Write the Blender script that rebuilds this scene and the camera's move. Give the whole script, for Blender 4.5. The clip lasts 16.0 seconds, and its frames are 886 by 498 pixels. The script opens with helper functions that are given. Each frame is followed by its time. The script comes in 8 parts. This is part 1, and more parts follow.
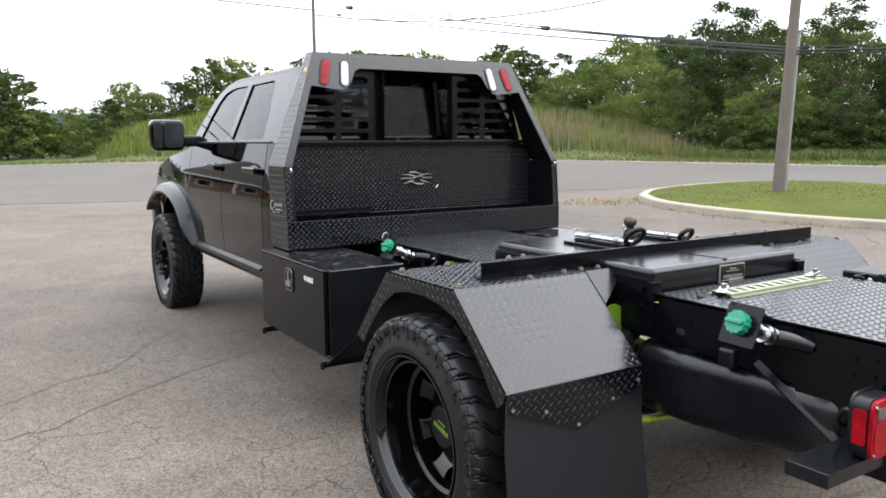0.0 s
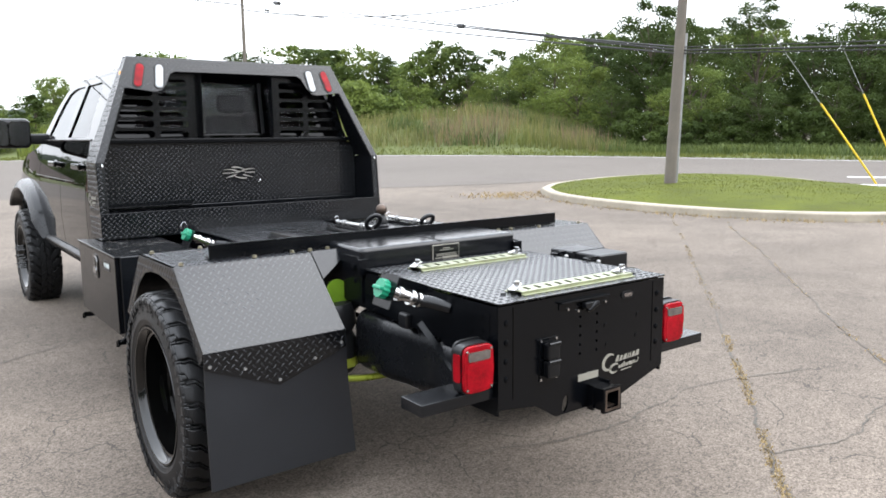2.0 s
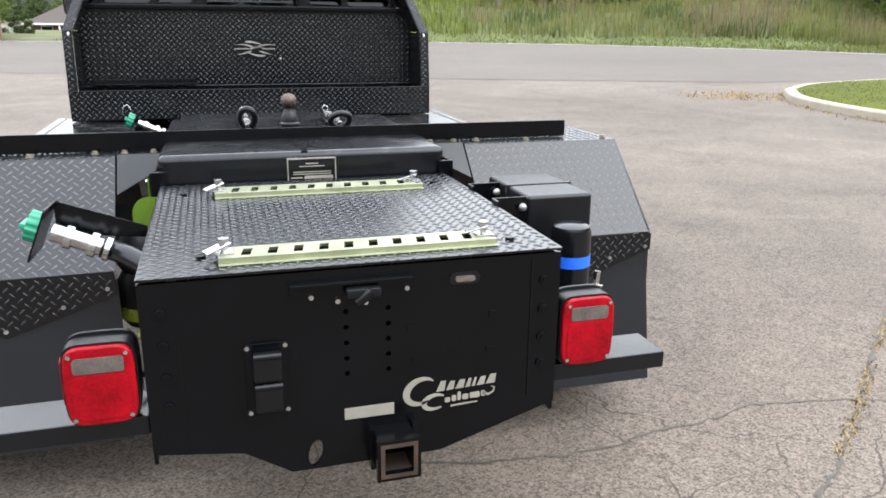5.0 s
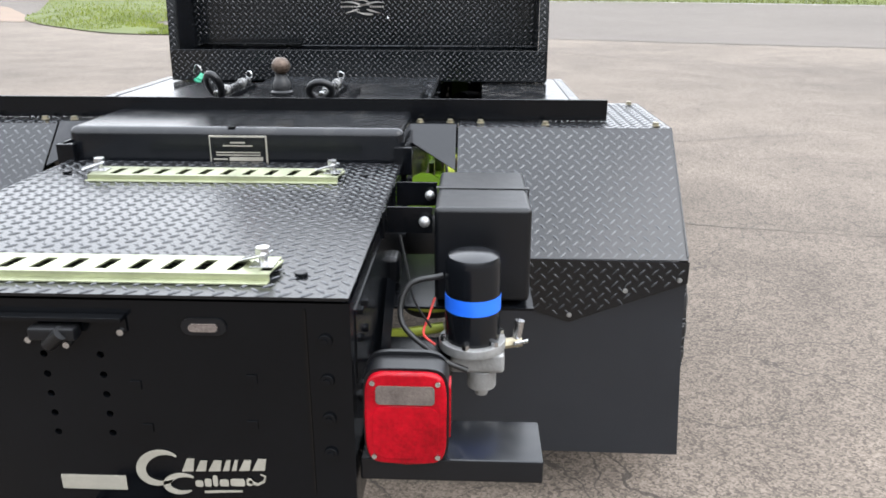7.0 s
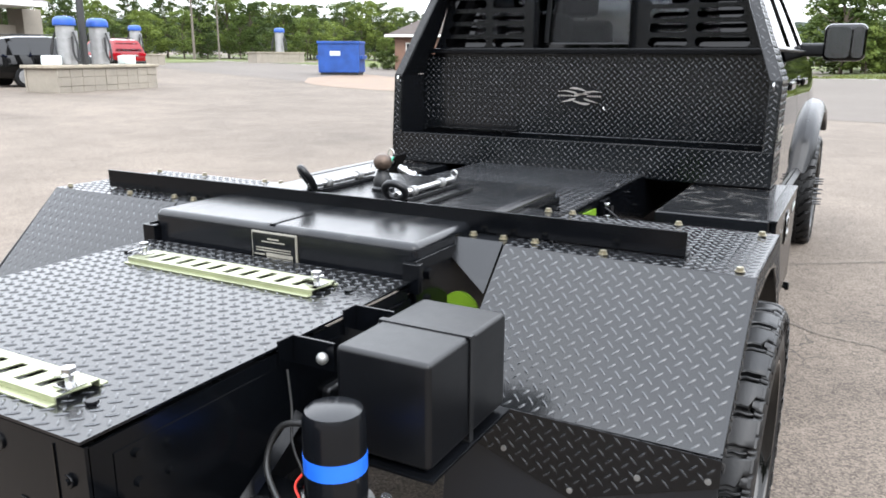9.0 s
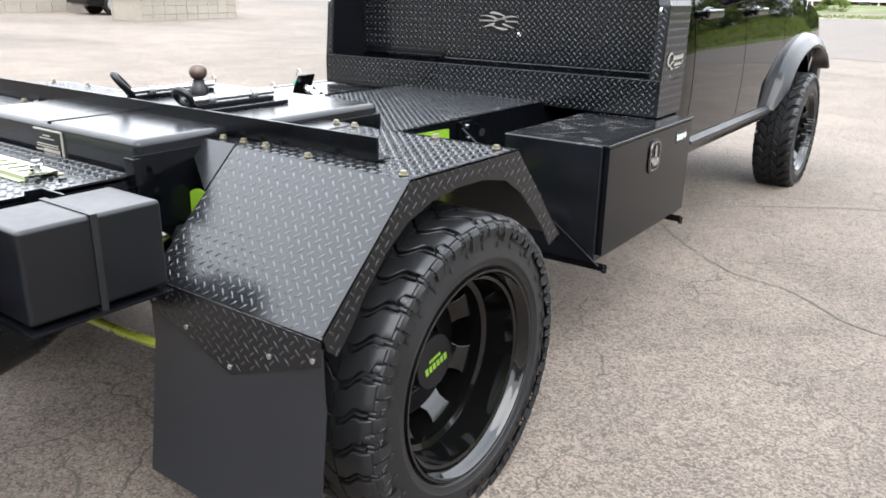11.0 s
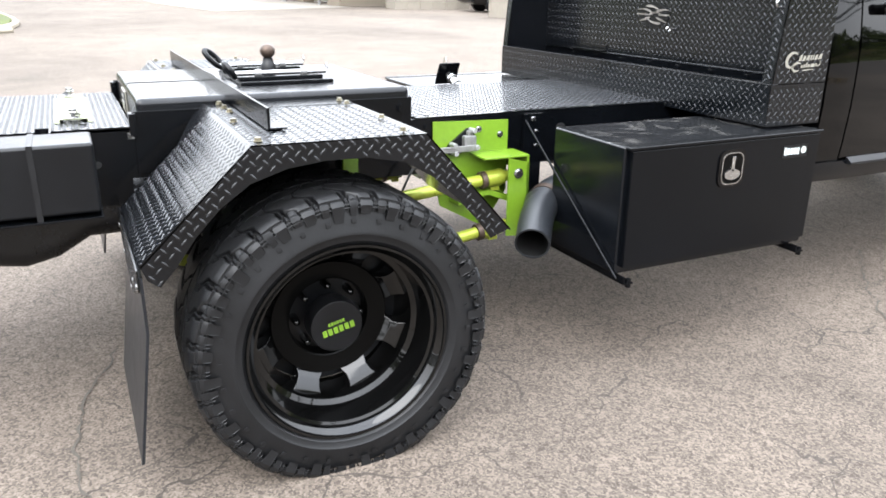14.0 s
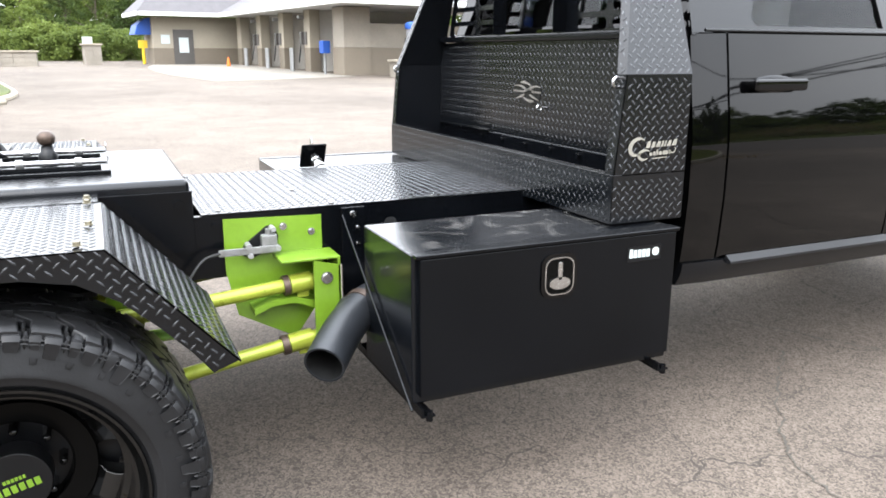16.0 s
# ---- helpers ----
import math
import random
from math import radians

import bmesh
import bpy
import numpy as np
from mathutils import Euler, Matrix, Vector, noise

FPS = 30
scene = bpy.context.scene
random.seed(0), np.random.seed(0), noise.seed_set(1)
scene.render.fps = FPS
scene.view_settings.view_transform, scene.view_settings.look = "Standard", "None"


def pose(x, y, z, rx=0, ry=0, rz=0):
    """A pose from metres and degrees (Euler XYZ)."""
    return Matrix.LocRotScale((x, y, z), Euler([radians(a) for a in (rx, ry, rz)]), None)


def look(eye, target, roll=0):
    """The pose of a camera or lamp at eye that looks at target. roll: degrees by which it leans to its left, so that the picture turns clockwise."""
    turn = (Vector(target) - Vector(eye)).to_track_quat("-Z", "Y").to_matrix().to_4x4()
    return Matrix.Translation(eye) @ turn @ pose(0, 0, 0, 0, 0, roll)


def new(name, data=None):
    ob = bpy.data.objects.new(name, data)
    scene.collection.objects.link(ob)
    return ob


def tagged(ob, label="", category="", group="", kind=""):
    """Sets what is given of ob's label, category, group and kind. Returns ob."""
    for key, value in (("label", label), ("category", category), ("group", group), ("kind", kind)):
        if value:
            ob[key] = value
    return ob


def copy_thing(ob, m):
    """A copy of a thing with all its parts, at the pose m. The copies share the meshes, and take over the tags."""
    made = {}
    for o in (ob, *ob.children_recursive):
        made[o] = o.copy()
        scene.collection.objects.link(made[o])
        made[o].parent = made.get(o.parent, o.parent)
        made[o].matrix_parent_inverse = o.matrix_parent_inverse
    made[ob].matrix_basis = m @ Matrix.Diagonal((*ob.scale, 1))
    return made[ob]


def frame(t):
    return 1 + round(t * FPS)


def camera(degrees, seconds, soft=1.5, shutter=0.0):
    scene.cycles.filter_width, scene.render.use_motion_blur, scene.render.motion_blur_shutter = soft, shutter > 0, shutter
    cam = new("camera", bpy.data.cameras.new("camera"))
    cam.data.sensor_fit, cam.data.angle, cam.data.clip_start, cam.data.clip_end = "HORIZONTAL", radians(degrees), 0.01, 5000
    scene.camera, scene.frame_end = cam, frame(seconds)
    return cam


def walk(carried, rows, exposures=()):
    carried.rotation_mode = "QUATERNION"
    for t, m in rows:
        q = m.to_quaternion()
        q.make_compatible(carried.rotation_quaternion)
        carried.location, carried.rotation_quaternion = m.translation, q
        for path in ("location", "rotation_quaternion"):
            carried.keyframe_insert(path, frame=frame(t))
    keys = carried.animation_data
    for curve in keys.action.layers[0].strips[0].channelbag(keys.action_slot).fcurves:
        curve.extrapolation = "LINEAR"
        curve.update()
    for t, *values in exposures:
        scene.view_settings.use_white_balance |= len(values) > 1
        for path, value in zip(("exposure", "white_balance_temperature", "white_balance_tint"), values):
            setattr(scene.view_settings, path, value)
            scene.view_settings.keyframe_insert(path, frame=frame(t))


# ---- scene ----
cam = camera(60.3, 16.0, soft=1.7)
PATH = [
    (0, (-2.638, -2.434, 1.537), (-1.581, -0.76, 1.255), -0.4),
    (0.5, (-2.504, -2.714, 1.534), (-1.449, -1.04, 1.237), 0.0),
    (1, (-2.454, -2.93, 1.535), (-1.389, -1.261, 1.245), -0.6),
    (1.5, (-2.338, -3.168, 1.54), (-1.181, -1.568, 1.224), -0.4),
    (2, (-2.135, -3.358, 1.541), (-0.964, -1.763, 1.246), -0.6),
    (2.5, (-1.879, -3.407, 1.54), (-0.776, -1.774, 1.2), -1.0),
    (3, (-1.627, -3.33, 1.535), (-0.562, -1.675, 1.182), -0.5),
    (3.5, (-1.247, -3.284, 1.521), (-0.301, -1.563, 1.147), -0.2),
    (4, (-0.947, -3.269, 1.491), (-0.116, -1.498, 1.078), 0.5),
    (4.2, (-0.797, -3.206, 1.463), (-0.009, -1.425, 1.009), 0.6),
    (6.3, (0.292, -2.531, 1.426), (0.483, -0.641, 0.799), -0.6),
    (6.5, (0.376, -2.495, 1.42), (0.53, -0.605, 0.785), -0.8),
    (7, (0.638, -2.457, 1.414), (0.564, -0.57, 0.755), 0.1),
    (7.5, (0.821, -2.354, 1.408), (0.552, -0.486, 0.744), -0.6),
    (8, (0.955, -2.206, 1.431), (0.505, -0.353, 0.827), -0.5),
    (8.2, (1.026, -2.146, 1.487), (0.426, -0.32, 0.935), -0.2),
    (10.3, (2.027, -1.83, 1.498), (0.967, -0.202, 1.021), 0.2),
    (10.5, (2.122, -1.772, 1.478), (1.035, -0.167, 0.985), 0.1),
    (11, (2.282, -1.605, 1.44), (1.182, -0.065, 0.797), 1.0),
    (11.5, (2.361, -1.389, 1.411), (1.125, 0.039, 0.752), 1.6),
    (12, (2.505, -1.148, 1.397), (1.118, 0.116, 0.705), 1.1),
    (12.5, (2.682, -0.998, 1.392), (1.134, 0.024, 0.645), 1.2),
    (13, (2.877, -0.971, 1.388), (1.244, -0.062, 0.676), 0.2),
    (13.5, (3.073, -0.872, 1.41), (1.424, 0.009, 0.698), 0.3),
    (14, (3.175, -0.647, 1.418), (1.477, 0.182, 0.762), 0.7),
    (14.5, (3.174, -0.442, 1.416), (1.463, 0.383, 0.793), 0.2),
    (15, (3.066, -0.251, 1.428), (1.356, 0.611, 0.853), 0.3),
    (15.5, (3.046, 0.014, 1.437), (1.313, 0.865, 0.915), -0.0),
    (16, (3.074, 0.27, 1.456), (1.308, 1.066, 0.957), 0.2),
]
EXPOSURES = [(0, -0.11), (1.0, 0.02), (1.5, 0.1), (3.5, 0.14), (4.2, 0.18), (6.3, 0.24), (8.2, 0.36), (10.3, 0.46), (11, 0.66), (12.5, 1.02), (13.5, 0.84), (15.5, 0.81), (16, 0.80)]
walk(cam, [(t, look(eye, target, roll)) for t, eye, target, roll in PATH], EXPOSURES)

# ---- world and light: a bright overcast sky ----
world = bpy.data.worlds.new("overcast")
scene.world = world
world.use_nodes = True
wn, wl = world.node_tree.nodes, world.node_tree.links
sky = wn.new("ShaderNodeTexSky")
sky.sky_type, sky.sun_disc = "NISHITA", False
sky.sun_elevation, sky.sun_rotation = radians(47), radians(130)
sky.dust_density, sky.air_density = 5.0, 1.0
cloud_noise = wn.new("ShaderNodeTexNoise")
cloud_noise.inputs["Scale"].default_value, cloud_noise.inputs["Detail"].default_value = 2.2, 5
cloud_ramp = wn.new("ShaderNodeValToRGB")
cloud_ramp.color_ramp.elements[0].position, cloud_ramp.color_ramp.elements[0].color = 0.3, (17.3, 18.0, 19.2, 1)
cloud_ramp.color_ramp.elements[1].position, cloud_ramp.color_ramp.elements[1].color = 0.75, (23.2, 23.5, 23.9, 1)
cloud_mix = wn.new("ShaderNodeMix")
cloud_mix.data_type = "RGBA"
cloud_mix.inputs[0].default_value = 0.9
wl.new(cloud_noise.outputs["Fac"], cloud_ramp.inputs[0])
wl.new(sky.outputs[0], cloud_mix.inputs[6])
wl.new(cloud_ramp.outputs[0], cloud_mix.inputs[7])
# a thin, even overcast, a little bluer overhead than at the horizon
sky_dir, sky_sep, sky_tone, sky_mul = wn.new("ShaderNodeTexCoord"), wn.new("ShaderNodeSeparateXYZ"), wn.new("ShaderNodeValToRGB"), wn.new("ShaderNodeMix")
sky_tone.color_ramp.elements[0].position, sky_tone.color_ramp.elements[0].color = 0.0, (0.66, 0.66, 0.67, 1)
sky_tone.color_ramp.elements[1].position, sky_tone.color_ramp.elements[1].color = 0.95, (1.62, 1.69, 1.80, 1)
mid_sky = sky_tone.color_ramp.elements.new(0.5)
mid_sky.color = (1.32, 1.36, 1.42, 1)
low_sky = sky_tone.color_ramp.elements.new(0.2)
low_sky.color = (0.92, 0.93, 0.95, 1)
sky_mul.data_type, sky_mul.blend_type = "RGBA", "MULTIPLY"
sky_mul.inputs[0].default_value = 1.0
wl.new(sky_dir.outputs["Generated"], sky_sep.inputs[0])
wl.new(sky_sep.outputs[2], sky_tone.inputs[0])
wl.new(cloud_mix.outputs[2], sky_mul.inputs[6])
wl.new(sky_tone.outputs[0], sky_mul.inputs[7])
wl.new(sky_mul.outputs[2], wn["Background"].inputs[0])
wn["Background"].inputs[1].default_value = 0.158

sun = new("sun", bpy.data.lights.new("sun", "SUN"))
sun.data.energy, sun.data.angle, sun.data.color = 2.5, radians(52), (1.0, 0.99, 0.98)
sun.matrix_world = look((17, -14, 24), (0, 0, 0))


# ---- materials ----
def mat(name, color, rough=0.5, metal=0.0, var=0.12, scale=6.0, bump=0.0, bscale=80.0, coat=0.0, spec=0.5, trans=0.0, ior=1.45, spread=0.0, dust=0.0, smear=0.0):
    """Colour with variation at two scales, fine relief, optional clear coat, and dust and wiped smears lying on the faces that look up."""
    m = bpy.data.materials.new(name)
    m.use_nodes = True
    n, l = m.node_tree.nodes, m.node_tree.links
    b = n["Principled BSDF"]
    b.inputs["Roughness"].default_value, b.inputs["Metallic"].default_value = rough, metal
    b.inputs["Coat Weight"].default_value, b.inputs["Specular IOR Level"].default_value = coat, spec
    b.inputs["Coat Roughness"].default_value = 0.03
    b.inputs["Transmission Weight"].default_value, b.inputs["IOR"].default_value = trans, ior
    co = n.new("ShaderNodeTexCoord")
    big, small = n.new("ShaderNodeTexNoise"), n.new("ShaderNodeTexNoise")
    for node, s in ((big, scale), (small, scale * 9)):
        node.inputs["Scale"].default_value, node.inputs["Detail"].default_value = s, 4
        l.new(co.outputs["Object"], node.inputs["Vector"])
    mix = n.new("ShaderNodeMath")
    mix.operation = "MULTIPLY_ADD"
    l.new(small.outputs["Fac"], mix.inputs[0])
    mix.inputs[1].default_value = 0.5
    l.new(big.outputs["Fac"], mix.inputs[2])
    last = mix
    if spread:
        info = n.new("ShaderNodeObjectInfo")
        add = n.new("ShaderNodeMath")
        add.operation = "MULTIPLY_ADD"
        l.new(info.outputs["Random"], add.inputs[0])
        add.inputs[1].default_value = spread
        l.new(mix.outputs[0], add.inputs[2])
        last = add
    ramp = n.new("ShaderNodeMapRange")
    ramp.inputs[1].default_value, ramp.inputs[2].default_value = 0.4, 1.1 + spread
    ramp.inputs[3].default_value, ramp.inputs[4].default_value = 1 - var, 1 + var
    l.new(last.outputs[0], ramp.inputs[0])
    tint = n.new("ShaderNodeVectorMath")
    tint.operation = "SCALE"
    tint.inputs[0].default_value = color
    l.new(ramp.outputs[0], tint.inputs["Scale"])
    out = tint.outputs[0]
    if dust:
        geo, sep = n.new("ShaderNodeNewGeometry"), n.new("ShaderNodeSeparateXYZ")
        l.new(geo.outputs["Normal"], sep.inputs[0])
        up = n.new("ShaderNodeMath")
        up.operation, up.use_clamp = "MULTIPLY", True
        l.new(sep.outputs[2], up.inputs[0])
        l.new(big.outputs["Fac"], up.inputs[1])
        amt = n.new("ShaderNodeMath")
        amt.operation = "MULTIPLY"
        l.new(up.outputs[0], amt.inputs[0])
        amt.inputs[1].default_value = dust
        dm = n.new("ShaderNodeMix")
        dm.data_type = "RGBA"
        l.new(amt.outputs[0], dm.inputs[0])
        l.new(out, dm.inputs[6])
        dm.inputs[7].default_value = (0.3, 0.28, 0.25, 1)
        out = dm.outputs[2]
        if smear:
            wipe = n.new("ShaderNodeTexNoise")
            wipe.inputs["Scale"].default_value, wipe.inputs["Detail"].default_value, wipe.inputs["Distortion"].default_value = 5.0, 7, 1.8
            l.new(co.outputs["Object"], wipe.inputs["Vector"])
            edge = n.new("ShaderNodeMapRange")
            edge.inputs[1].default_value, edge.inputs[2].default_value = 0.52, 0.74
            edge.inputs[3].default_value, edge.inputs[4].default_value = 0.0, smear
            l.new(wipe.outputs["Fac"], edge.inputs[0])
            lie = n.new("ShaderNodeMath")
            lie.operation, lie.use_clamp = "MULTIPLY", True
            l.new(edge.outputs[0], lie.inputs[0])
            l.new(sep.outputs[2], lie.inputs[1])
            sm = n.new("ShaderNodeMix")
            sm.data_type = "RGBA"
            l.new(lie.outputs[0], sm.inputs[0])
            l.new(out, sm.inputs[6])
            sm.inputs[7].default_value = (0.3, 0.29, 0.27, 1)
            out = sm.outputs[2]
    l.new(out, b.inputs["Base Color"])
    rr = n.new("ShaderNodeMapRange")
    rr.inputs[1].default_value, rr.inputs[2].default_value = 0.4, 1.1
    rr.inputs[3].default_value, rr.inputs[4].default_value = max(0.01, rough * 0.8), min(1, rough * 1.2)
    l.new(mix.outputs[0], rr.inputs[0])
    l.new(rr.outputs[0], b.inputs["Roughness"])
    if bump:
        fine = n.new("ShaderNodeTexNoise")
        fine.inputs["Scale"].default_value, fine.inputs["Detail"].default_value = bscale, 3
        l.new(co.outputs["Object"], fine.inputs["Vector"])
        bp = n.new("ShaderNodeBump")
        bp.inputs["Strength"].default_value, bp.inputs["Distance"].default_value = bump, 0.004
        l.new(fine.outputs["Fac"], bp.inputs["Height"])
        l.new(bp.outputs[0], b.inputs["Normal"])
    return m


def asphalt(name, dark, light, crack=1.0, stain=0.25):
    """Worn asphalt: pale aggregate in a darker binder, stains, and a net of hairline cracks."""
    m = bpy.data.materials.new(name)
    m.use_nodes = True
    n, l = m.node_tree.nodes, m.node_tree.links
    b = n["Principled BSDF"]
    b.inputs["Roughness"].default_value = 0.92
    b.inputs["Specular IOR Level"].default_value = 0.25
    co = n.new("ShaderNodeTexCoord")

    def noise_node(s, d=4, dist=0.0):
        x = n.new("ShaderNodeTexNoise")
        x.inputs["Scale"].default_value, x.inputs["Detail"].default_value, x.inputs["Distortion"].default_value = s, d, dist
        l.new(co.outputs["Object"], x.inputs["Vector"])
        return x

    def stones(size):
        x = n.new("ShaderNodeTexVoronoi")
        x.inputs["Scale"].default_value = size
        l.new(co.outputs["Object"], x.inputs["Vector"])
        y = n.new("ShaderNodeSeparateColor")
        l.new(x.outputs["Color"], y.inputs[0])
        return y

    def math_node(kind, p, q, r=None):
        x = n.new("ShaderNodeMath")
        x.operation = kind
        for slot_, v in enumerate((p, q, r)):
            if v is None:
                continue
            if isinstance(v, (int, float)):
                x.inputs[slot_].default_value = v
            else:
                l.new(v, x.inputs[slot_])
        return x.outputs[0]

    # fine chippings, larger stones among them, and a broken patchiness at a hand's width
    sep, coarse, patchy = stones(150), stones(62), noise_node(11, 5, 0.3)
    mixed = math_node("MULTIPLY_ADD", coarse.outputs[0], 0.24, math_node("MULTIPLY", sep.outputs[0], 0.76))
    mixed = math_node("MULTIPLY_ADD", math_node("SUBTRACT", patchy.outputs["Fac"], 0.5), 0.32, mixed)
    speck = n.new("ShaderNodeValToRGB")
    e = speck.color_ramp.elements
    e[0].position, e[0].color = 0.12, (*dark, 1)
    e[1].position, e[1].color = 0.92, (*light, 1)
    l.new(mixed, speck.inputs[0])
    blotch, wide = noise_node(1.3, 6, 0.6), noise_node(0.16, 5, 0.4)
    add = n.new("ShaderNodeMath")
    add.operation = "MULTIPLY_ADD"
    l.new(blotch.outputs["Fac"], add.inputs[0])
    add.inputs[1].default_value = 0.6
    l.new(wide.outputs["Fac"], add.inputs[2])
    mr = n.new("ShaderNodeMapRange")
    mr.inputs[1].default_value, mr.inputs[2].default_value = 0.55, 1.05
    mr.inputs[3].default_value, mr.inputs[4].default_value = 1 - stain, 1 + stain * 0.7
    l.new(add.outputs[0], mr.inputs[0])
    sc = n.new("ShaderNodeVectorMath")
    sc.operation = "SCALE"
    l.new(speck.outputs[0], sc.inputs[0])
    l.new(mr.outputs[0], sc.inputs["Scale"])
    out = sc.outputs[0]
    warp = noise_node(2.2, 5)
    vec = n.new("ShaderNodeVectorMath")
    vec.operation = "MULTIPLY_ADD"
    l.new(warp.outputs["Color"], vec.inputs[0])
    vec.inputs[1].default_value = (0.55, 0.55, 0)
    l.new(co.outputs["Object"], vec.inputs[2])
    heights = []
    for s, w in ((0.8, 0.004), (1.9, 0.0034)):
        vor = n.new("ShaderNodeTexVoronoi")
        vor.voronoi_dimensions = "2D"
        vor.feature = "DISTANCE_TO_EDGE"
        vor.inputs["Scale"].default_value = s
        l.new(vec.outputs[0], vor.inputs["Vector"])
        gate = noise_node(0.5 + s * 0.3, 3)
        wid = n.new("ShaderNodeMapRange")
        wid.inputs[1].default_value, wid.inputs[2].default_value = 0.46, 0.6
        wid.inputs[3].default_value, wid.inputs[4].default_value = 0.0, w * crack * s
        l.new(gate.outputs["Fac"], wid.inputs[0])
        lt = n.new("ShaderNodeMath")
        lt.operation = "LESS_THAN"
        l.new(vor.outputs["Distance"], lt.inputs[0])
        l.new(wid.outputs[0], lt.inputs[1])
        cm = n.new("ShaderNodeMix")
        cm.data_type = "RGBA"
        k = n.new("ShaderNodeMath")
        k.operation = "MULTIPLY"
        k.inputs[1].default_value = 0.75
        l.new(lt.outputs[0], k.inputs[0])
        l.new(k.outputs[0], cm.inputs[0])
        l.new(out, cm.inputs[6])
        cm.inputs[7].default_value = (0.03, 0.026, 0.022, 1)
        out = cm.outputs[2]
        heights.append(lt)
    l.new(out, b.inputs["Base Color"])
    h = n.new("ShaderNodeMath")
    h.operation = "SUBTRACT"
    l.new(sep.outputs[1], h.inputs[0])
    l.new(heights[0].outputs[0], h.inputs[1])
    bp = n.new("ShaderNodeBump")
    bp.inputs["Strength"].default_value, bp.inputs["Distance"].default_value = 0.24, 0.006
    l.new(h.outputs[0], bp.inputs["Height"])
    l.new(bp.outputs[0], b.inputs["Normal"])
    return m


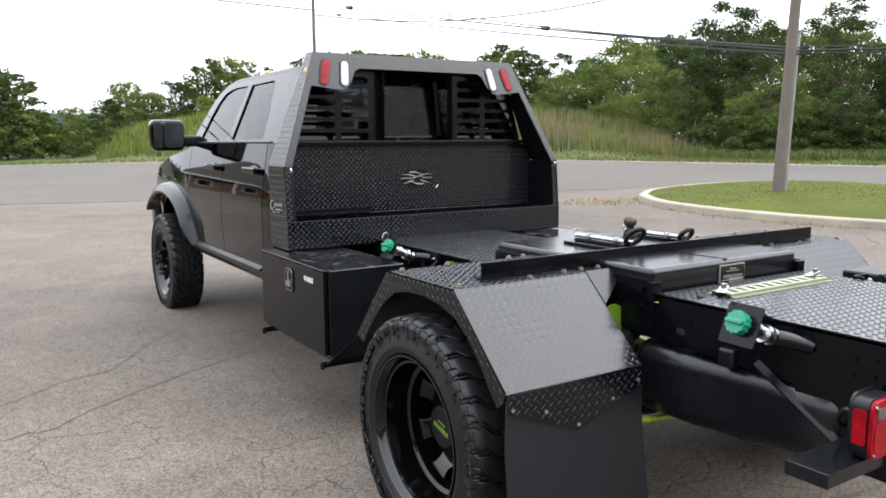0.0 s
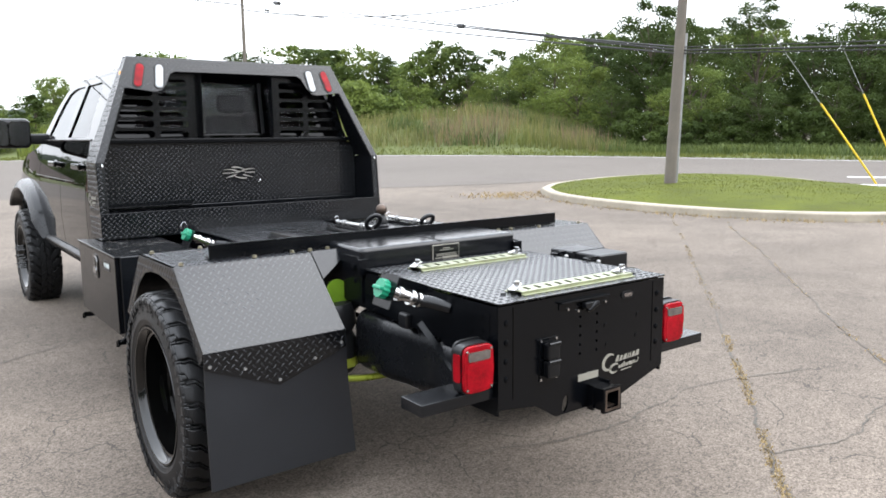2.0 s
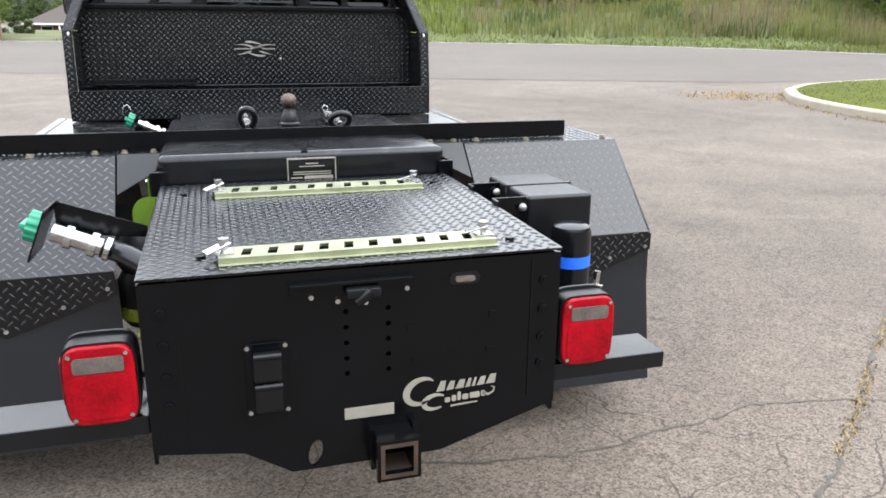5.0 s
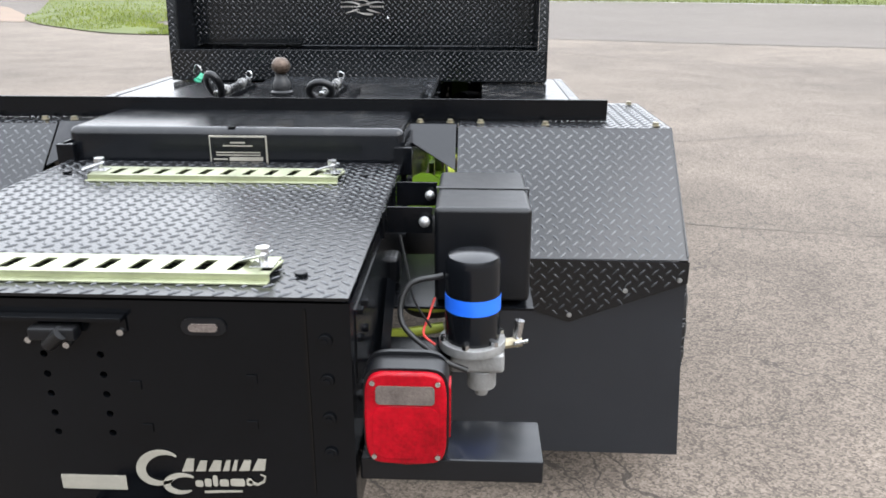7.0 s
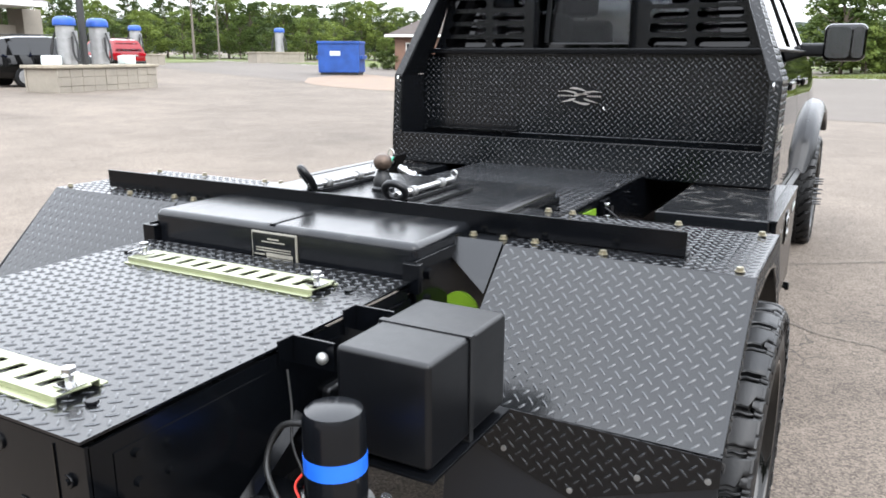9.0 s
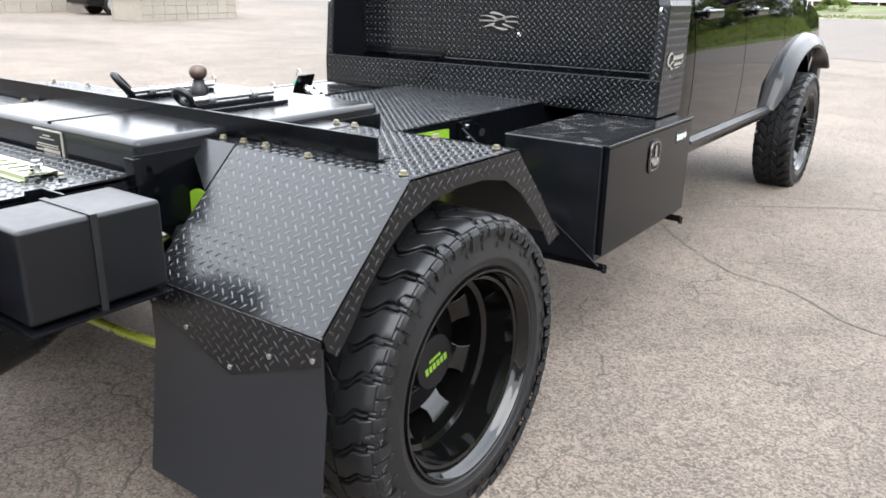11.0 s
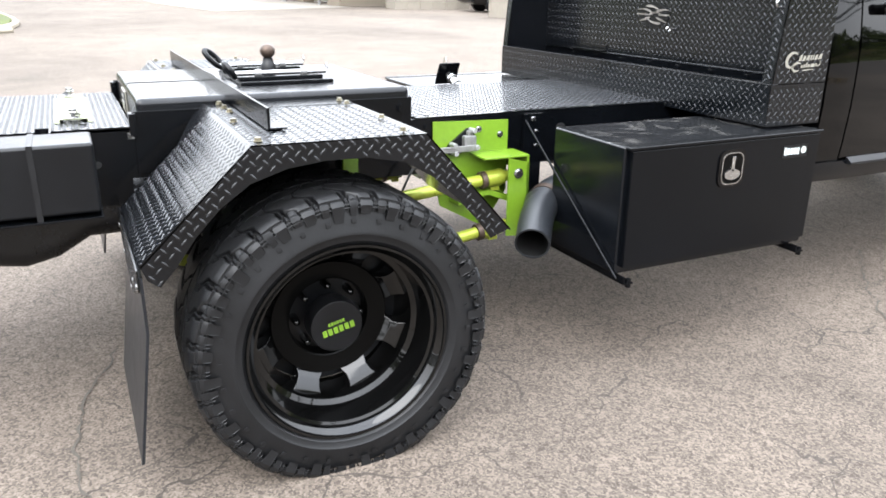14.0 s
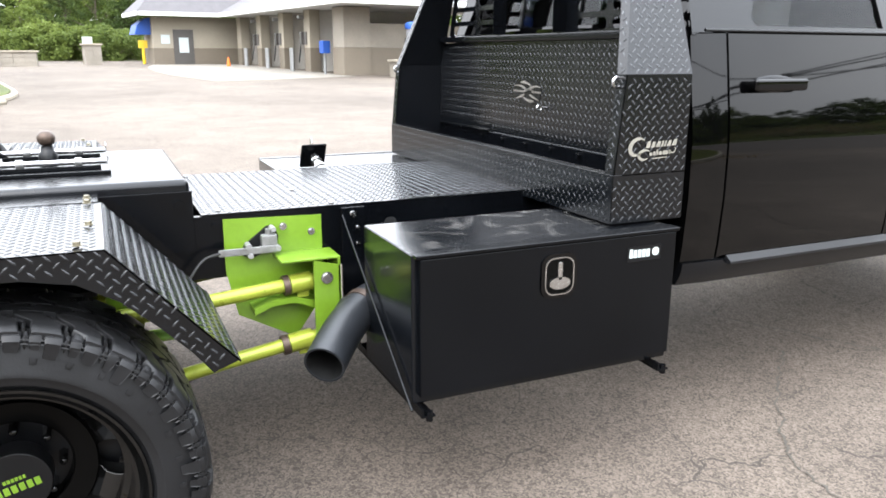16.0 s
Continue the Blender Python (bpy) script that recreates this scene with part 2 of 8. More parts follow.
M = dict(
    lot=asphalt("lot_asphalt", (0.0492, 0.0396, 0.0320), (0.1545, 0.1270, 0.1025), 1.2, 0.33),
    road=asphalt("road_asphalt", (0.0633, 0.0538, 0.046), (0.1012, 0.0866, 0.0743), crack=0.35, stain=0.12),
    concrete=mat("concrete", (0.226, 0.198, 0.152), 0.9, var=0.3, scale=1.5, bump=0.3, bscale=60),
    apron=mat("concrete_apron", (0.1516, 0.1369, 0.1137), 0.9, var=0.15, scale=0.5, bump=0.2, bscale=40),
    grass=mat("grass", (0.0634, 0.0753, 0.0238), 0.9, var=0.4, scale=0.7, bump=0.8, bscale=30, spec=0.2),
    lawn=mat("lawn", (0.058, 0.067, 0.0135), 0.9, var=0.42, scale=1.5, bump=0.6, bscale=60, spec=0.05),
    straw=mat("dry_weeds", (0.235, 0.172, 0.086), 0.9, var=0.3, scale=3, spec=0.2),
    bark=mat("bark", (0.0595, 0.0446, 0.0323), 0.9, var=0.35, scale=4, bump=0.8, bscale=14),
    pole=mat("weathered_pole_wood", (0.098, 0.084, 0.068), 0.85, var=0.25, scale=3, bump=0.5, bscale=20),
    wire=mat("black_wire", (0.02, 0.02, 0.02), 0.6),
    yellow=mat("yellow_plastic", (0.525, 0.364, 0.014), 0.5),
    white=mat("white_paint", (0.4704, 0.4704, 0.4586), 0.6, var=0.12),
    powder=mat("black_powder_coat", (0.0014, 0.0017, 0.0023), 0.2, var=0.3, scale=3, bump=0.03, bscale=500, dust=0.004, spec=0.22),
    boxes=mat("black_box_paint", (0.0024, 0.0029, 0.0038), 0.18, var=0.35, scale=3, bump=0.014, bscale=260, dust=0.008, spec=0.34, smear=0.22),
    satin=mat("satin_black_steel", (0.0032, 0.0037, 0.0047), 0.21, var=0.3, scale=2.5, bump=0.012, bscale=300, dust=0.006, spec=0.36, smear=0.07),
    tread=mat("black_tread_plate", (0.0018, 0.0022, 0.0029), 0.19, var=0.3, scale=3.5, bump=0.03, bscale=400, dust=0.012, spec=0.45),
    # bars paler than their sheet: some wear, and sky glints put into the colour
    bars=mat("worn_glint_tread_bars", (0.0146, 0.0158, 0.0178), 0.24, var=0.5, scale=5, spec=0.7),
    flap=mat("rubber_flap", (0.0048, 0.0058, 0.0079), 0.36, var=0.25, scale=2, bump=0.05, bscale=200, dust=0.012),
    plastic=mat("black_plastic", (0.0022, 0.0025, 0.0032), 0.36, var=0.25, scale=4, bump=0.06, bscale=400, dust=0.014, spec=0.33),
    gloss=mat("gloss_black_paint", (0.0006, 0.0006, 0.0007), 0.03, var=0.2, scale=1, spec=0.36),
    rubber=mat("tyre_rubber", (0.0058, 0.0060, 0.0066), 0.42, var=0.35, scale=9, bump=0.1, bscale=150, dust=0.012, spec=0.34),
    rim=mat("gloss_black_rim", (0.002, 0.002, 0.002), 0.05, var=0.2, spec=0.5),
    rimface=mat("satin_black_disc", (0.0016, 0.0016, 0.0016), 0.22, var=0.3, scale=6, bump=0.03, bscale=120, spec=0.1),
    tank=mat("moulded_tank_plastic", (0.0040, 0.0044, 0.0053), 0.27, var=0.3, scale=5, bump=0.08, bscale=60, dust=0.006, spec=0.42),
    dull=mat("dull_grey_steel", (0.22, 0.22, 0.215), 0.42, metal=0.7, var=0.35, scale=40, bump=0.2, bscale=200),
    chrome=mat("bright_metal", (0.46, 0.46, 0.46), 0.24, metal=1.0, var=0.3, scale=30),
    zinc=mat("yellow_zinc_plate", (0.2822, 0.2974, 0.1915), 0.34, metal=0.75, var=0.2, scale=14, bump=0.1, bscale=90),
    bolt=mat("brass_plated_bolt", (0.25, 0.225, 0.16), 0.4, metal=0.8, var=0.3, scale=30),
    rust=mat("brown_steel_ball", (0.065, 0.046, 0.035), 0.45, metal=0.6, var=0.4, scale=25, bump=0.2, bscale=120),
    lime=mat("lime_green_paint", (0.105, 0.19, 0.0125), 0.33, var=0.2, scale=5, bump=0.1, bscale=150, coat=0.3),
    limey=mat("yellow_green_paint", (0.235, 0.275, 0.030), 0.3, metal=0.25, var=0.25, scale=7),
    cap=mat("green_cap", (0.0056, 0.175, 0.0945), 0.4, var=0.1),
    red=mat("red_lens", (0.195, 0.0014, 0.0055), 0.22, var=0.55, scale=16, bump=0.25, bscale=180, spec=0.18),
    clear=mat("clear_lens", (0.30, 0.31, 0.32), 0.15, var=0.2, scale=30, coat=0.3, bump=0.3, bscale=200),
    greylens=mat("grey_lens", (0.075, 0.062, 0.055), 0.2, var=0.4, scale=40, bump=0.4, bscale=200),
    amber=mat("amber_lens", (0.85, 0.33, 0.01), 0.2, coat=1.0),
    blue=mat("blue_label", (0.012, 0.10, 0.55), 0.4, var=0.1),
    alu=mat("cast_aluminium", (0.2268, 0.2268, 0.2226), 0.5, metal=0.6, var=0.3, scale=20, bump=0.25, bscale=120),
    silver=mat("silver_decal", (0.175, 0.165, 0.138), 0.5, metal=0.0, var=0.2, scale=20),
    etched=mat("etched_emblem", (0.34, 0.32, 0.30), 0.38, metal=0.9, var=0.2, scale=20),
    label_white=mat("white_label", (0.4116, 0.4586, 0.4469), 0.5, var=0.08),
    flare=mat("textured_black_flare", (0.0045, 0.005, 0.006), 0.25, var=0.25, scale=3, bump=0.05, bscale=300, dust=0.006, spec=0.3),
    car_red=mat("red_car_paint", (0.16, 0.006, 0.008), 0.12, var=0.1, scale=2),
    pale_wall=mat("pale_bay_wall", (0.47, 0.45, 0.41), 0.8, var=0.12, scale=0.8, bump=0.2, bscale=14),
    pipe=mat("black_exhaust_pipe", (0.0095, 0.0108, 0.0130), 0.45, var=0.3, scale=8, bump=0.15, bscale=120),
    hose=mat("rubber_hose", (0.005, 0.005, 0.005), 0.5),
    copper=mat("red_wire", (0.5, 0.03, 0.02), 0.5),
    stone=mat("pale_block_stone", (0.1982, 0.1759, 0.1437), 0.9, var=0.2, scale=1.2, bump=0.5, bscale=12),
    block=mat("tan_block_wall", (0.262, 0.232, 0.182), 0.9, var=0.12, scale=0.8, bump=0.3, bscale=14),
    block_dark=mat("brown_block_wall", (0.1338, 0.1116, 0.0843), 0.9, var=0.12, scale=0.8, bump=0.3, bscale=14),
    shingle=mat("grey_shingles", (0.0793, 0.0743, 0.0768), 0.9, var=0.25, scale=2.5, bump=0.5, bscale=8),
    shingle_brown=mat("brown_shingles", (0.0371, 0.0268, 0.0213), 0.9, var=0.25, scale=2.5, bump=0.5, bscale=8),
    brick=mat("red_brick", (0.135, 0.078, 0.056), 0.9, var=0.25, scale=3, bump=0.4, bscale=10),
    trim=mat("white_trim", (0.5242, 0.5174, 0.4973), 0.6, var=0.08),
    awning=mat("blue_awning", (0.0059, 0.05, 0.247), 0.5, var=0.2, scale=2),
    dumpster=mat("blue_dumpster_paint", (0.006, 0.04, 0.18), 0.45, var=0.35, scale=2, bump=0.1),
    door_dark=mat("dark_door", (0.06, 0.055, 0.05), 0.5, var=0.1),
    steel=mat("grey_steel", (0.247, 0.247, 0.247), 0.4, metal=0.5, var=0.2, scale=5),
    orange=mat("orange_cone", (0.56, 0.126, 0.014), 0.6),
    dirt=mat("tan_dirt", (0.120, 0.084, 0.058), 0.95, var=0.3, scale=0.8, bump=0.3, bscale=20),
    cloth=mat("dark_seat_cloth", (0.05, 0.05, 0.052), 0.9, var=0.2, scale=20),
    hill=mat("wooded_hill", (0.0186, 0.0248, 0.0174), 0.95, var=0.6, scale=0.06, bump=1.0, bscale=0.4, spec=0.1),
)


def glass(name, color, rough=0.0):
    m = bpy.data.materials.new(name)
    m.use_nodes = True
    b = m.node_tree.nodes["Principled BSDF"]
    b.inputs["Base Color"].default_value = (*color, 1)
    b.inputs["Roughness"].default_value, b.inputs["Transmission Weight"].default_value, b.inputs["IOR"].default_value = rough, 1.0, 1.45
    return m


def leafy(name, color, spread):
    """Leaves: diffuse with light passing through, varied from tree to tree and clump to clump."""
    m = bpy.data.materials.new(name)
    m.use_nodes = True
    n, l = m.node_tree.nodes, m.node_tree.links
    co, big, info = n.new("ShaderNodeTexCoord"), n.new("ShaderNodeTexNoise"), n.new("ShaderNodeObjectInfo")
    isl = n.new("ShaderNodeNewGeometry")
    big.inputs["Scale"].default_value = 0.9
    l.new(co.outputs["Object"], big.inputs["Vector"])
    s1, s2 = n.new("ShaderNodeMath"), n.new("ShaderNodeMath")
    s1.operation = s2.operation = "MULTIPLY_ADD"
    l.new(info.outputs["Random"], s1.inputs[0])
    s1.inputs[1].default_value = spread
    l.new(big.outputs["Fac"], s1.inputs[2])
    l.new(isl.outputs["Random Per Island"], s2.inputs[0])
    s2.inputs[1].default_value = 0.5
    l.new(s1.outputs[0], s2.inputs[2])
    ramp = n.new("ShaderNodeValToRGB")
    e = ramp.color_ramp.elements
    e[0].position, e[0].color = 0.35, (color[0] * 0.62, color[1] * 0.68, color[2] * 0.8, 1)
    e[1].position, e[1].color = 1.45, (color[0] * 1.7, color[1] * 1.5, color[2] * 1.2, 1)
    mr = n.new("ShaderNodeMapRange")
    mr.inputs[1].default_value, mr.inputs[2].default_value = 0.3, 1.3 + spread
    l.new(s2.outputs[0], mr.inputs[0])
    e[0].position, e[1].position = 0.0, 1.0
    l.new(mr.outputs[0], ramp.inputs[0])
    b = n["Principled BSDF"]
    b.inputs["Roughness"].default_value, b.inputs["Specular IOR Level"].default_value = 0.65, 0.12
    l.new(ramp.outputs[0], b.inputs["Base Color"])
    tr, mix = n.new("ShaderNodeBsdfTranslucent"), n.new("ShaderNodeMixShader")
    l.new(ramp.outputs[0], tr.inputs[0])
    mix.inputs[0].default_value = 0.35
    l.new(b.outputs[0], mix.inputs[1])
    l.new(tr.outputs[0], mix.inputs[2])
    l.new(mix.outputs[0], n["Material Output"].inputs[0])
    return m


M["leaf"] = leafy("leaves", (0.0345, 0.0545, 0.0135), 0.5)
M["leaf_pale"] = leafy("pale_leaves", (0.083, 0.116, 0.028), 0.4)
M["blades"] = leafy("grass_blades", (0.0823, 0.0991, 0.0286), 0.15)
M["tall"] = leafy("tall_grass", (0.1445, 0.1394, 0.0638), 0.1)
M["seed"] = leafy("seed_heads", (0.1354, 0.1042, 0.0703), 0.1)
M["weed"] = leafy("leafy_weeds", (0.0588, 0.0823, 0.0269), 0.2)
M["lawn_blades"] = leafy("lawn_blades", (0.070, 0.081, 0.0155), 0.1)
M["fresh"] = leafy("fresh_grass", (0.112, 0.142, 0.030), 0.1)
M["tint"] = glass("tinted_glass", (0.13, 0.14, 0.15))
M["tint"].node_tree.nodes["Principled BSDF"].inputs["IOR"].default_value = 1.19
M["clear_glass"] = glass("clear_glass", (0.75, 0.8, 0.78))
M["mirror"] = mat("mirror_glass", (0.13, 0.135, 0.14), 0.16, metal=1.0, var=0.02)


# ---- mesh helpers ----
def V(*a):
    return Vector(a)


def thing(name, label, category, group="", at=None, kind=""):
    e = new(name)
    e.empty_display_size = 0.2
    if at is not None:
        e.matrix_world = at
    return tagged(e, label, category, group, kind)


def weigh(me, least):
    """Corner normals weighed by face area, so that large flat faces stay flat beside their rounded edges."""
    normals = [p.normal.copy() for p in me.polygons]
    areas = [p.area for p in me.polygons]
    round_ = [[] for _ in me.vertices]
    for p in me.polygons:
        for v in p.vertices:
            round_[v].append(p.index)
    out = []
    for p in me.polygons:
        n = normals[p.index]
        for v in p.vertices:
            t = Vector()
            for q in round_[v]:
                if normals[q].dot(n) > least:
                    t += normals[q] * areas[q]
            out.append(t.normalized() if t.length > 1e-12 else n)
    me.normals_split_custom_set(out)


def link(name, bm, material, parent=None, label="", smooth=40):
    """Links a bmesh as one mesh object under a thing or a part."""
    bmesh.ops.recalc_face_normals(bm, faces=bm.faces)
    me = bpy.data.meshes.new(name)
    bm.to_mesh(me)
    bm.free()
    me.materials.append(M[material])
    if smooth:
        me.shade_smooth()
        if len(me.polygons) < 4000:
            weigh(me, math.cos(radians(smooth)))
        else:
            me.set_sharp_from_angle(angle=radians(smooth))
    ob = new(name, me)
    if parent is not None:
        ob.parent = parent
    if label:
        ob["label"] = label
    return ob


part = link


def raw(name, verts, faces, material, parent=None, label="", smooth=False):
    me = bpy.data.meshes.new(name)
    me.from_pydata(verts, [], faces)
    me.materials.append(M[material])
    if smooth:
        me.shade_smooth()
    ob = new(name, me)
    if parent is not None:
        ob.parent = parent
    if label:
        ob["label"] = label
    return ob


def B():
    return bmesh.new()


def box(bm, lo, hi, bev=0.003, seg=2, m=None):
    c = [(a + b) / 2 for a, b in zip(lo, hi)]
    s = [abs(b - a) for a, b in zip(lo, hi)]
    mm = Matrix.Translation(c) @ Matrix.Diagonal((*s, 1))
    if m is not None:
        mm = m @ mm
    vs = bmesh.ops.create_cube(bm, size=1, matrix=mm)["verts"]
    if bev:
        es = list({e for v in vs for e in v.link_edges})
        bmesh.ops.bevel(bm, geom=es, offset=min(bev, min(s) * 0.45), segments=seg, affect="EDGES", profile=0.5)
    return bm


def cyl(bm, a, b, r, seg=20, r2=None, bev=0.0):
    a, b = Vector(a), Vector(b)
    d = b - a
    m = Matrix.Translation((a + b) / 2) @ d.to_track_quat("Z", "Y").to_matrix().to_4x4()
    vs = bmesh.ops.create_cone(bm, cap_ends=True, segments=seg, radius1=r, radius2=r if r2 is None else r2, depth=d.length, matrix=m)["verts"]
    if bev:
        es = [e for e in {e for v in vs for e in v.link_edges} if any(len(f.verts) == seg for f in e.link_faces)]
        bmesh.ops.bevel(bm, geom=es, offset=bev, segments=2, affect="EDGES", profile=0.5)
    return bm


def ball(bm, c, r, seg=16, squash=(1, 1, 1)):
    bmesh.ops.create_uvsphere(bm, u_segments=seg, v_segments=seg // 2 + 2, radius=r, matrix=Matrix.Translation(c) @ Matrix.Diagonal((*squash, 1)))
    return bm


def tube(bm, pts, r, seg=10, closed=False):
    """A round bar swept along points."""
    pts = [Vector(p) for p in pts]
    n = len(pts)
    rings = []
    up = None
    for i, p in enumerate(pts):
        a = pts[(i - 1) % n] if (closed or i) else p
        b = pts[(i + 1) % n] if (closed or i < n - 1) else p
        d = (b - a).normalized()
        if up is None:
            up = d.orthogonal().normalized()
        up = (up - d * up.dot(d)).normalized()
        side = d.cross(up)
        rings.append([bm.verts.new(p + (up * math.cos(t) + side * math.sin(t)) * r) for t in (2 * math.pi * k / seg for k in range(seg))])
    for i in range(n if closed else n - 1):
        p, q = rings[i], rings[(i + 1) % n]
        for k in range(seg):
            bm.faces.new((p[k], p[(k + 1) % seg], q[(k + 1) % seg], q[k]))
    if not closed:
        bm.faces.new(rings[0][::-1])
        bm.faces.new(rings[-1])
    return bm


def bend(pts, n=8):
    """A smooth line through points."""
    p = [Vector(q) for q in pts]
    p = [2 * p[0] - p[1]] + p + [2 * p[-1] - p[-2]]
    out = []
    for i in range(1, len(p) - 2):
        for k in range(n):
            t = k / n
            a, b, c, d = p[i - 1], p[i], p[i + 1], p[i + 2]
            out.append(0.5 * (2 * b + (c - a) * t + (2 * a - 5 * b + 4 * c - d) * t * t + (3 * b - a - 3 * c + d) * t ** 3))
    return out + [p[-2]]


def lathe(bm, prof, seg=48, m=None, closed=False):
    """Profile of (radius, height) turned round x."""
    rings = []
    for r, h in prof:
        ring = []
        for k in range(seg):
            a = 2 * math.pi * k / seg
            v = Vector((h, r * math.cos(a), r * math.sin(a)))
            ring.append(bm.verts.new(m @ v if m is not None else v))
        rings.append(ring)
    pairs = list(zip(rings, rings[1:])) + ([(rings[-1], rings[0])] if closed else [])
    for p, q in pairs:
        for k in range(seg):
            bm.faces.new((p[k], p[(k + 1) % seg], q[(k + 1) % seg], q[k]))
    if not closed:
        for ring in (rings[0], rings[-1]):
            bm.faces.new(ring)
    return bm


def plate(bm, outer, holes, m, thick):
    """A sheet with holes: outlines in x, y of m, thick along its z."""
    edges = []
    for loop in [outer] + list(holes):
        vs = [bm.verts.new(m @ Vector((x, y, 0))) for x, y in loop]
        edges += [bm.edges.new((vs[i], vs[(i + 1) % len(vs)])) for i in range(len(vs))]
    res = bmesh.ops.triangle_fill(bm, edges=edges, use_beauty=True)
    faces = [g for g in res["geom"] if isinstance(g, bmesh.types.BMFace)]
    ext = bmesh.ops.extrude_face_region(bm, geom=faces)
    off = m.to_3x3() @ Vector((0, 0, thick))
    for g in ext["geom"]:
        if isinstance(g, bmesh.types.BMVert):
            g.co += off
    return bm


def slot(cx, cy, w, h, n=6):
    """A rounded slot outline, w long, h high."""
    r, out = h / 2, []
    for side, a0 in ((1, -90), (-1, 90)):
        for k in range(n + 1):
            a = radians(a0 + 180 * k / n)
            out.append((cx + side * (w / 2 - r) + r * math.cos(a), cy + r * math.sin(a)))
    return out


def ring2(cx, cy, r, n=14):
    return [(cx + r * math.cos(2 * math.pi * k / n), cy + r * math.sin(2 * math.pi * k / n)) for k in range(n)]


def rrect(x0, y0, x1, y1, r, n=4):
    out = []
    for cx, cy, a0 in ((x1 - r, y1 - r, 0), (x0 + r, y1 - r, 90), (x0 + r, y0 + r, 180), (x1 - r, y0 + r, 270)):
        for k in range(n + 1):
            a = radians(a0 + 90 * k / n)
            out.append((cx + r * math.cos(a), cy + r * math.sin(a)))
    return out


def squircle(x0, y0, x1, y1, p=5.5, n=44):
    """A square with bowed sides and round corners."""
    cx, cy, a, b = (x0 + x1) / 2, (y0 + y1) / 2, (x1 - x0) / 2, (y1 - y0) / 2
    pts = [(math.cos(2 * math.pi * k / n), math.sin(2 * math.pi * k / n)) for k in range(n)]
    return [(cx + a * math.copysign(abs(c) ** (2 / p), c), cy + b * math.copysign(abs(q) ** (2 / p), q)) for c, q in pts]


def basis(o, u, v):
    """A frame with origin o, x along u and y along v (made square to u)."""
    o, u, v = Vector(o), Vector(u).normalized(), Vector(v)
    v = (v - u * v.dot(u)).normalized()
    w = u.cross(v)
    m = Matrix((u, v, w)).transposed().to_4x4()
    m.translation = o
    return m


def inside(p, poly):
    x, y = p
    hit = False
    for i in range(len(poly)):
        (x1, y1), (x2, y2) = poly[i], poly[i - 1]
        if (y1 > y) != (y2 > y) and x < (x2 - x1) * (y - y1) / (y2 - y1) + x1:
            hit = not hit
    return hit


def treads(name, poly, m, parent, pitch=0.0345, holes=(), rise=None):
    """The raised bars of tread plate over a polygon in the x, y plane of m: rows of one slant, and between them rows of the other."""
    xs, ys = [p[0] for p in poly], [p[1] for p in poly]
    rise = rise or pitch
    verts, faces = [], []
    L, W, T = 0.0128, 0.0029, 0.0020
    shape = [(-L, 0, 0), (-L * 0.5, -W * 0.9, 0), (L * 0.5, -W * 0.9, 0), (L, 0, 0), (L * 0.5, W * 0.9, 0), (-L * 0.5, W * 0.9, 0), (-L * 0.62, 0, T * 0.8), (0, 0, T), (L * 0.62, 0, T * 0.8)]
    fs = [(0, 1, 6), (1, 2, 7, 6), (2, 8, 7), (2, 3, 8), (3, 4, 8), (4, 7, 8), (4, 5, 6, 7), (5, 0, 6)]
    inset = 0.0095
    for half in (0, 1):
        a = radians(-45 if half else 45)
        ca, sa = math.cos(a), math.sin(a)
        bar = [(px * ca - py * sa, px * sa + py * ca, pz + 0.0004) for px, py, pz in shape]
        for i in range(int((max(xs) - min(xs)) / pitch) + 2):
            for j in range(int((max(ys) - min(ys)) / rise) + 2):
                x, y = min(xs) + pitch * (i + 0.3 + 0.5 * half), min(ys) + rise * (j + 0.3 + 0.5 * half)
                if all(inside((x + p, y + q), poly) for p, q in ((inset, 0), (-inset, 0), (0, inset), (0, -inset))) and not any(inside((x, y), h) for h in holes):
                    k = len(verts)
                    verts += [m @ Vector((x + px, y + py, pz)) for px, py, pz in bar]
                    faces += [tuple(k + q for q in f) for f in fs]
    return tagged(raw(name, verts, faces, "bars", parent, smooth=True), kind="stuff")


def bolt(bm, p, axis, r=0.011, h=0.008):
    """A hexagon head on a washer."""
    p, a = Vector(p), Vector(axis).normalized()
    cyl(bm, p, p + a * 0.0025, r * 1.35, 14)
    cyl(bm, p + a * 0.0025, p + a * (0.0025 + h), r, 6)
    return bm


# ---- the truck ----
truck = thing("flatbed_truck", "black crew cab hauler truck with tread plate bed, parked on asphalt", "truck")
XZ = basis((0, 0, 0), (1, 0, 0), (0, 0, 1))  # x across, y up, thickness towards -y


def at_y(y):
    """Plane facing the rear: x across, y up, z towards the rear."""
    m = XZ.copy()
    m.translation = (0, y, 0)
    return m


def at_x(x, s):
    """Plane facing outwards on side s: its x is the truck's y times s, so that its z looks outwards."""
    return basis((x, 0, 0), (0, s, 0), (0, 0, 1))


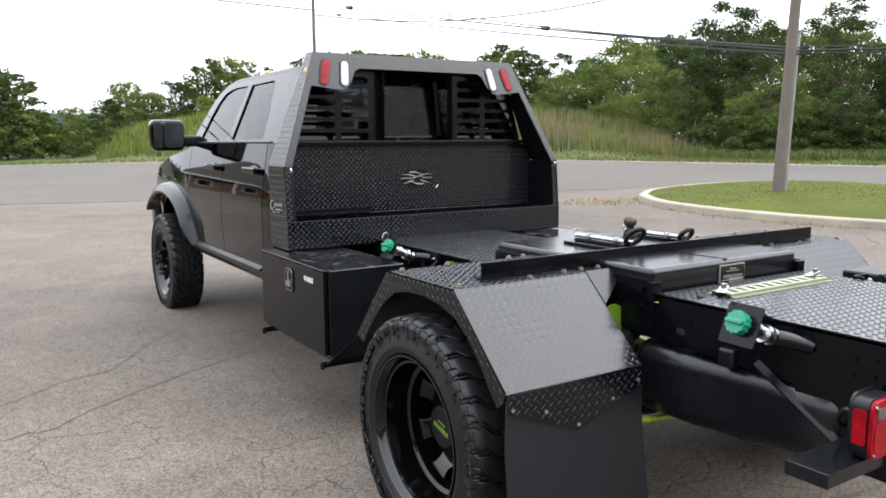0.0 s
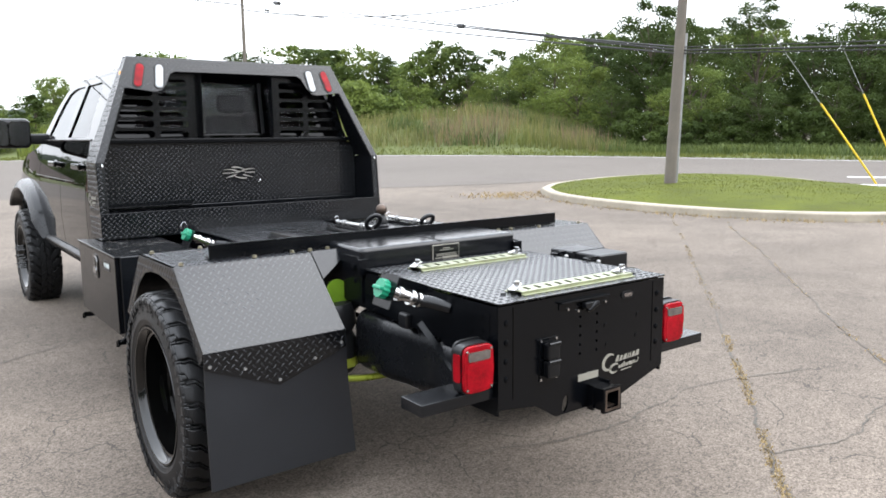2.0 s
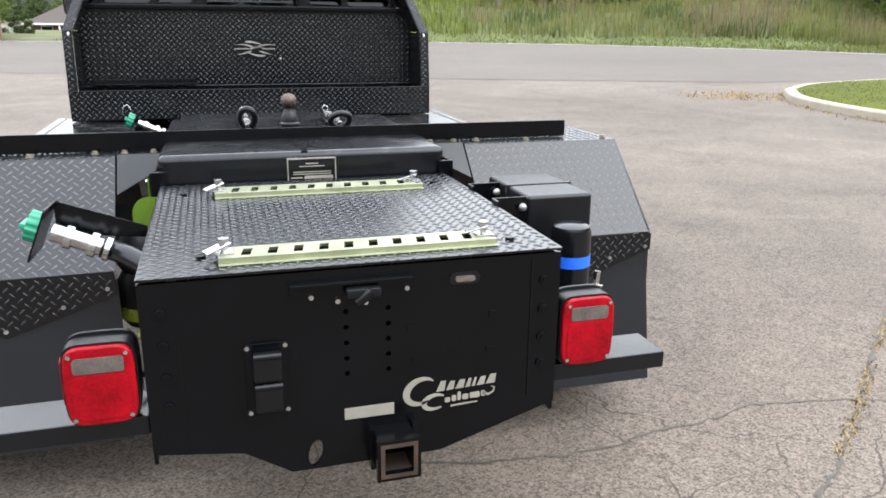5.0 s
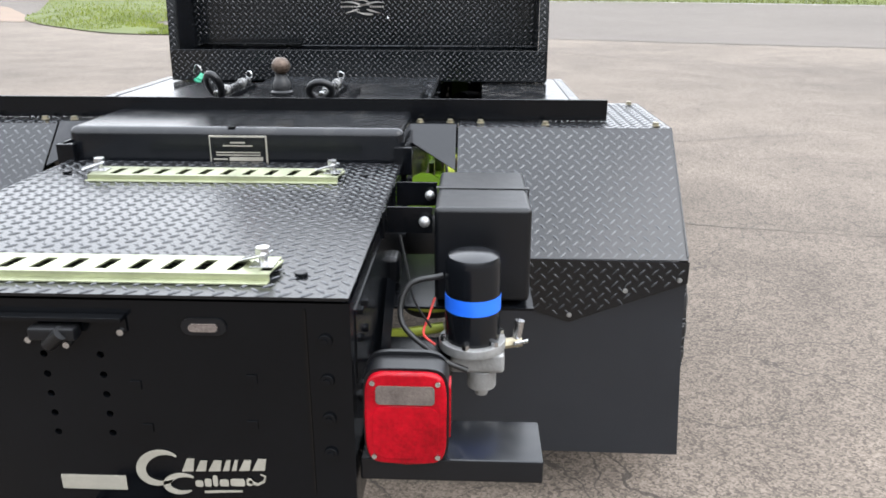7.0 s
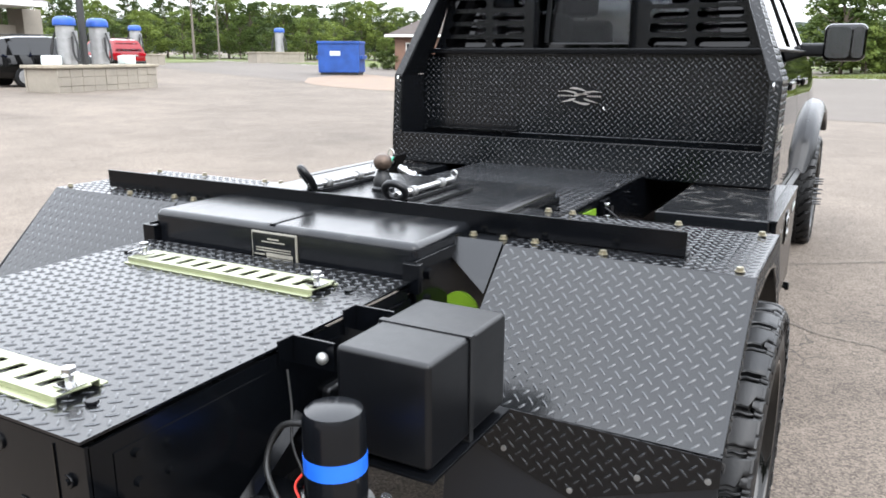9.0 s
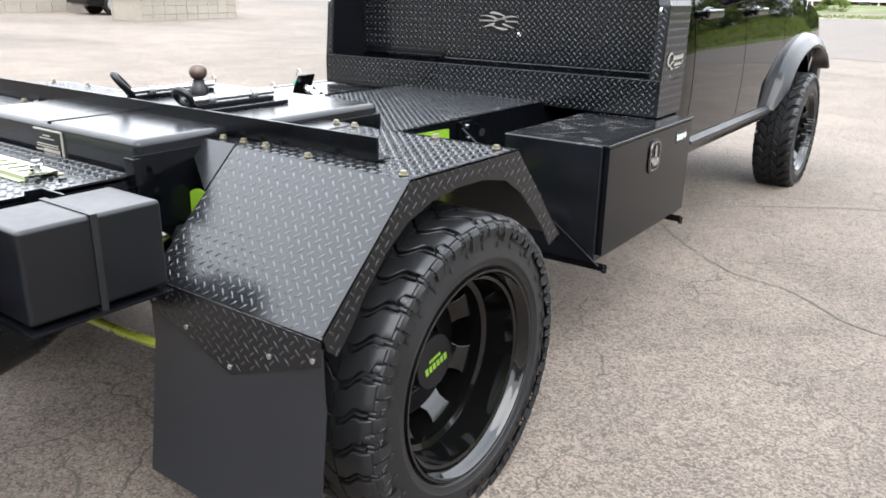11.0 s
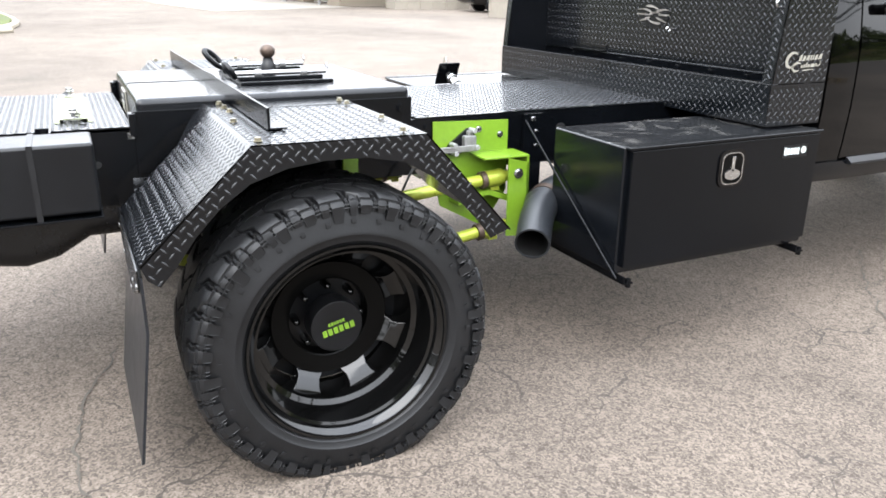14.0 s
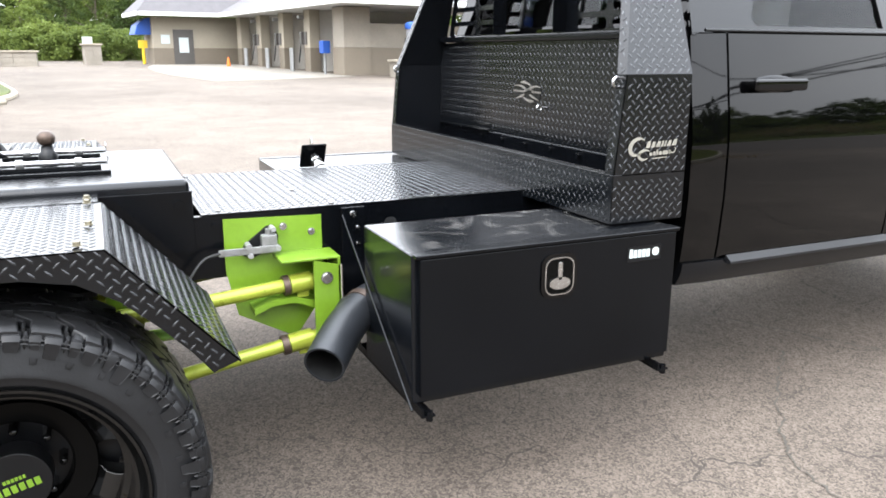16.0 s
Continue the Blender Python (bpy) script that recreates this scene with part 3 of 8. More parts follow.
def wheel(name, s, dish, label, inner=-0.20, spikes=False):
    """A wheel about its hub; s is +1 for the right. The outer face lies at x = 0.11 * s."""
    w = tagged(new(name), label)
    flip = Matrix.Diagonal((s, 1, 1, 1))
    R, outer = 0.458, 0.140
    bm = B()
    prof = [(0.290, inner + 0.02), (0.318, inner), (0.37, inner - 0.006), (0.412, inner + 0.006), (R - 0.032, inner + 0.025), (R - 0.018, inner + 0.07),
            (R - 0.013, (inner + outer) / 2), (R - 0.018, outer - 0.07), (R - 0.032, outer - 0.025), (0.412, outer - 0.006), (0.385, outer + 0.003), (0.352, outer + 0.006), (0.345, outer + 0.0085), (0.338, outer + 0.0085),
            (0.333, outer + 0.005), (0.318, outer + 0.001), (0.311, outer - 0.006), (0.296, outer - 0.018)]
    lathe(bm, prof, 96, flip, closed=True)

    def slab(stations, depth, cols=3):
        """A tread block through (x, radius, angle from, angle to) stations, with eased edges and a curved top."""
        rows_ = []
        for x, r, a0, a1 in stations:
            e = min(0.0035 / R, (a1 - a0) * 0.3)
            line = [(r - depth, a0), (r - 0.0022, a0)] + [(r, a0 + e + (a1 - a0 - 2 * e) * c / cols) for c in range(cols + 1)] + [(r - 0.0022, a1), (r - depth, a1)]
            rows_.append([bm.verts.new(flip @ Vector((x, rr * math.cos(a), rr * math.sin(a)))) for rr, a in line])
        for p, q in zip(rows_, rows_[1:]):
            for i in range(len(p) - 1):
                bm.faces.new((p[i], p[i + 1], q[i + 1], q[i]))
        bm.faces.new(rows_[0])
        bm.faces.new(rows_[-1])

    N = 32
    st = 2 * math.pi / N
    mid, hw = (inner + outer) / 2, (outer - inner) / 2
    wave_f = (0.36, 0.46, 0.54, 0.62, 0.69, 0.76, 0.86, 0.93, 1.0)
    wave_g = (0.50, 0.47, 0.40, 0.26, 0.10, 0.04, 0.06, 0.03, 0.0)
    core_f, core_g = (0.03, 0.12, 0.20, 0.27, 0.335), (0.0, 0.04, 0.16, 0.34, 0.38)

    def crown_r(f):
        return R - 0.004 * f * f - 0.010 * max(0.0, (f - 0.84) / 0.16) ** 2

    for k in range(N):
        for sg in (1, -1):
            a = (k + 0.5 * (sg < 0)) * st
            q = outer if sg > 0 else inner
            long_ = k % 2
            # the broad shoulder block between two waved grooves, and the narrow rib that runs in the groove
            main = []
            for f, g in zip(wave_f, wave_g):
                cut = 0.30 if (f > 0.9 and long_) else 0.0
                main.append((mid + sg * hw * f, crown_r(f), a + (g + 0.215) * st, a + (g + 0.93 - cut) * st))
            slab(main, 0.020, 4)
            slab([(mid + sg * hw * f, crown_r(f) - 0.003, a + (g + 0.045) * st, a + (g + 0.125) * st) for f, g in zip(wave_f[1:8], wave_g[1:8])], 0.016, 1)
            if long_:
                slab([(mid + sg * hw * f, crown_r(f) - 0.005, a + 0.71 * st, a + 0.93 * st) for f in (0.90, 0.95, 0.99)], 0.016, 1)
            # centre block of this half
            slab([(mid + sg * hw * f, R, a + (g + 0.05) * st, a + (g + 0.955) * st) for f, g in zip(core_f, core_g)], 0.016, 4)
            # lugs folded over the shoulder on to the sidewall
            for b0, b1, lo, up in ((0.16, 0.60, (0.066, 0.050, 0.058, 0.046)[k % 4], 0.0115), (0.66, 0.97, (0.040, 0.050, 0.044)[k % 3], 0.0095), (0.0, 0.11, 0.040, 0.007)):
                slab([(q - sg * 0.010, R - 0.016, a + b0 * st, a + b1 * st), (q + sg * 0.005, R - 0.022, a + b0 * st, a + b1 * st), (q + sg * up, R - 0.034, a + (b0 + 0.02) * st, a + (b1 - 0.02) * st),
                      (q + sg * (up - 0.002), R - lo, a + (b0 + 0.05) * st, a + (b1 - 0.04) * st)], 0.014, 2)
            slab([(q + sg * 0.006, R - 0.070, a + 0.70 * st, a + 0.90 * st), (q + sg * 0.008, R - 0.080, a + 0.71 * st, a + 0.89 * st)], 0.008, 1)
    for r_ in (R - 0.030, R - 0.040):
        lathe(bm, [(r_ - 0.0022, outer - 0.002), (r_ - 0.0015, outer + 0.0085), (r_ + 0.0015, outer + 0.0075), (r_ + 0.0022, outer - 0.002)], 96, flip, closed=True)
    for v in bm.verts:  # the tyre stands flat on the ground
        v.co.z = max(v.co.z, -0.420)
    part("tyre", bm, "rubber", w, "black off-road tyre with chunky tread", 30)
    bm = B()
    lathe(bm, [(0.286, outer - 0.03), (0.308, outer - 0.004), (0.306, outer + 0.003), (0.299, outer + 0.002), (0.294, outer - 0.010), (0.283, outer - 0.016), (0.279, outer - 0.032), (0.270, outer - 0.036), (0.264, outer - dish * 0.62), (0.248, outer - dish * 0.66), (0.242, outer - dish - 0.06), (0.256, inner + 0.04), (0.292, inner + 0.01), (0.302, inner + 0.02), (0.29, inner + 0.05)], 96, flip, closed=True)
    part("rim", bm, "rim", w, "deep dish gloss black rim", 50)
    face = outer - dish
    bm = B()
    lathe(bm, [(0.05, face - 0.095), (0.17, face - 0.05), (0.186, face - 0.03), (0.190, face - 0.004), (0.186, face + 0.003), (0.135, face - 0.004), (0.128, face - 0.010), (0.124, face - 0.060), (0.05, face - 0.060)], 48, flip, closed=True)
    part("hub_disc", bm, "rimface", w)
    for k in range(8):
        a = radians(22.5 + 45 * k)
        bm = B()
        m = flip @ Matrix.Rotation(a, 4, "X")
        vs = []
        for r, wd, x0, x1 in ((0.176, 0.046, face - 0.05, face - 0.010), (0.187, 0.044, face - 0.05, face - 0.003), (0.205, 0.037, face - 0.04, face + 0.012), (0.226, 0.040, face - 0.03, face + 0.026), (0.240, 0.046, face - 0.02, face + 0.034), (0.247, 0.051, face - 0.02, face + 0.036)):
            vs.append([bm.verts.new(m @ Vector((x, t, r))) for x, t in ((x0, -wd * 1.12), (x1, -wd), (x1, wd), (x0, wd * 1.12))])
        for p, q in zip(vs, vs[1:]):
            for i in range(4):
                bm.faces.new((p[i], p[(i + 1) % 4], q[(i + 1) % 4], q[i]))
        bm.faces.new(vs[0])
        bm.faces.new(vs[-1])
        bmesh.ops.bevel(bm, geom=list(bm.edges), offset=0.003, segments=2, affect="EDGES", profile=0.5)
        part("spoke", bm, "rim", w)
    for k in range(8):
        a = radians(45 * k)
        bm = B()
        p = Vector(((face - 0.060) * s, 0.104 * math.cos(a), 0.104 * math.sin(a)))
        if spikes:
            cyl(bm, p, p + V(0.10 * s, 0, 0), 0.016, 8)
            cyl(bm, p + V(0.10 * s, 0, 0), p + V(0.195 * s, 0, 0), 0.0145, 8, 0.004)
        else:
            cyl(bm, p, p + V(0.055 * s, 0, 0), 0.0135, 6, 0.011)
            ball(bm, p + V(0.055 * s, 0, 0), 0.011, 8)
        part("lug_nut", bm, "rim", w)
    bm = B()
    capx = 0.002
    cyl(bm, V(face * s, 0, 0), V(capx * s, 0, 0), 0.083, 40, bev=0.005)
    part("hub_cap", bm, "plastic", w, "round black centre cap with lime lettering bars")
    for j, (z, wd, h, n) in enumerate(((0.010, 0.108, 0.021, 6), (-0.014, 0.055, 0.010, 6))):
        for k in range(n):
            bm = B()
            x0 = -wd / 2 + k * wd / n
            box(bm, (capx * s - 0.001, x0, z - h / 2), (capx * s + 0.0015 * s, x0 + wd / n * 0.72, z + h / 2), 0, m=Matrix.Rotation(radians(193), 4, "X"))
            part("cap_mark", bm, "lime", w, "lime green bar in place of a letter")
    bm = B()
    cyl(bm, V((outer - dish - 0.03) * s, 0.178, -0.205), V((outer - dish) * s, 0.171, -0.192), 0.0045, 10)
    ball(bm, V((outer - dish + 0.002) * s, 0.170, -0.190), 0.006, 8)
    part("valve_stem", bm, "chrome", w)
    return w


def place_wheel(x, y, s, dish, label, inner=-0.20, spikes=False):
    w = wheel("wheel", s, dish, label, inner, spikes)
    w.parent = truck
    w.matrix_basis = pose(x, y, 0.420)
    return w


place_wheel(1.112, 0, 1, 0.212, "deep dish black rear wheel with off-road tyre")
place_wheel(-1.112, 0, -1, 0.212, "deep dish black rear wheel with off-road tyre")
place_wheel(0.95, 4.95, 1, 0.075, "black front wheel with off-road tyre under a flare", -0.12, True)
place_wheel(-0.95, 4.95, -1, 0.075, "black front wheel with off-road tyre under a flare", -0.12, True)

# rear fenders
ARCH = [(-0.50, 0.667), (-0.455, 0.715), (-0.40, 0.79), (-0.33, 0.862), (-0.25, 0.918), (-0.15, 0.95), (-0.04, 0.963), (0.08, 0.96), (0.19, 0.938), (0.28, 0.885), (0.36, 0.81), (0.43, 0.735), (0.478, 0.672)]
OUT = [(0.545, 0.697), (0.258, 1.016), (-0.243, 1.019), (-0.545, 0.733), (-0.53, 0.690)]
for s, side in ((1, "right"), (-1, "left")):
    f = tagged(new("rear_fender"), "black tread plate fender folded over the rear wheel")
    f.parent = truck
    skirt = [(y * s, z) for y, z in OUT + ARCH]
    bm = B()
    plate(bm, skirt, [], at_x(1.207 * s, s), 0.004)
    part("skirt", bm, "tread", f)
    treads("tread_relief", skirt, at_x(1.2111 * s, s), f)
    # the folded sheet: rear slope, top, front slope
    prof = [(-0.548, 0.725), (-0.243, 1.019), (0.258, 1.016), (0.548, 0.692)]
    for i, nm in enumerate(("rear_slope", "top_sheet", "front_slope")):
        (y0, z0), (y1, z1) = prof[i], prof[i + 1]
        o = V(0.595 * s, y0, z0)
        m = basis(o, (s, 0, 0), V(0, y1 - y0, z1 - z0) * 1.0)
        ln = math.hypot(y1 - y0, z1 - z0)
        poly = [(0, 0), (0.616, 0), (0.616, ln), (0, ln)]
        if s < 0:
            poly = [(x, y) for x, y in poly]
        zsign = 1 if (m.to_3x3() @ V(0, 0, 1)).z > 0 else -1
        mm = m if zsign > 0 else m @ Matrix.Diagonal((1, 1, -1, 1))
        bm = B()
        plate(bm, poly, [], mm @ Matrix.Translation((0, 0, -0.004)), 0.004)
        part(nm, bm, "tread", f)
        treads("tread_relief", poly, mm, f)
    # pointed rear apron over the flap
    y = -0.551
    apron = [(0.597, 0.728), (1.212, 0.722), (1.212, 0.662), (0.905, 0.545), (0.70, 0.615), (0.597, 0.655)]
    apron = [(x * s, z) for x, z in apron]
    bm = B()
    plate(bm, apron, [], at_y(y), 0.004)
    part("apron", bm, "tread", f)
    treads("tread_relief", apron, at_y(y - 0.0041), f)
    bm = B()
    lo = 0.165 if s > 0 else 0.19
    plate(bm, [(0.592 * s, 0.70), (1.208 * s, 0.70), (1.222 * s, lo), (0.588 * s, lo + 0.005)], [], at_y(y + 0.010), 0.008)
    bmesh.ops.bisect_plane(bm, geom=bm.verts[:] + bm.edges[:] + bm.faces[:], plane_co=(0, 0, 0.54), plane_no=(0, 0, 1))
    for v in bm.verts:
        v.co.y -= 0.052 * max(0.0, 0.54 - v.co.z) / 0.37
    part("mud_flap", bm, "flap", f, "plain black rubber mud flap")
    for bx_, bz in ((0.62, 0.675), (1.19, 0.672), (1.05, 0.64), (0.905, 0.567), (0.745, 0.628)):
        bm = B()
        cyl(bm, V(bx_ * s, y - 0.004, bz), V(bx_ * s, y - 0.008, bz), 0.0065, 14)
        part("rivet", bm, "dull", f)
    # plain gusset between fender and hump, with the flat strip above it
    gm_ = basis((0.595 * s, -0.243, 1.0195), (s, 0, 0), V(0, -0.305, -0.294))
    gm_ = gm_ if (gm_.to_3x3() @ V(0, 0, 1)).z > 0 else gm_ @ Matrix.Diagonal((1, 1, -1, 1))
    bm = B()
    plate(bm, [(-0.163, -0.008), (-0.006, -0.008), (-0.006, 0.150), (-0.160, 0.037)], [], gm_ @ Matrix.Translation((0, 0, -0.003)), 0.003)
    part("gusset", bm, "satin", f, "plain black gusset sheet")
    bm = B()
    box(bm, (0.458 * s, -0.240, 1.0165), (0.593 * s, 0.25, 1.0195), 0.001)
    part("plain_strip", bm, "satin", f)
    for bx_, by in ((0.48, -0.19), (0.57, -0.19), (0.66, -0.19), (0.85, -0.215), (1.17, -0.215), (1.17, 0.2), (0.94, 0.225), (0.62, 0.22), (0.54, 0.22)):
        bm = B()
        bolt(bm, V(bx_ * s, by, 1.021), (0, 0, 1), 0.0088)
        part("bolt", bm, "bolt", f)
    # inner support bar
    for ya in (0.20, -0.23):
        bm = B()
        box(bm, (0.45 * s, ya, 0.955), (1.19 * s, ya + 0.04, 1.008), 0.003)
        part("support_bar", bm, "powder", f)

# cross rail: an angle bar standing on the bed
rail = tagged(new("cross_rail"), "black angle bar across the bed")
rail.parent = truck
bm = B()
box(bm, (-1.03, -0.156, 1.024), (1.037, -0.148, 1.086), 0.0015)
part("upright_leg", bm, "powder", rail)
bm = B()
box(bm, (-1.03, -0.147, 1.023), (1.037, -0.10, 1.029), 0.0015)
part("flat_leg", bm, "powder", rail)

# the hump over the axle
hump = tagged(new("hitch_housing"), "smooth black steel housing over the rear axle")
hump.parent = truck
bm = B()
box(bm, (-0.455, -0.455, 0.915), (0.455, 0.53, 1.048), 0.022, 4)
part("cover", bm, "satin", hump)
for s in (-1, 1):
    bm = B()
    box(bm, (0.4555 * s, -0.47, 0.80), (0.463 * s, 0.535, 1.01), 0.003)
    part("side_plate", bm, "powder", hump)
    for y in (-0.415, 0.49):
        bm = B()
        bolt(bm, V(0.463 * s, y, 0.968), (s, 0, 0), 0.016, 0.011)
        part("bolt", bm, "powder", hump)
    bm = B()
    bolt(bm, V(0.463 * s, -0.41, 0.90), (s, 0, 0), 0.010, 0.007)
    part("bolt", bm, "powder", hump)
    bm = B()
    box(bm, (0.43 * s, -0.482, 0.93), (0.478 * s, -0.458, 1.005), 0.003)
    part("end_tab", bm, "powder", hump)
bm = B()
box(bm, (-0.02, -0.449, 1.0485), (0.0, 0.1, 1.0505), 0.001)
part("weld_seam", bm, "powder", hump)
# maker's plate: a dark plate with plain bars
bm = B()
box(bm, (-0.068, -0.4615, 0.942), (0.088, -0.456, 1.028), 0.001)
part("maker_plate", bm, "silver", hump, "small black maker plate with a silver edge")
bm = B()
box(bm, (-0.064, -0.4635, 0.946), (0.084, -0.4616, 1.024), 0.0008)
part("plate_face", bm, "satin", hump)
for x0, x1, z0, z1 in ((-0.05, 0.07, 0.982, 0.985), (-0.05, 0.07, 0.975, 0.978), (-0.015, 0.076, 0.961, 0.971), (-0.015, 0.076, 0.949, 0.958), (-0.058, -0.02, 0.963, 0.967), (-0.058, -0.02, 0.951, 0.955), (-0.03, 0.05, 1.0, 1.003), (-0.01, 0.03, 1.008, 1.012)):
    bm = B()
    box(bm, (x0, -0.4648, z0), (x1, -0.4636, z1), 0)
    part("plate_bar", bm, "silver", hump)

# gooseneck hitch
hitch = tagged(new("gooseneck_hitch"), "gooseneck ball with two pinned safety chain loops")
hitch.parent = truck
bm = B()
box(bm, (-0.235, -0.06, 1.0485), (0.235, 0.30, 1.062), 0.003)
part("base_plate", bm, "powder", hitch)
bm = B()
lathe(bm, [(0.001, 1.1275)] + [(0.0305 * math.cos(a), 1.1545 + 0.0290 * math.sin(a)) for a in (radians(-68 + 134 * k / 14) for k in range(15))] + [(0.001, 1.182)], 28, basis((0, 0.1, 0), (0, 0, 1), (0, 1, 0)))
part("ball", bm, "rust", hitch, "worn brown hitch ball")
bm = B()
lathe(bm, [(0.001, 1.0625), (0.038, 1.0625), (0.038, 1.070), (0.032, 1.076), (0.0315, 1.096), (0.023, 1.112), (0.0195, 1.122), (0.0195, 1.1285), (0.001, 1.1285)], 28, basis((0, 0.1, 0), (0, 0, 1), (0, 1, 0)))
part("ball_stem", bm, "plastic", hitch, "dark steel ball stem")
for s in (-1, 1):
    x = 0.165 * s
    bm = B()
    box(bm, (x - 0.028, -0.06, 1.0625), (x + 0.028, 0.27, 1.0745), 0.0015)
    part("chain_rail", bm, "powder", hitch)
    bm = B()
    cyl(bm, V(x, -0.08, 1.086), V(x, 0.29, 1.086), 0.010, 14, bev=0.002)
    part("pin", bm, "chrome", hitch)
    for y in (0.02, 0.2):
        bm = B()
        box(bm, (x - 0.012, y - 0.011, 1.0747), (x + 0.012, y + 0.011, 1.088), 0.002)
        cyl(bm, V(x, y - 0.012, 1.086), V(x, y + 0.012, 1.086), 0.0155, 16, bev=0.002)
        part("pin_block", bm, "dull", hitch, "grey steel pin collar")
    bm = B()
    lu, lv = (V(0.1, -0.45, 0.72), V(1.0, 0, 0)) if s > 0 else (V(0, -0.66, 0.75), V(-0.8, 0.6, 0))
    loop = [V(x, -0.088, 1.100 if s > 0 else 1.115) + lv * (0.035 if s > 0 else 0.031) * math.cos(a) + lu * (0.036 if s > 0 else 0.047) * math.sin(a) for a in (2 * math.pi * k / 24 for k in range(24))]
    tube(bm, loop, 0.0115, 10, closed=True)
    part("chain_loop", bm, "plastic", hitch)
    bm = B()
    tube(bm, [V(x + 0.011 * math.cos(a), 0.293, 1.102 + 0.013 * math.sin(a)) for a in (2 * math.pi * k / 14 for k in range(14))], 0.002, 6, closed=True)
    part("clip_ring", bm, "chrome", hitch)

# deck ahead of the hump
deck = tagged(new("deck_plate"), "black tread plate deck between the frame rails")
deck.parent = truck
DZ = 0.925
dp = [(-0.455, 0.56), (0.455, 0.56), (0.455, 1.80), (-0.455, 1.80)]
bm = B()
plate(bm, dp, [], Matrix.Translation((0, 0, DZ - 0.005)), 0.005)
part("sheet", bm, "tread", deck)
treads("tread_relief", dp, Matrix.Translation((0, 0, DZ)), deck)
for x, y in ((-0.41, 0.6), (0.41, 0.62), (0.42, 1.02), (-0.42, 1.05), (0.42, 1.42), (0.1, 0.95)):
    bm = B()
    cyl(bm, V(x, y, DZ), V(x, y, DZ + 0.005), 0.010, 14)
    part("bolt", bm, "chrome", deck)
for s in (-1, 1):
    bm = B()
    # deep ahead of the axle, shallow along the tank
    plate(bm, [(-1.34 * s, 0.918), (2.2 * s, 0.918), (2.2 * s, 0.70), (-0.30 * s, 0.70), (-0.40 * s, 0.785), (-1.34 * s, 0.785)], [], at_x(0.43 * s, s), 0.024)
    box(bm, (0.37 * s, -0.30, 0.70), (0.43 * s, 2.2, 0.715), 0.003)
    part("frame_rail", bm, "powder", truck)
    bm = B()
    box(bm, (0.456 * s, 1.04, 0.50), (0.475 * s, 1.13, 0.915), 0.003)
    part("hanger", bm, "powder", truck)
    for yb, zb, rb in ((1.083, 0.892, 0.009), (1.10, 0.84, 0.006), (1.10, 0.78, 0.006)):
        bm = B()
        bolt(bm, V(0.475 * s, yb, zb), (s, 0, 0), rb)
        part("hanger_bolt", bm, "chrome", truck)
for s in (-1, 1):
    for yb, zb, rb in ((0.60, 0.885, 0.008), (0.585, 0.80, 0.010), (1.02, 0.80, 0.007), (1.19, 0.885, 0.006), (1.30, 0.79, 0.007), (1.46, 0.885, 0.006), (1.62, 0.80, 0.007), (-0.56, 0.79, 0.008), (-0.64, 0.885, 0.006)):
        bm = B()
        bolt(bm, V(0.455 * s, yb, zb), (s, 0, 0), rb)
        part("rail_bolt", bm, "powder", truck)
    # flat dark patches on the uncut rail, coloured as the shade inside holes
    for yb, zb, wb, hb_ in ((1.235, 0.845, 0.046, 0.034), (1.40, 0.835, 0.022, 0.022), (-0.60, 0.84, 0.04, 0.026)):
        bm = B()
        plate(bm, slot(yb * s, zb, wb, hb_), [], at_x(0.4552 * s, s), 0.0006)
        part("rail_hole", bm, "hose", truck, "dark patch for a shaded hole in the frame rail")
for y in (-1.2, 0.6, 1.9):
    bm = B()
    box(bm, (-0.43, y, 0.72), (0.43, y + 0.08, 0.84), 0.004)
    part("cross_member", bm, "powder", truck)

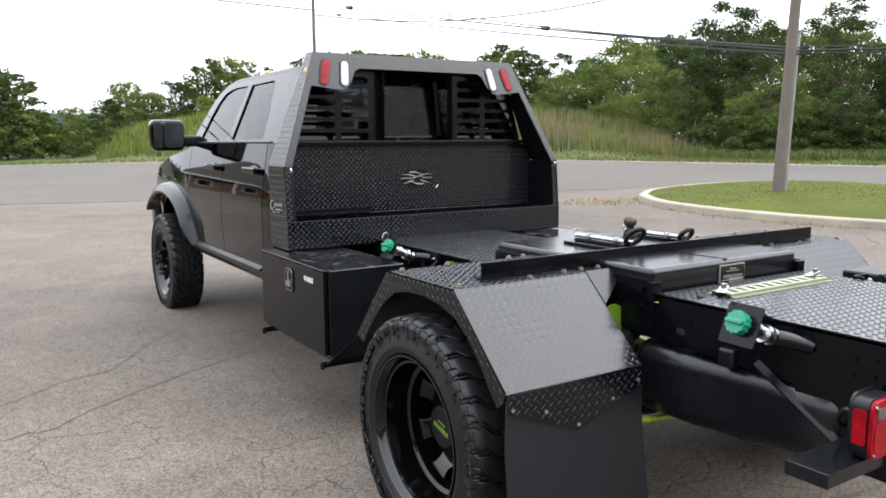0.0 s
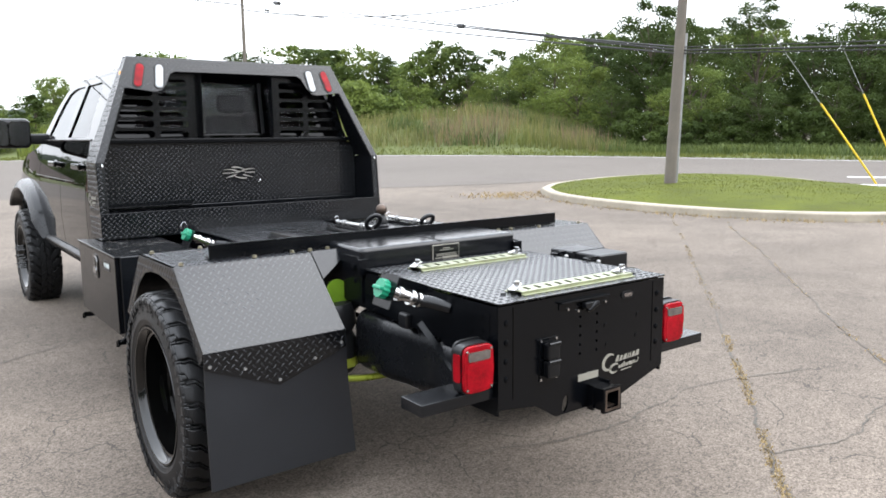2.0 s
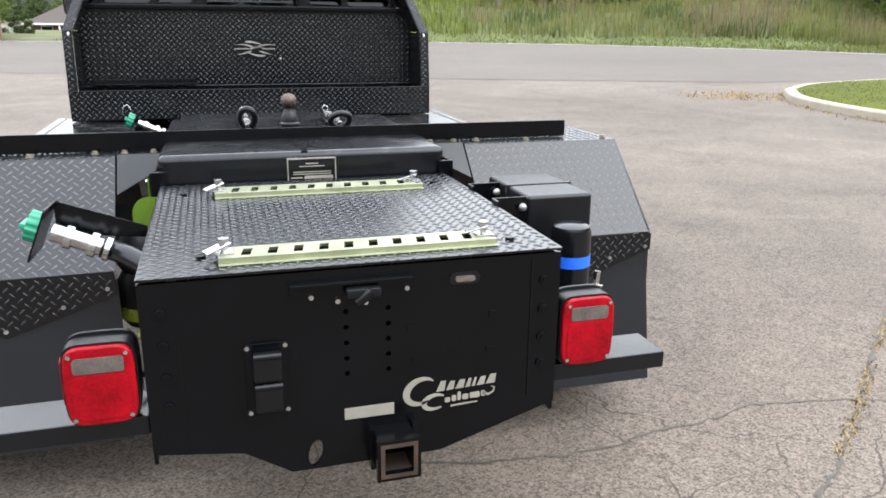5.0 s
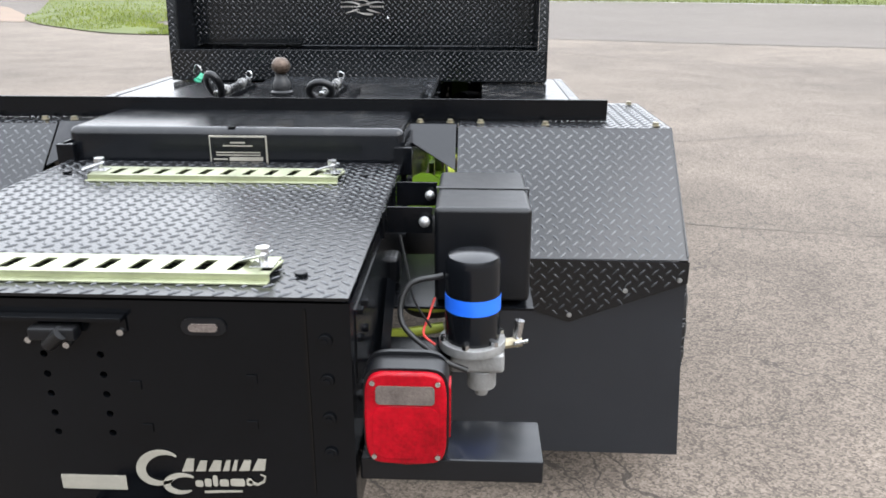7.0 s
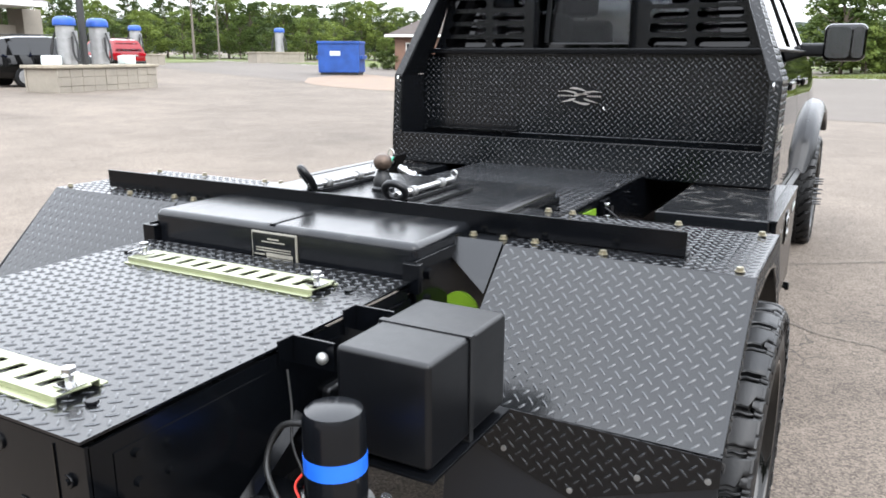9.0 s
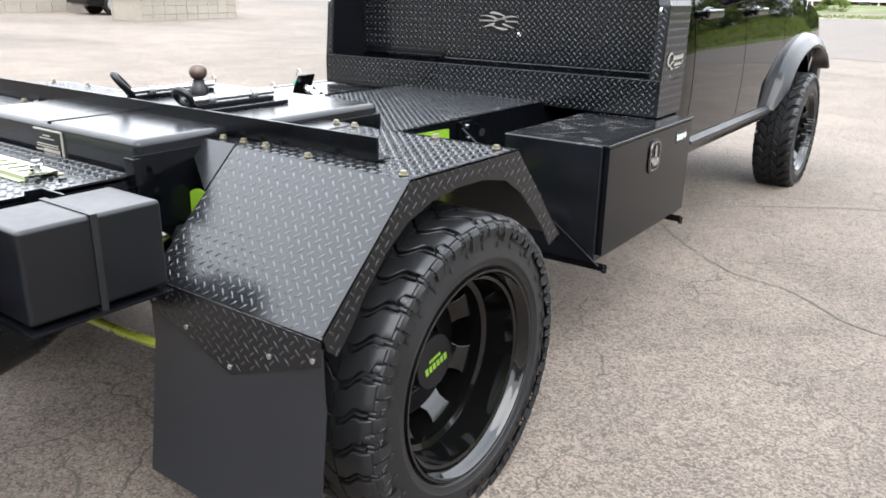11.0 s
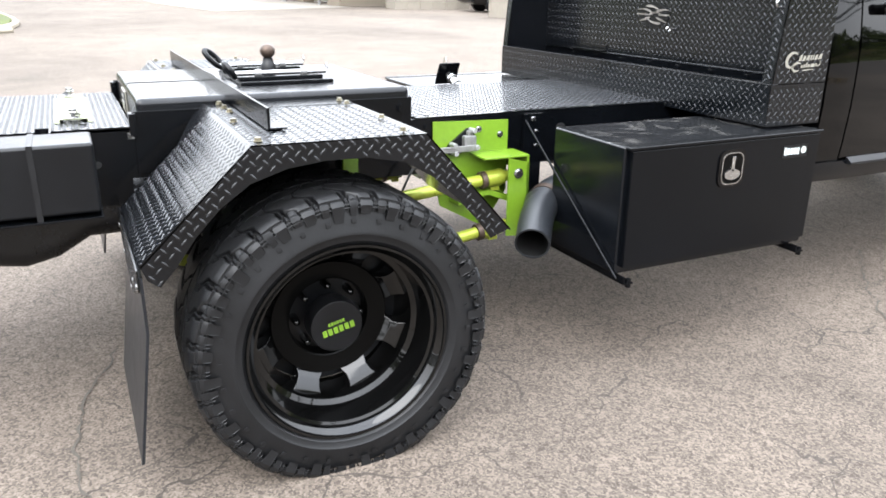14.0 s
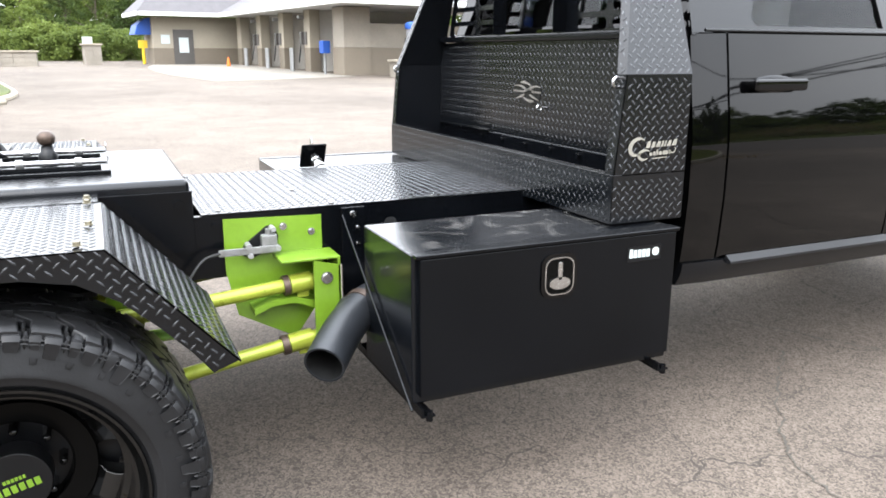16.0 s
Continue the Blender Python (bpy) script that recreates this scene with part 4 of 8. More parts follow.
# side tool boxes
for s in (-1, 1):
    tb = tagged(new("tool_box"), "black steel underbody tool box with a paddle latch")
    tb.parent = truck
    y0, y1, z0, z1 = 1.055, 2.01, 0.425, 0.893
    bm = B()
    box(bm, (0.68 * s, y0, z0), (1.112 * s, y1, z1), 0.007, 3)
    part("body", bm, "boxes", tb)
    bm = B()
    box(bm, (1.1125 * s, y0 + 0.018, z0 + 0.028), (1.136 * s, y1 - 0.012, z1 - 0.012), 0.004)
    part("door", bm, "powder", tb, "flat black box door")
    bm = B()
    box(bm, (1.09 * s, y0 + 0.004, z1 - 0.010), (1.139 * s, y1, z1 + 0.003), 0.004, 3)
    part("drip_edge", bm, "powder", tb)
    # latch
    yc, zc = 1.54, 0.782
    m = at_x(1.1365 * s, s)
    bm = B()
    plate(bm, rrect(yc * s - 0.065, zc - 0.072, yc * s + 0.065, zc + 0.072, 0.038, 6), [], m, 0.005)
    part("latch_bezel", bm, "gloss", tb)
    bm = B()
    plate(bm, rrect(yc * s - 0.053, zc - 0.061, yc * s + 0.053, zc + 0.061, 0.033, 6), [rrect(yc * s - 0.049, zc - 0.057, yc * s + 0.049, zc + 0.057, 0.03, 6)], at_x(1.1418 * s, s), 0.002)
    part("latch_ring", bm, "chrome", tb, "thin bright ring")
    bm = B()
    plate(bm, rrect(yc * s - 0.048, zc - 0.056, yc * s + 0.048, zc + 0.056, 0.03, 6), [], at_x(1.1418 * s, s), 0.0012)
    part("latch_dish", bm, "rimface", tb)
    bm = B()
    box(bm, (1.143 * s, yc - 0.008, zc - 0.012), (1.147 * s, yc + 0.008, zc + 0.046), 0.003)
    plate(bm, [(yc * s + 0.038 * math.cos(a), zc - 0.022 + 0.02 * math.sin(a)) for a in (2 * math.pi * k / 18 for k in range(18))], [], at_x(1.143 * s, s), 0.004)
    part("latch_paddle", bm, "chrome", tb, "bright latch paddle")
    # sticker with plain bars
    yl = 1.80 if s > 0 else 1.195
    bm = B()
    box(bm, (1.1362 * s, yl, 0.795), (1.1375 * s, yl + 0.135, 0.845), 0)
    part("sticker", bm, "plastic", tb)
    for k in range(5):
        bm = B()
        box(bm, (1.1376 * s, yl + 0.008 + 0.017 * k, 0.808), (1.1384 * s, yl + 0.021 + 0.017 * k, 0.834 if k else 0.838), 0)
        part("sticker_bar", bm, "label_white", tb)
    bm = B()
    cyl(bm, V(1.1376 * s, yl + 0.113, 0.823), V(1.1384 * s, yl + 0.113, 0.823), 0.014, 16)
    part("sticker_dot", bm, "label_white", tb)
    # hanger angles under the box and the tie rod
    for y in (y0 + 0.015, y1 - 0.06):
        bm = B()
        box(bm, (0.5 * s, y, z0 - 0.032), (1.15 * s, y + 0.045, z0 - 0.026), 0.001)
        box(bm, (0.5 * s, y, z0 - 0.026), (1.15 * s, y + 0.006, z0 - 0.001), 0.001)
        part("hanger_angle", bm, "powder", tb)
        bm = B()
        cyl(bm, V(1.142 * s, y + 0.028, z0 - 0.045), V(1.142 * s, y + 0.028, z0 - 0.014), 0.011, 10)
        part("bolt", bm, "powder", tb)
    bm = B()
    cyl(bm, V(0.48 * s, y0 - 0.012, 0.888), V(1.14 * s, y0 - 0.012, z0 - 0.005), 0.0045, 8)
    part("tie_rod", bm, "powder", tb)

# head board behind the cab
hb = tagged(new("headache_rack"), "black tread plate headache rack with lights and slotted window guards")
hb.parent = truck
XO = 1.035
step = [(-XO, 0.903), (XO, 0.903), (XO, 1.066), (-XO, 1.066)]
bm = B()
plate(bm, step, [], at_y(1.803), 0.004)
part("step_face", bm, "tread", hb)
treads("tread_relief", step, at_y(1.7989), hb)
bm = B()
box(bm, (-XO + 0.004, 1.838, 0.96), (XO - 0.004, 1.842, 1.0600), 0)
box(bm, (-XO + 0.004, 1.8425, 0.956), (XO - 0.004, 2.076, 0.960), 0)
box(bm, (-XO, 1.80, 0.900), (XO, 2.10, 0.905), 0.001)
part("step_trough", bm, "powder", hb)
bm = B()
box(bm, (-XO, 1.797, 1.0605), (XO, 1.839, 1.0665), 0.0022)
part("step_lip", bm, "satin", hb)
for k in range(9):
    bm = B()
    cyl(bm, V(-0.88 + 0.22 * k, 2.0735, 1.046), V(-0.88 + 0.22 * k, 2.061, 1.046), 0.012, 14, bev=0.003)
    part("bolt", bm, "powder", hb)
for s in (-1, 1):
    m = at_x(XO * s, s)
    lowp = [(1.80 * s, 0.905), (2.10 * s, 0.905), (2.10 * s, 1.062), (1.80 * s, 1.062)]
    upp = [(1.803 * s, 1.066), (2.10 * s, 1.066), (2.10 * s, 1.39), (1.832 * s, 1.39)]
    for poly in (lowp, upp):
        bm = B()
        plate(bm, poly, [], m @ Matrix.Translation((0, 0, -0.004)), 0.004)
        part("side_sheet", bm, "tread", hb)
        treads("tread_relief", poly, m, hb)
    # upper side, leaning in
    m2 = basis((XO * s, 0, 1.39), (0, s, 0), V(-0.28 * s, 0, 0.69))
    ln = math.hypot(0.28, 0.69)
    poly = [(1.832 * s, 0), (2.10 * s, 0), (2.13 * s, ln), (2.03 * s, ln)]
    bm = B()
    plate(bm, poly, [], m2 @ Matrix.Translation((0, 0, -0.004)), 0.004)
    part("side_sheet", bm, "tread", hb)
    treads("tread_relief", poly, m2, hb)
# rear frame: posts below, the leaning top with the light corners above
TOPM = basis((0, 1.832, 1.39), (1, 0, 0), V(0, 0.198, 0.69))
HL = math.hypot(0.198, 0.69)


def up_(x, z):
    return (x, (z - 1.39) / 0.69 * HL)


gap = [(0.985, 1.39), (0.80, 1.862), (0.785, 1.872), (0.60, 1.85), (0.555, 1.86), (0.52, 1.90), (0.485, 1.972), (0.45, 1.99)]
frame_u = [up_(-XO, 1.39), up_(-0.755, 2.08), up_(0.755, 2.08), up_(XO, 1.39)] + [up_(*p) for p in gap] + [up_(-x, z) for x, z in reversed(gap)]
bm = B()
plate(bm, frame_u, [], TOPM @ Matrix.Translation((0, 0, -0.004)), 0.004)
part("rear_frame", bm, "tread", hb)
treads("tread_relief", frame_u, TOPM, hb)
for s in (-1, 1):
    pm = basis((0, 1.803, 1.066), (1, 0, 0), V(0, 0.029, 0.324))
    poly = [(0.985 * s, 0), (XO * s, 0), (XO * s, 0.325), (0.985 * s, 0.325)]
    bm = B()
    plate(bm, poly, [], pm @ Matrix.Translation((0, 0, -0.004)), 0.004)
    part("post", bm, "tread", hb)
    treads("tread_relief", poly, pm, hb)
    # inner side walls, below and above the bend
    bm = B()
    plate(bm, [(-2.0765 * s, 0.962), (-1.8445 * s, 0.962), (-1.8445 * s, 1.05), (-1.808 * s, 1.068), (-1.838 * s, 1.388), (-2.076 * s, 1.388)], [], at_x(0.984 * s, -s), 0.004)
    part("inner_side", bm, "satin", hb)
    bm = B()
    plate(bm, [(-2.09 * s, 0.003), (-1.842 * s, 0.003), (-1.968 * s, 0.505), (-2.096 * s, 0.505)], [], basis((0.984 * s, 0, 1.39), (0, -s, 0), V(-0.185 * s, 0, 0.472)), 0.004)
    part("inner_side", bm, "satin", hb)
bm = B()
box(bm, (-0.755, 2.03, 2.076), (0.755, 2.13, 2.08), 0.001)
part("top_sheet", bm, "tread", hb)
treads("tread_relief", [(-0.75, 2.035), (0.75, 2.035), (0.75, 2.125), (-0.75, 2.125)], Matrix.Translation((0, 0, 2.0801)), hb)
inner = [(-0.985, 0.962), (0.985, 0.962), (0.985, 1.506), (-0.985, 1.506)]
bm = B()
plate(bm, inner, [], at_y(2.082), 0.004)
part("lower_panel", bm, "tread", hb)
treads("tread_relief", [(-0.979, 1.076), (0.979, 1.076), (0.979, 1.506), (-0.979, 1.506)], at_y(2.0779), hb)
bm = B()
box(bm, (-0.978, 2.0715, 1.066), (0.978, 2.0775, 1.073), 0.0015)
part("panel_flange", bm, "bars", hb, "pale lower edge of the panel")
bm = B()
box(bm, (-0.978, 2.0735, 0.963), (0.978, 2.0775, 1.0655), 0)
part("trough_back", bm, "powder", hb)
bm = B()
box(bm, (-0.97, 2.045, 1.508), (0.97, 2.095, 1.538), 0.006)
part("shelf_bar", bm, "powder", hb)
bm = B()
box(bm, (-0.95, 2.05, 1.075), (-0.36, 2.077, 1.082), 0.001)
box(bm, (-0.95, 2.071, 1.082), (-0.36, 2.0775, 1.11), 0.001)
part("inner_ledge", bm, "tread", hb)
# slotted window guards
for s in (-1, 1):
    outl = [(0.265, 1.538), (0.90, 1.538), (0.765, 2.0), (0.265, 2.0)]
    hs = []
    for r in range(6):
        z = 1.568 + 0.0705 * r
        edge = 0.885 - (z - 1.538) * 0.292
        for x0, x1 in ((0.345, 0.545), (0.58, edge - 0.03)):
            if x1 - x0 > 0.06:
                hs.append([(x * s, zz) for x, zz in slot((x0 + x1) / 2, z, x1 - x0, 0.048)])
    bm = B()
    plate(bm, [(x * s, z) for x, z in outl], hs, at_y(2.10), 0.004)
    part("window_guard", bm, "tread", hb, "black guard with rounded slots")
    bm = B()
    box(bm, (0.262 * s, 2.03, 1.54), (0.267 * s, 2.10, 2.0), 0.001)
    part("guard_edge", bm, "powder", hb)
    # lights
    for x, z, tilt, mt, lab in ((0.692, 1.955, 14, "red", "red oval light"), (0.560, 1.952, 8, "clear", "clear oval light")):
        m = TOPM @ Matrix.Translation((x * s, (z - 1.39) / 0.69 * HL, 0)) @ Matrix.Rotation(radians(tilt * s), 4, "Z")
        bm = B()
        plate(bm, [(px * 1.0, py) for px, py in [(b, a) for a, b in slot(0, 0, 0.178, 0.066)]], [], m, 0.006)
        part("light_grommet", bm, "plastic", hb)
        bm = B()
        o = [(b, a) for a, b in slot(0, 0, 0.162, 0.050, 8)]
        plate(bm, o, [], m @ Matrix.Translation((0, 0, 0.0062)), 0.004)
        fs = [e for e in bm.edges if all((m.inverted() @ v.co).z > 0.0095 for v in e.verts) and len(e.link_faces) == 2 and abs(e.link_faces[0].normal.dot(e.link_faces[1].normal)) < 0.5]
        bmesh.ops.bevel(bm, geom=fs, offset=0.003, segments=2, affect="EDGES", profile=0.5)
        part("marker_light", bm, mt, hb, lab)
    m = Matrix.Translation((0.79 * s, 2.06, 1.985))
    bm = B()
    ball(bm, V(0.79 * s + 0.006 * s, 2.03, 1.965), 0.018, 12, (0.6, 1, 1))
    part("side_marker", bm, "amber", hb, "small amber side marker")
    # eye bolts
    bm = B()
    tube(bm, [V(1.0 * s, 1.84 - 0.018 + 0.016 * math.cos(a), 1.365 + 0.016 * math.sin(a)) for a in (2 * math.pi * k / 16 for k in range(16))], 0.005, 8, closed=True)
    cyl(bm, V(1.0 * s, 1.838, 1.365), V(1.0 * s, 1.88, 1.365), 0.006, 8)
    part("eye_bolt", bm, "chrome", hb)
bm = B()
tube(bm, [V(0.146, 2.066 + 0.012 * math.cos(a) - 0.014, 1.222 + 0.012 * math.sin(a)) for a in (2 * math.pi * k / 14 for k in range(14))], 0.004, 8, closed=True)
cyl(bm, V(0.146, 2.06, 1.222), V(0.146, 2.08, 1.222), 0.006, 10)
part("eye_bolt", bm, "chrome", hb)


def emblem(m, parent, k=1.0):
    """A maker's emblem as plain pointed strokes sweeping outwards, with a row of bars across."""
    arcs = ((0, 0.104, 0.004, 0.018, 0.030, 0.006), (0, -0.104, 0.004, 0.018, 0.030, 0.006), (0.02, 0.088, -0.012, -0.030, -0.022, 0.006), (-0.02, -0.088, -0.012, -0.030, -0.022, 0.006),
            (-0.05, 0.05, 0.034, 0.012, 0.040, 0.007), (0.05, -0.05, -0.034, -0.012, -0.040, 0.007), (-0.03, 0.045, -0.002, 0.006, 0.014, 0.007))
    for x0, x1, y0, y1, ym, w in arcs:
        bm = B()
        n = 12
        upper, lower = [], []
        for q in range(n + 1):
            t = q / n
            x, y = x0 + (x1 - x0) * t, (1 - t) ** 2 * y0 + 2 * t * (1 - t) * ym + t * t * y1
            ww = w * (1 - 0.9 * t) * min(1, 0.3 + 3 * t)
            upper.append((x * k, (y + ww) * k))
            lower.append((x * k, (y - ww) * k))
        plate(bm, upper + lower[::-1], [], m @ Matrix.Translation((0, 0, 0.002)), 0.0014)
        part("emblem_stroke", bm, "etched", parent)
    for x0, x1 in ((-0.105, -0.03), (0.035, 0.105)):
        nb = 6
        w = (x1 - x0) / nb
        for q in range(nb):
            bm = B()
            box(bm, ((x0 + q * w) * k, -0.0035 * k, 0.002), ((x0 + (q + 0.7) * w) * k, 0.0035 * k, 0.0035), 0, m=m)
            part("emblem_bar", bm, "etched", parent)


bm = B()
plate(bm, [(0.115 * math.cos(2 * math.pi * k / 36), 1.285 + 0.062 * math.sin(2 * math.pi * k / 36)) for k in range(36)], [], at_y(2.0765), 0.0022)
part("emblem_plate", bm, "satin", hb, "smooth black oval plate")
emblem(at_y(2.0755) @ Matrix.Translation((0.0, 1.285, 0)), hb, 1.18)


def decal(m, parent, k=1.0):
    """A maker's decal as plain shapes: two thick hooks, a rising row of upright bars, a row of low rounded bars and a tail stroke."""
    def stroke(path, widths, name):
        bm = B()
        upper, lower = [], []
        for q, p in enumerate(path):
            a, b = path[max(0, q - 1)], path[min(len(path) - 1, q + 1)]
            d = Vector((b[0] - a[0], b[1] - a[1])).normalized()
            upper.append(((p[0] - d.y * widths[q] / 2) * k, (p[1] + d.x * widths[q] / 2) * k))
            lower.append(((p[0] + d.y * widths[q] / 2) * k, (p[1] - d.x * widths[q] / 2) * k))
        plate(bm, upper + lower[::-1], [], m @ Matrix.Translation((0, 0, 0.0016)), 0.0012)
        part(name, bm, "silver", parent)

    for cx, cy, rx, ry, w in ((-0.080, 0.012, 0.034, 0.030, 0.013), (-0.048, -0.018, 0.026, 0.017, 0.009)):
        arc = [radians(48 + 262 * q / 18) for q in range(19)]
        stroke([(cx + rx * math.cos(a) + 0.2 * ry * math.sin(a), cy + ry * math.sin(a)) for a in arc], [0.003 + w * math.sin(math.pi * q / 18) for q in range(19)], "decal_hook")
    for x, w, h in ((-0.046, 0.019, 0.025), (-0.023, 0.017, 0.021), (-0.002, 0.020, 0.021), (0.022, 0.011, 0.021), (0.037, 0.008, 0.021), (0.049, 0.018, 0.021), (0.071, 0.021, 0.023)):
        bm = B()
        y = 0.006 + 0.04 * (x + 0.05)
        plate(bm, [(px * k, py * k) for px, py in ((x, y), (x + w, y + 0.001), (x + w + 0.004, y + h), (x + w * 0.35 + 0.004, y + h))], [], m @ Matrix.Translation((0, 0, 0.0016)), 0.0012)
        part("decal_bar", bm, "silver", parent)
    for x, w, h in ((-0.026, 0.013, 0.012), (-0.010, 0.011, 0.015), (0.004, 0.008, 0.021), (0.015, 0.015, 0.013), (0.033, 0.024, 0.014), (0.060, 0.010, 0.014)):
        bm = B()
        y = -0.024 + 0.05 * (x + 0.05)
        plate(bm, rrect(x * k, y * k, (x + w) * k, (y + h) * k, 0.0035 * k, 3), [], m @ Matrix.Translation((0, 0, 0.0016)), 0.0012)
        part("decal_bar", bm, "silver", parent)
    stroke([(0.064, -0.010), (0.078, -0.016), (0.089, -0.010), (0.092, 0.0), (0.084, 0.004)], [0.006, 0.005, 0.004, 0.003, 0.002], "decal_tail")
    stroke([(-0.012, -0.033), (0.02, -0.031), (0.052, -0.030)], [0.004, 0.004, 0.003], "decal_line")


for s in (-1, 1):
    decal(at_x((XO + 0.0024) * s, s) @ Matrix.Translation((1.965 * s, 1.145, 0)), hb, 0.92)

# rear cover and tail box
tail = tagged(new("tail_box"), "black steel tail box with tread plate lid")
tail.parent = truck
lid = [(-0.452, -1.392), (0.452, -1.392), (0.452, -0.475), (-0.452, -0.475)]
bm = B()
plate(bm, lid, [], Matrix.Translation((0, 0, 0.955)), 0.005)
part("lid", bm, "tread", tail, "glossy tread plate lid")
treads("tread_relief", lid, Matrix.Translation((0, 0, 0.9602)), tail)
for x, y in ((-0.33, -1.27), (0.36, -1.30), (0.37, -0.62), (-0.38, -0.62)):
    bm = B()
    cyl(bm, V(x, y, 0.960), V(x, y, 0.967), 0.011, 14, bev=0.002)
    part("bolt", bm, "powder", tail)
for s in (-1, 1):
    sd = [(-1.38 * s, 0.945), (-0.49 * s, 0.945), (-0.49 * s, 0.70 if s > 0 else 0.785), (-1.05 * s, 0.68 if s > 0 else 0.765), ((-1.22 if s > 0 else -1.13) * s, 0.55), (-1.38 * s, 0.55)]
    bm = B()
    plate(bm, sd, [[(-0.93 * s, 0.83), (-0.87 * s, 0.86), (-0.87 * s, 0.90), (-0.93 * s, 0.89)]] if s > 0 else [], at_x(0.444 * s, s), 0.008)
    part("side_plate", bm, "powder", tail)
    for y, z in ((-1.30, 0.90), (-1.30, 0.85), (-1.24, 0.89), (-1.24, 0.84), (-1.30, 0.74), (-1.24, 0.73)):
        bm = B()
        bolt(bm, V(0.452 * s, y, z), (s, 0, 0), 0.008, 0.006)
        part("bolt", bm, "powder", tail)
RP = -1.386
rear = [(-0.452, 0.948), (-0.452, 0.575), (-0.27, 0.55), (-0.17, 0.487), (0.17, 0.487), (0.452, 0.575), (0.452, 0.948)]
hs = []
for c in (-0.043, 0.049):
    for r in range(5):
        hs.append(ring2(c, 0.853 - 0.036 * r, 0.0062, 10))
hs.append([(x * 0.9 - 0.118, z + 0.526) for x, z in [(math.cos(a) * 0.017 + 0.006 * math.sin(a), math.sin(a) * 0.032) for a in (2 * math.pi * k / 14 for k in range(14))]])
bm = B()
plate(bm, rear, hs, at_y(RP + 0.008), 0.008)
part("rear_plate", bm, "powder", tail, "flat black rear plate with bolt holes")
bm = B()
box(bm, (-0.44, RP + 0.02, 0.56), (0.44, RP + 0.03, 0.94), 0)
part("backing", bm, "plastic", tail)
for s in (-1, 1):
    for z in (0.885, 0.815, 0.745, 0.68):
        bm = B()
        cyl(bm, V(0.412 * s, RP, z), V(0.412 * s, RP - 0.006, z), 0.0115, 16, bev=0.002)
        cyl(bm, V(0.412 * s, RP - 0.006, z), V(0.412 * s, RP - 0.009, z), 0.006, 6)
        part("bolt", bm, "powder", tail)
    bm = B()
    box(bm, (0.382 * s - 0.0015, RP - 0.0025, 0.60), (0.382 * s + 0.0015, RP - 0.0002, 0.938), 0)
    part("plate_seam", bm, "gloss", tail)
for x, z in ((0.10, 0.80), (0.29, 0.815), (0.11, 0.72), (0.285, 0.73)):
    bm = B()
    box(bm, (x - 0.009, RP - 0.0025, z - 0.008), (x + 0.009, RP - 0.0003, z + 0.008), 0.001)
    part("rivet_plate", bm, "powder", tail)
# grab handle under the lid
bm = B()
box(bm, (-0.16, RP - 0.02, 0.918), (0.10, RP - 0.0003, 0.926), 0.002)
box(bm, (-0.16, RP - 0.004, 0.895), (0.10, RP - 0.0003, 0.918), 0.001)
part("lid_handle", bm, "powder", tail)
bm = B()
box(bm, (-0.045, RP - 0.032, 0.89), (0.03, RP - 0.006, 0.912), 0.005)
cyl(bm, V(-0.02, RP - 0.02, 0.88), V(0.01, RP - 0.03, 0.905), 0.012, 12)
part("lid_latch", bm, "plastic", tail)
for x, z in ((-0.115, 0.893), (0.09, 0.896), (-0.06, 0.88), (0.0, 0.872)):
    bm = B()
    cyl(bm, V(x, RP - 0.0005, z), V(x, RP - 0.008, z), 0.0055, 10)
    part("screw", bm, "chrome", tail)
bm = B()
plate(bm, [(x, z) for x, z in slot(0.222, 0.906, 0.072, 0.028)], [], at_y(RP), 0.004)
part("plate_lamp", bm, "plastic", tail, "small grey licence lamp")
bm = B()
plate(bm, [(x, z) for x, z in slot(0.222, 0.906, 0.046, 0.013)], [], at_y(RP - 0.0042), 0.004)
part("lamp_lens", bm, "greylens", tail)
# trailer socket
sk = (-0.212, 0.72)
bm = B()
box(bm, (sk[0] - 0.045, RP - 0.004, sk[1] - 0.082), (sk[0] + 0.045, RP - 0.0003, sk[1] + 0.082), 0.002)
part("socket_plate", bm, "powder", tail)
for dz in (-0.033, 0.035):
    bm = B()
    box(bm, (sk[0] - 0.030, RP - 0.038, sk[1] + dz - 0.031), (sk[0] + 0.030, RP - 0.0045, sk[1] + dz + 0.031), 0.008, 3)
    cyl(bm, V(sk[0] - 0.028, RP - 0.036, sk[1] + dz + 0.03), V(sk[0] + 0.028, RP - 0.036, sk[1] + dz + 0.03), 0.007, 12)
    part("trailer_socket", bm, "plastic", tail, "black capped trailer socket")
for dx in (-1, 1):
    for dz in (-1, 1):
        bm = B()
        cyl(bm, V(sk[0] + 0.039 * dx, RP - 0.004, sk[1] + 0.074 * dz), V(sk[0] + 0.039 * dx, RP - 0.007, sk[1] + 0.074 * dz), 0.005, 10)
        part("screw", bm, "chrome", tail)
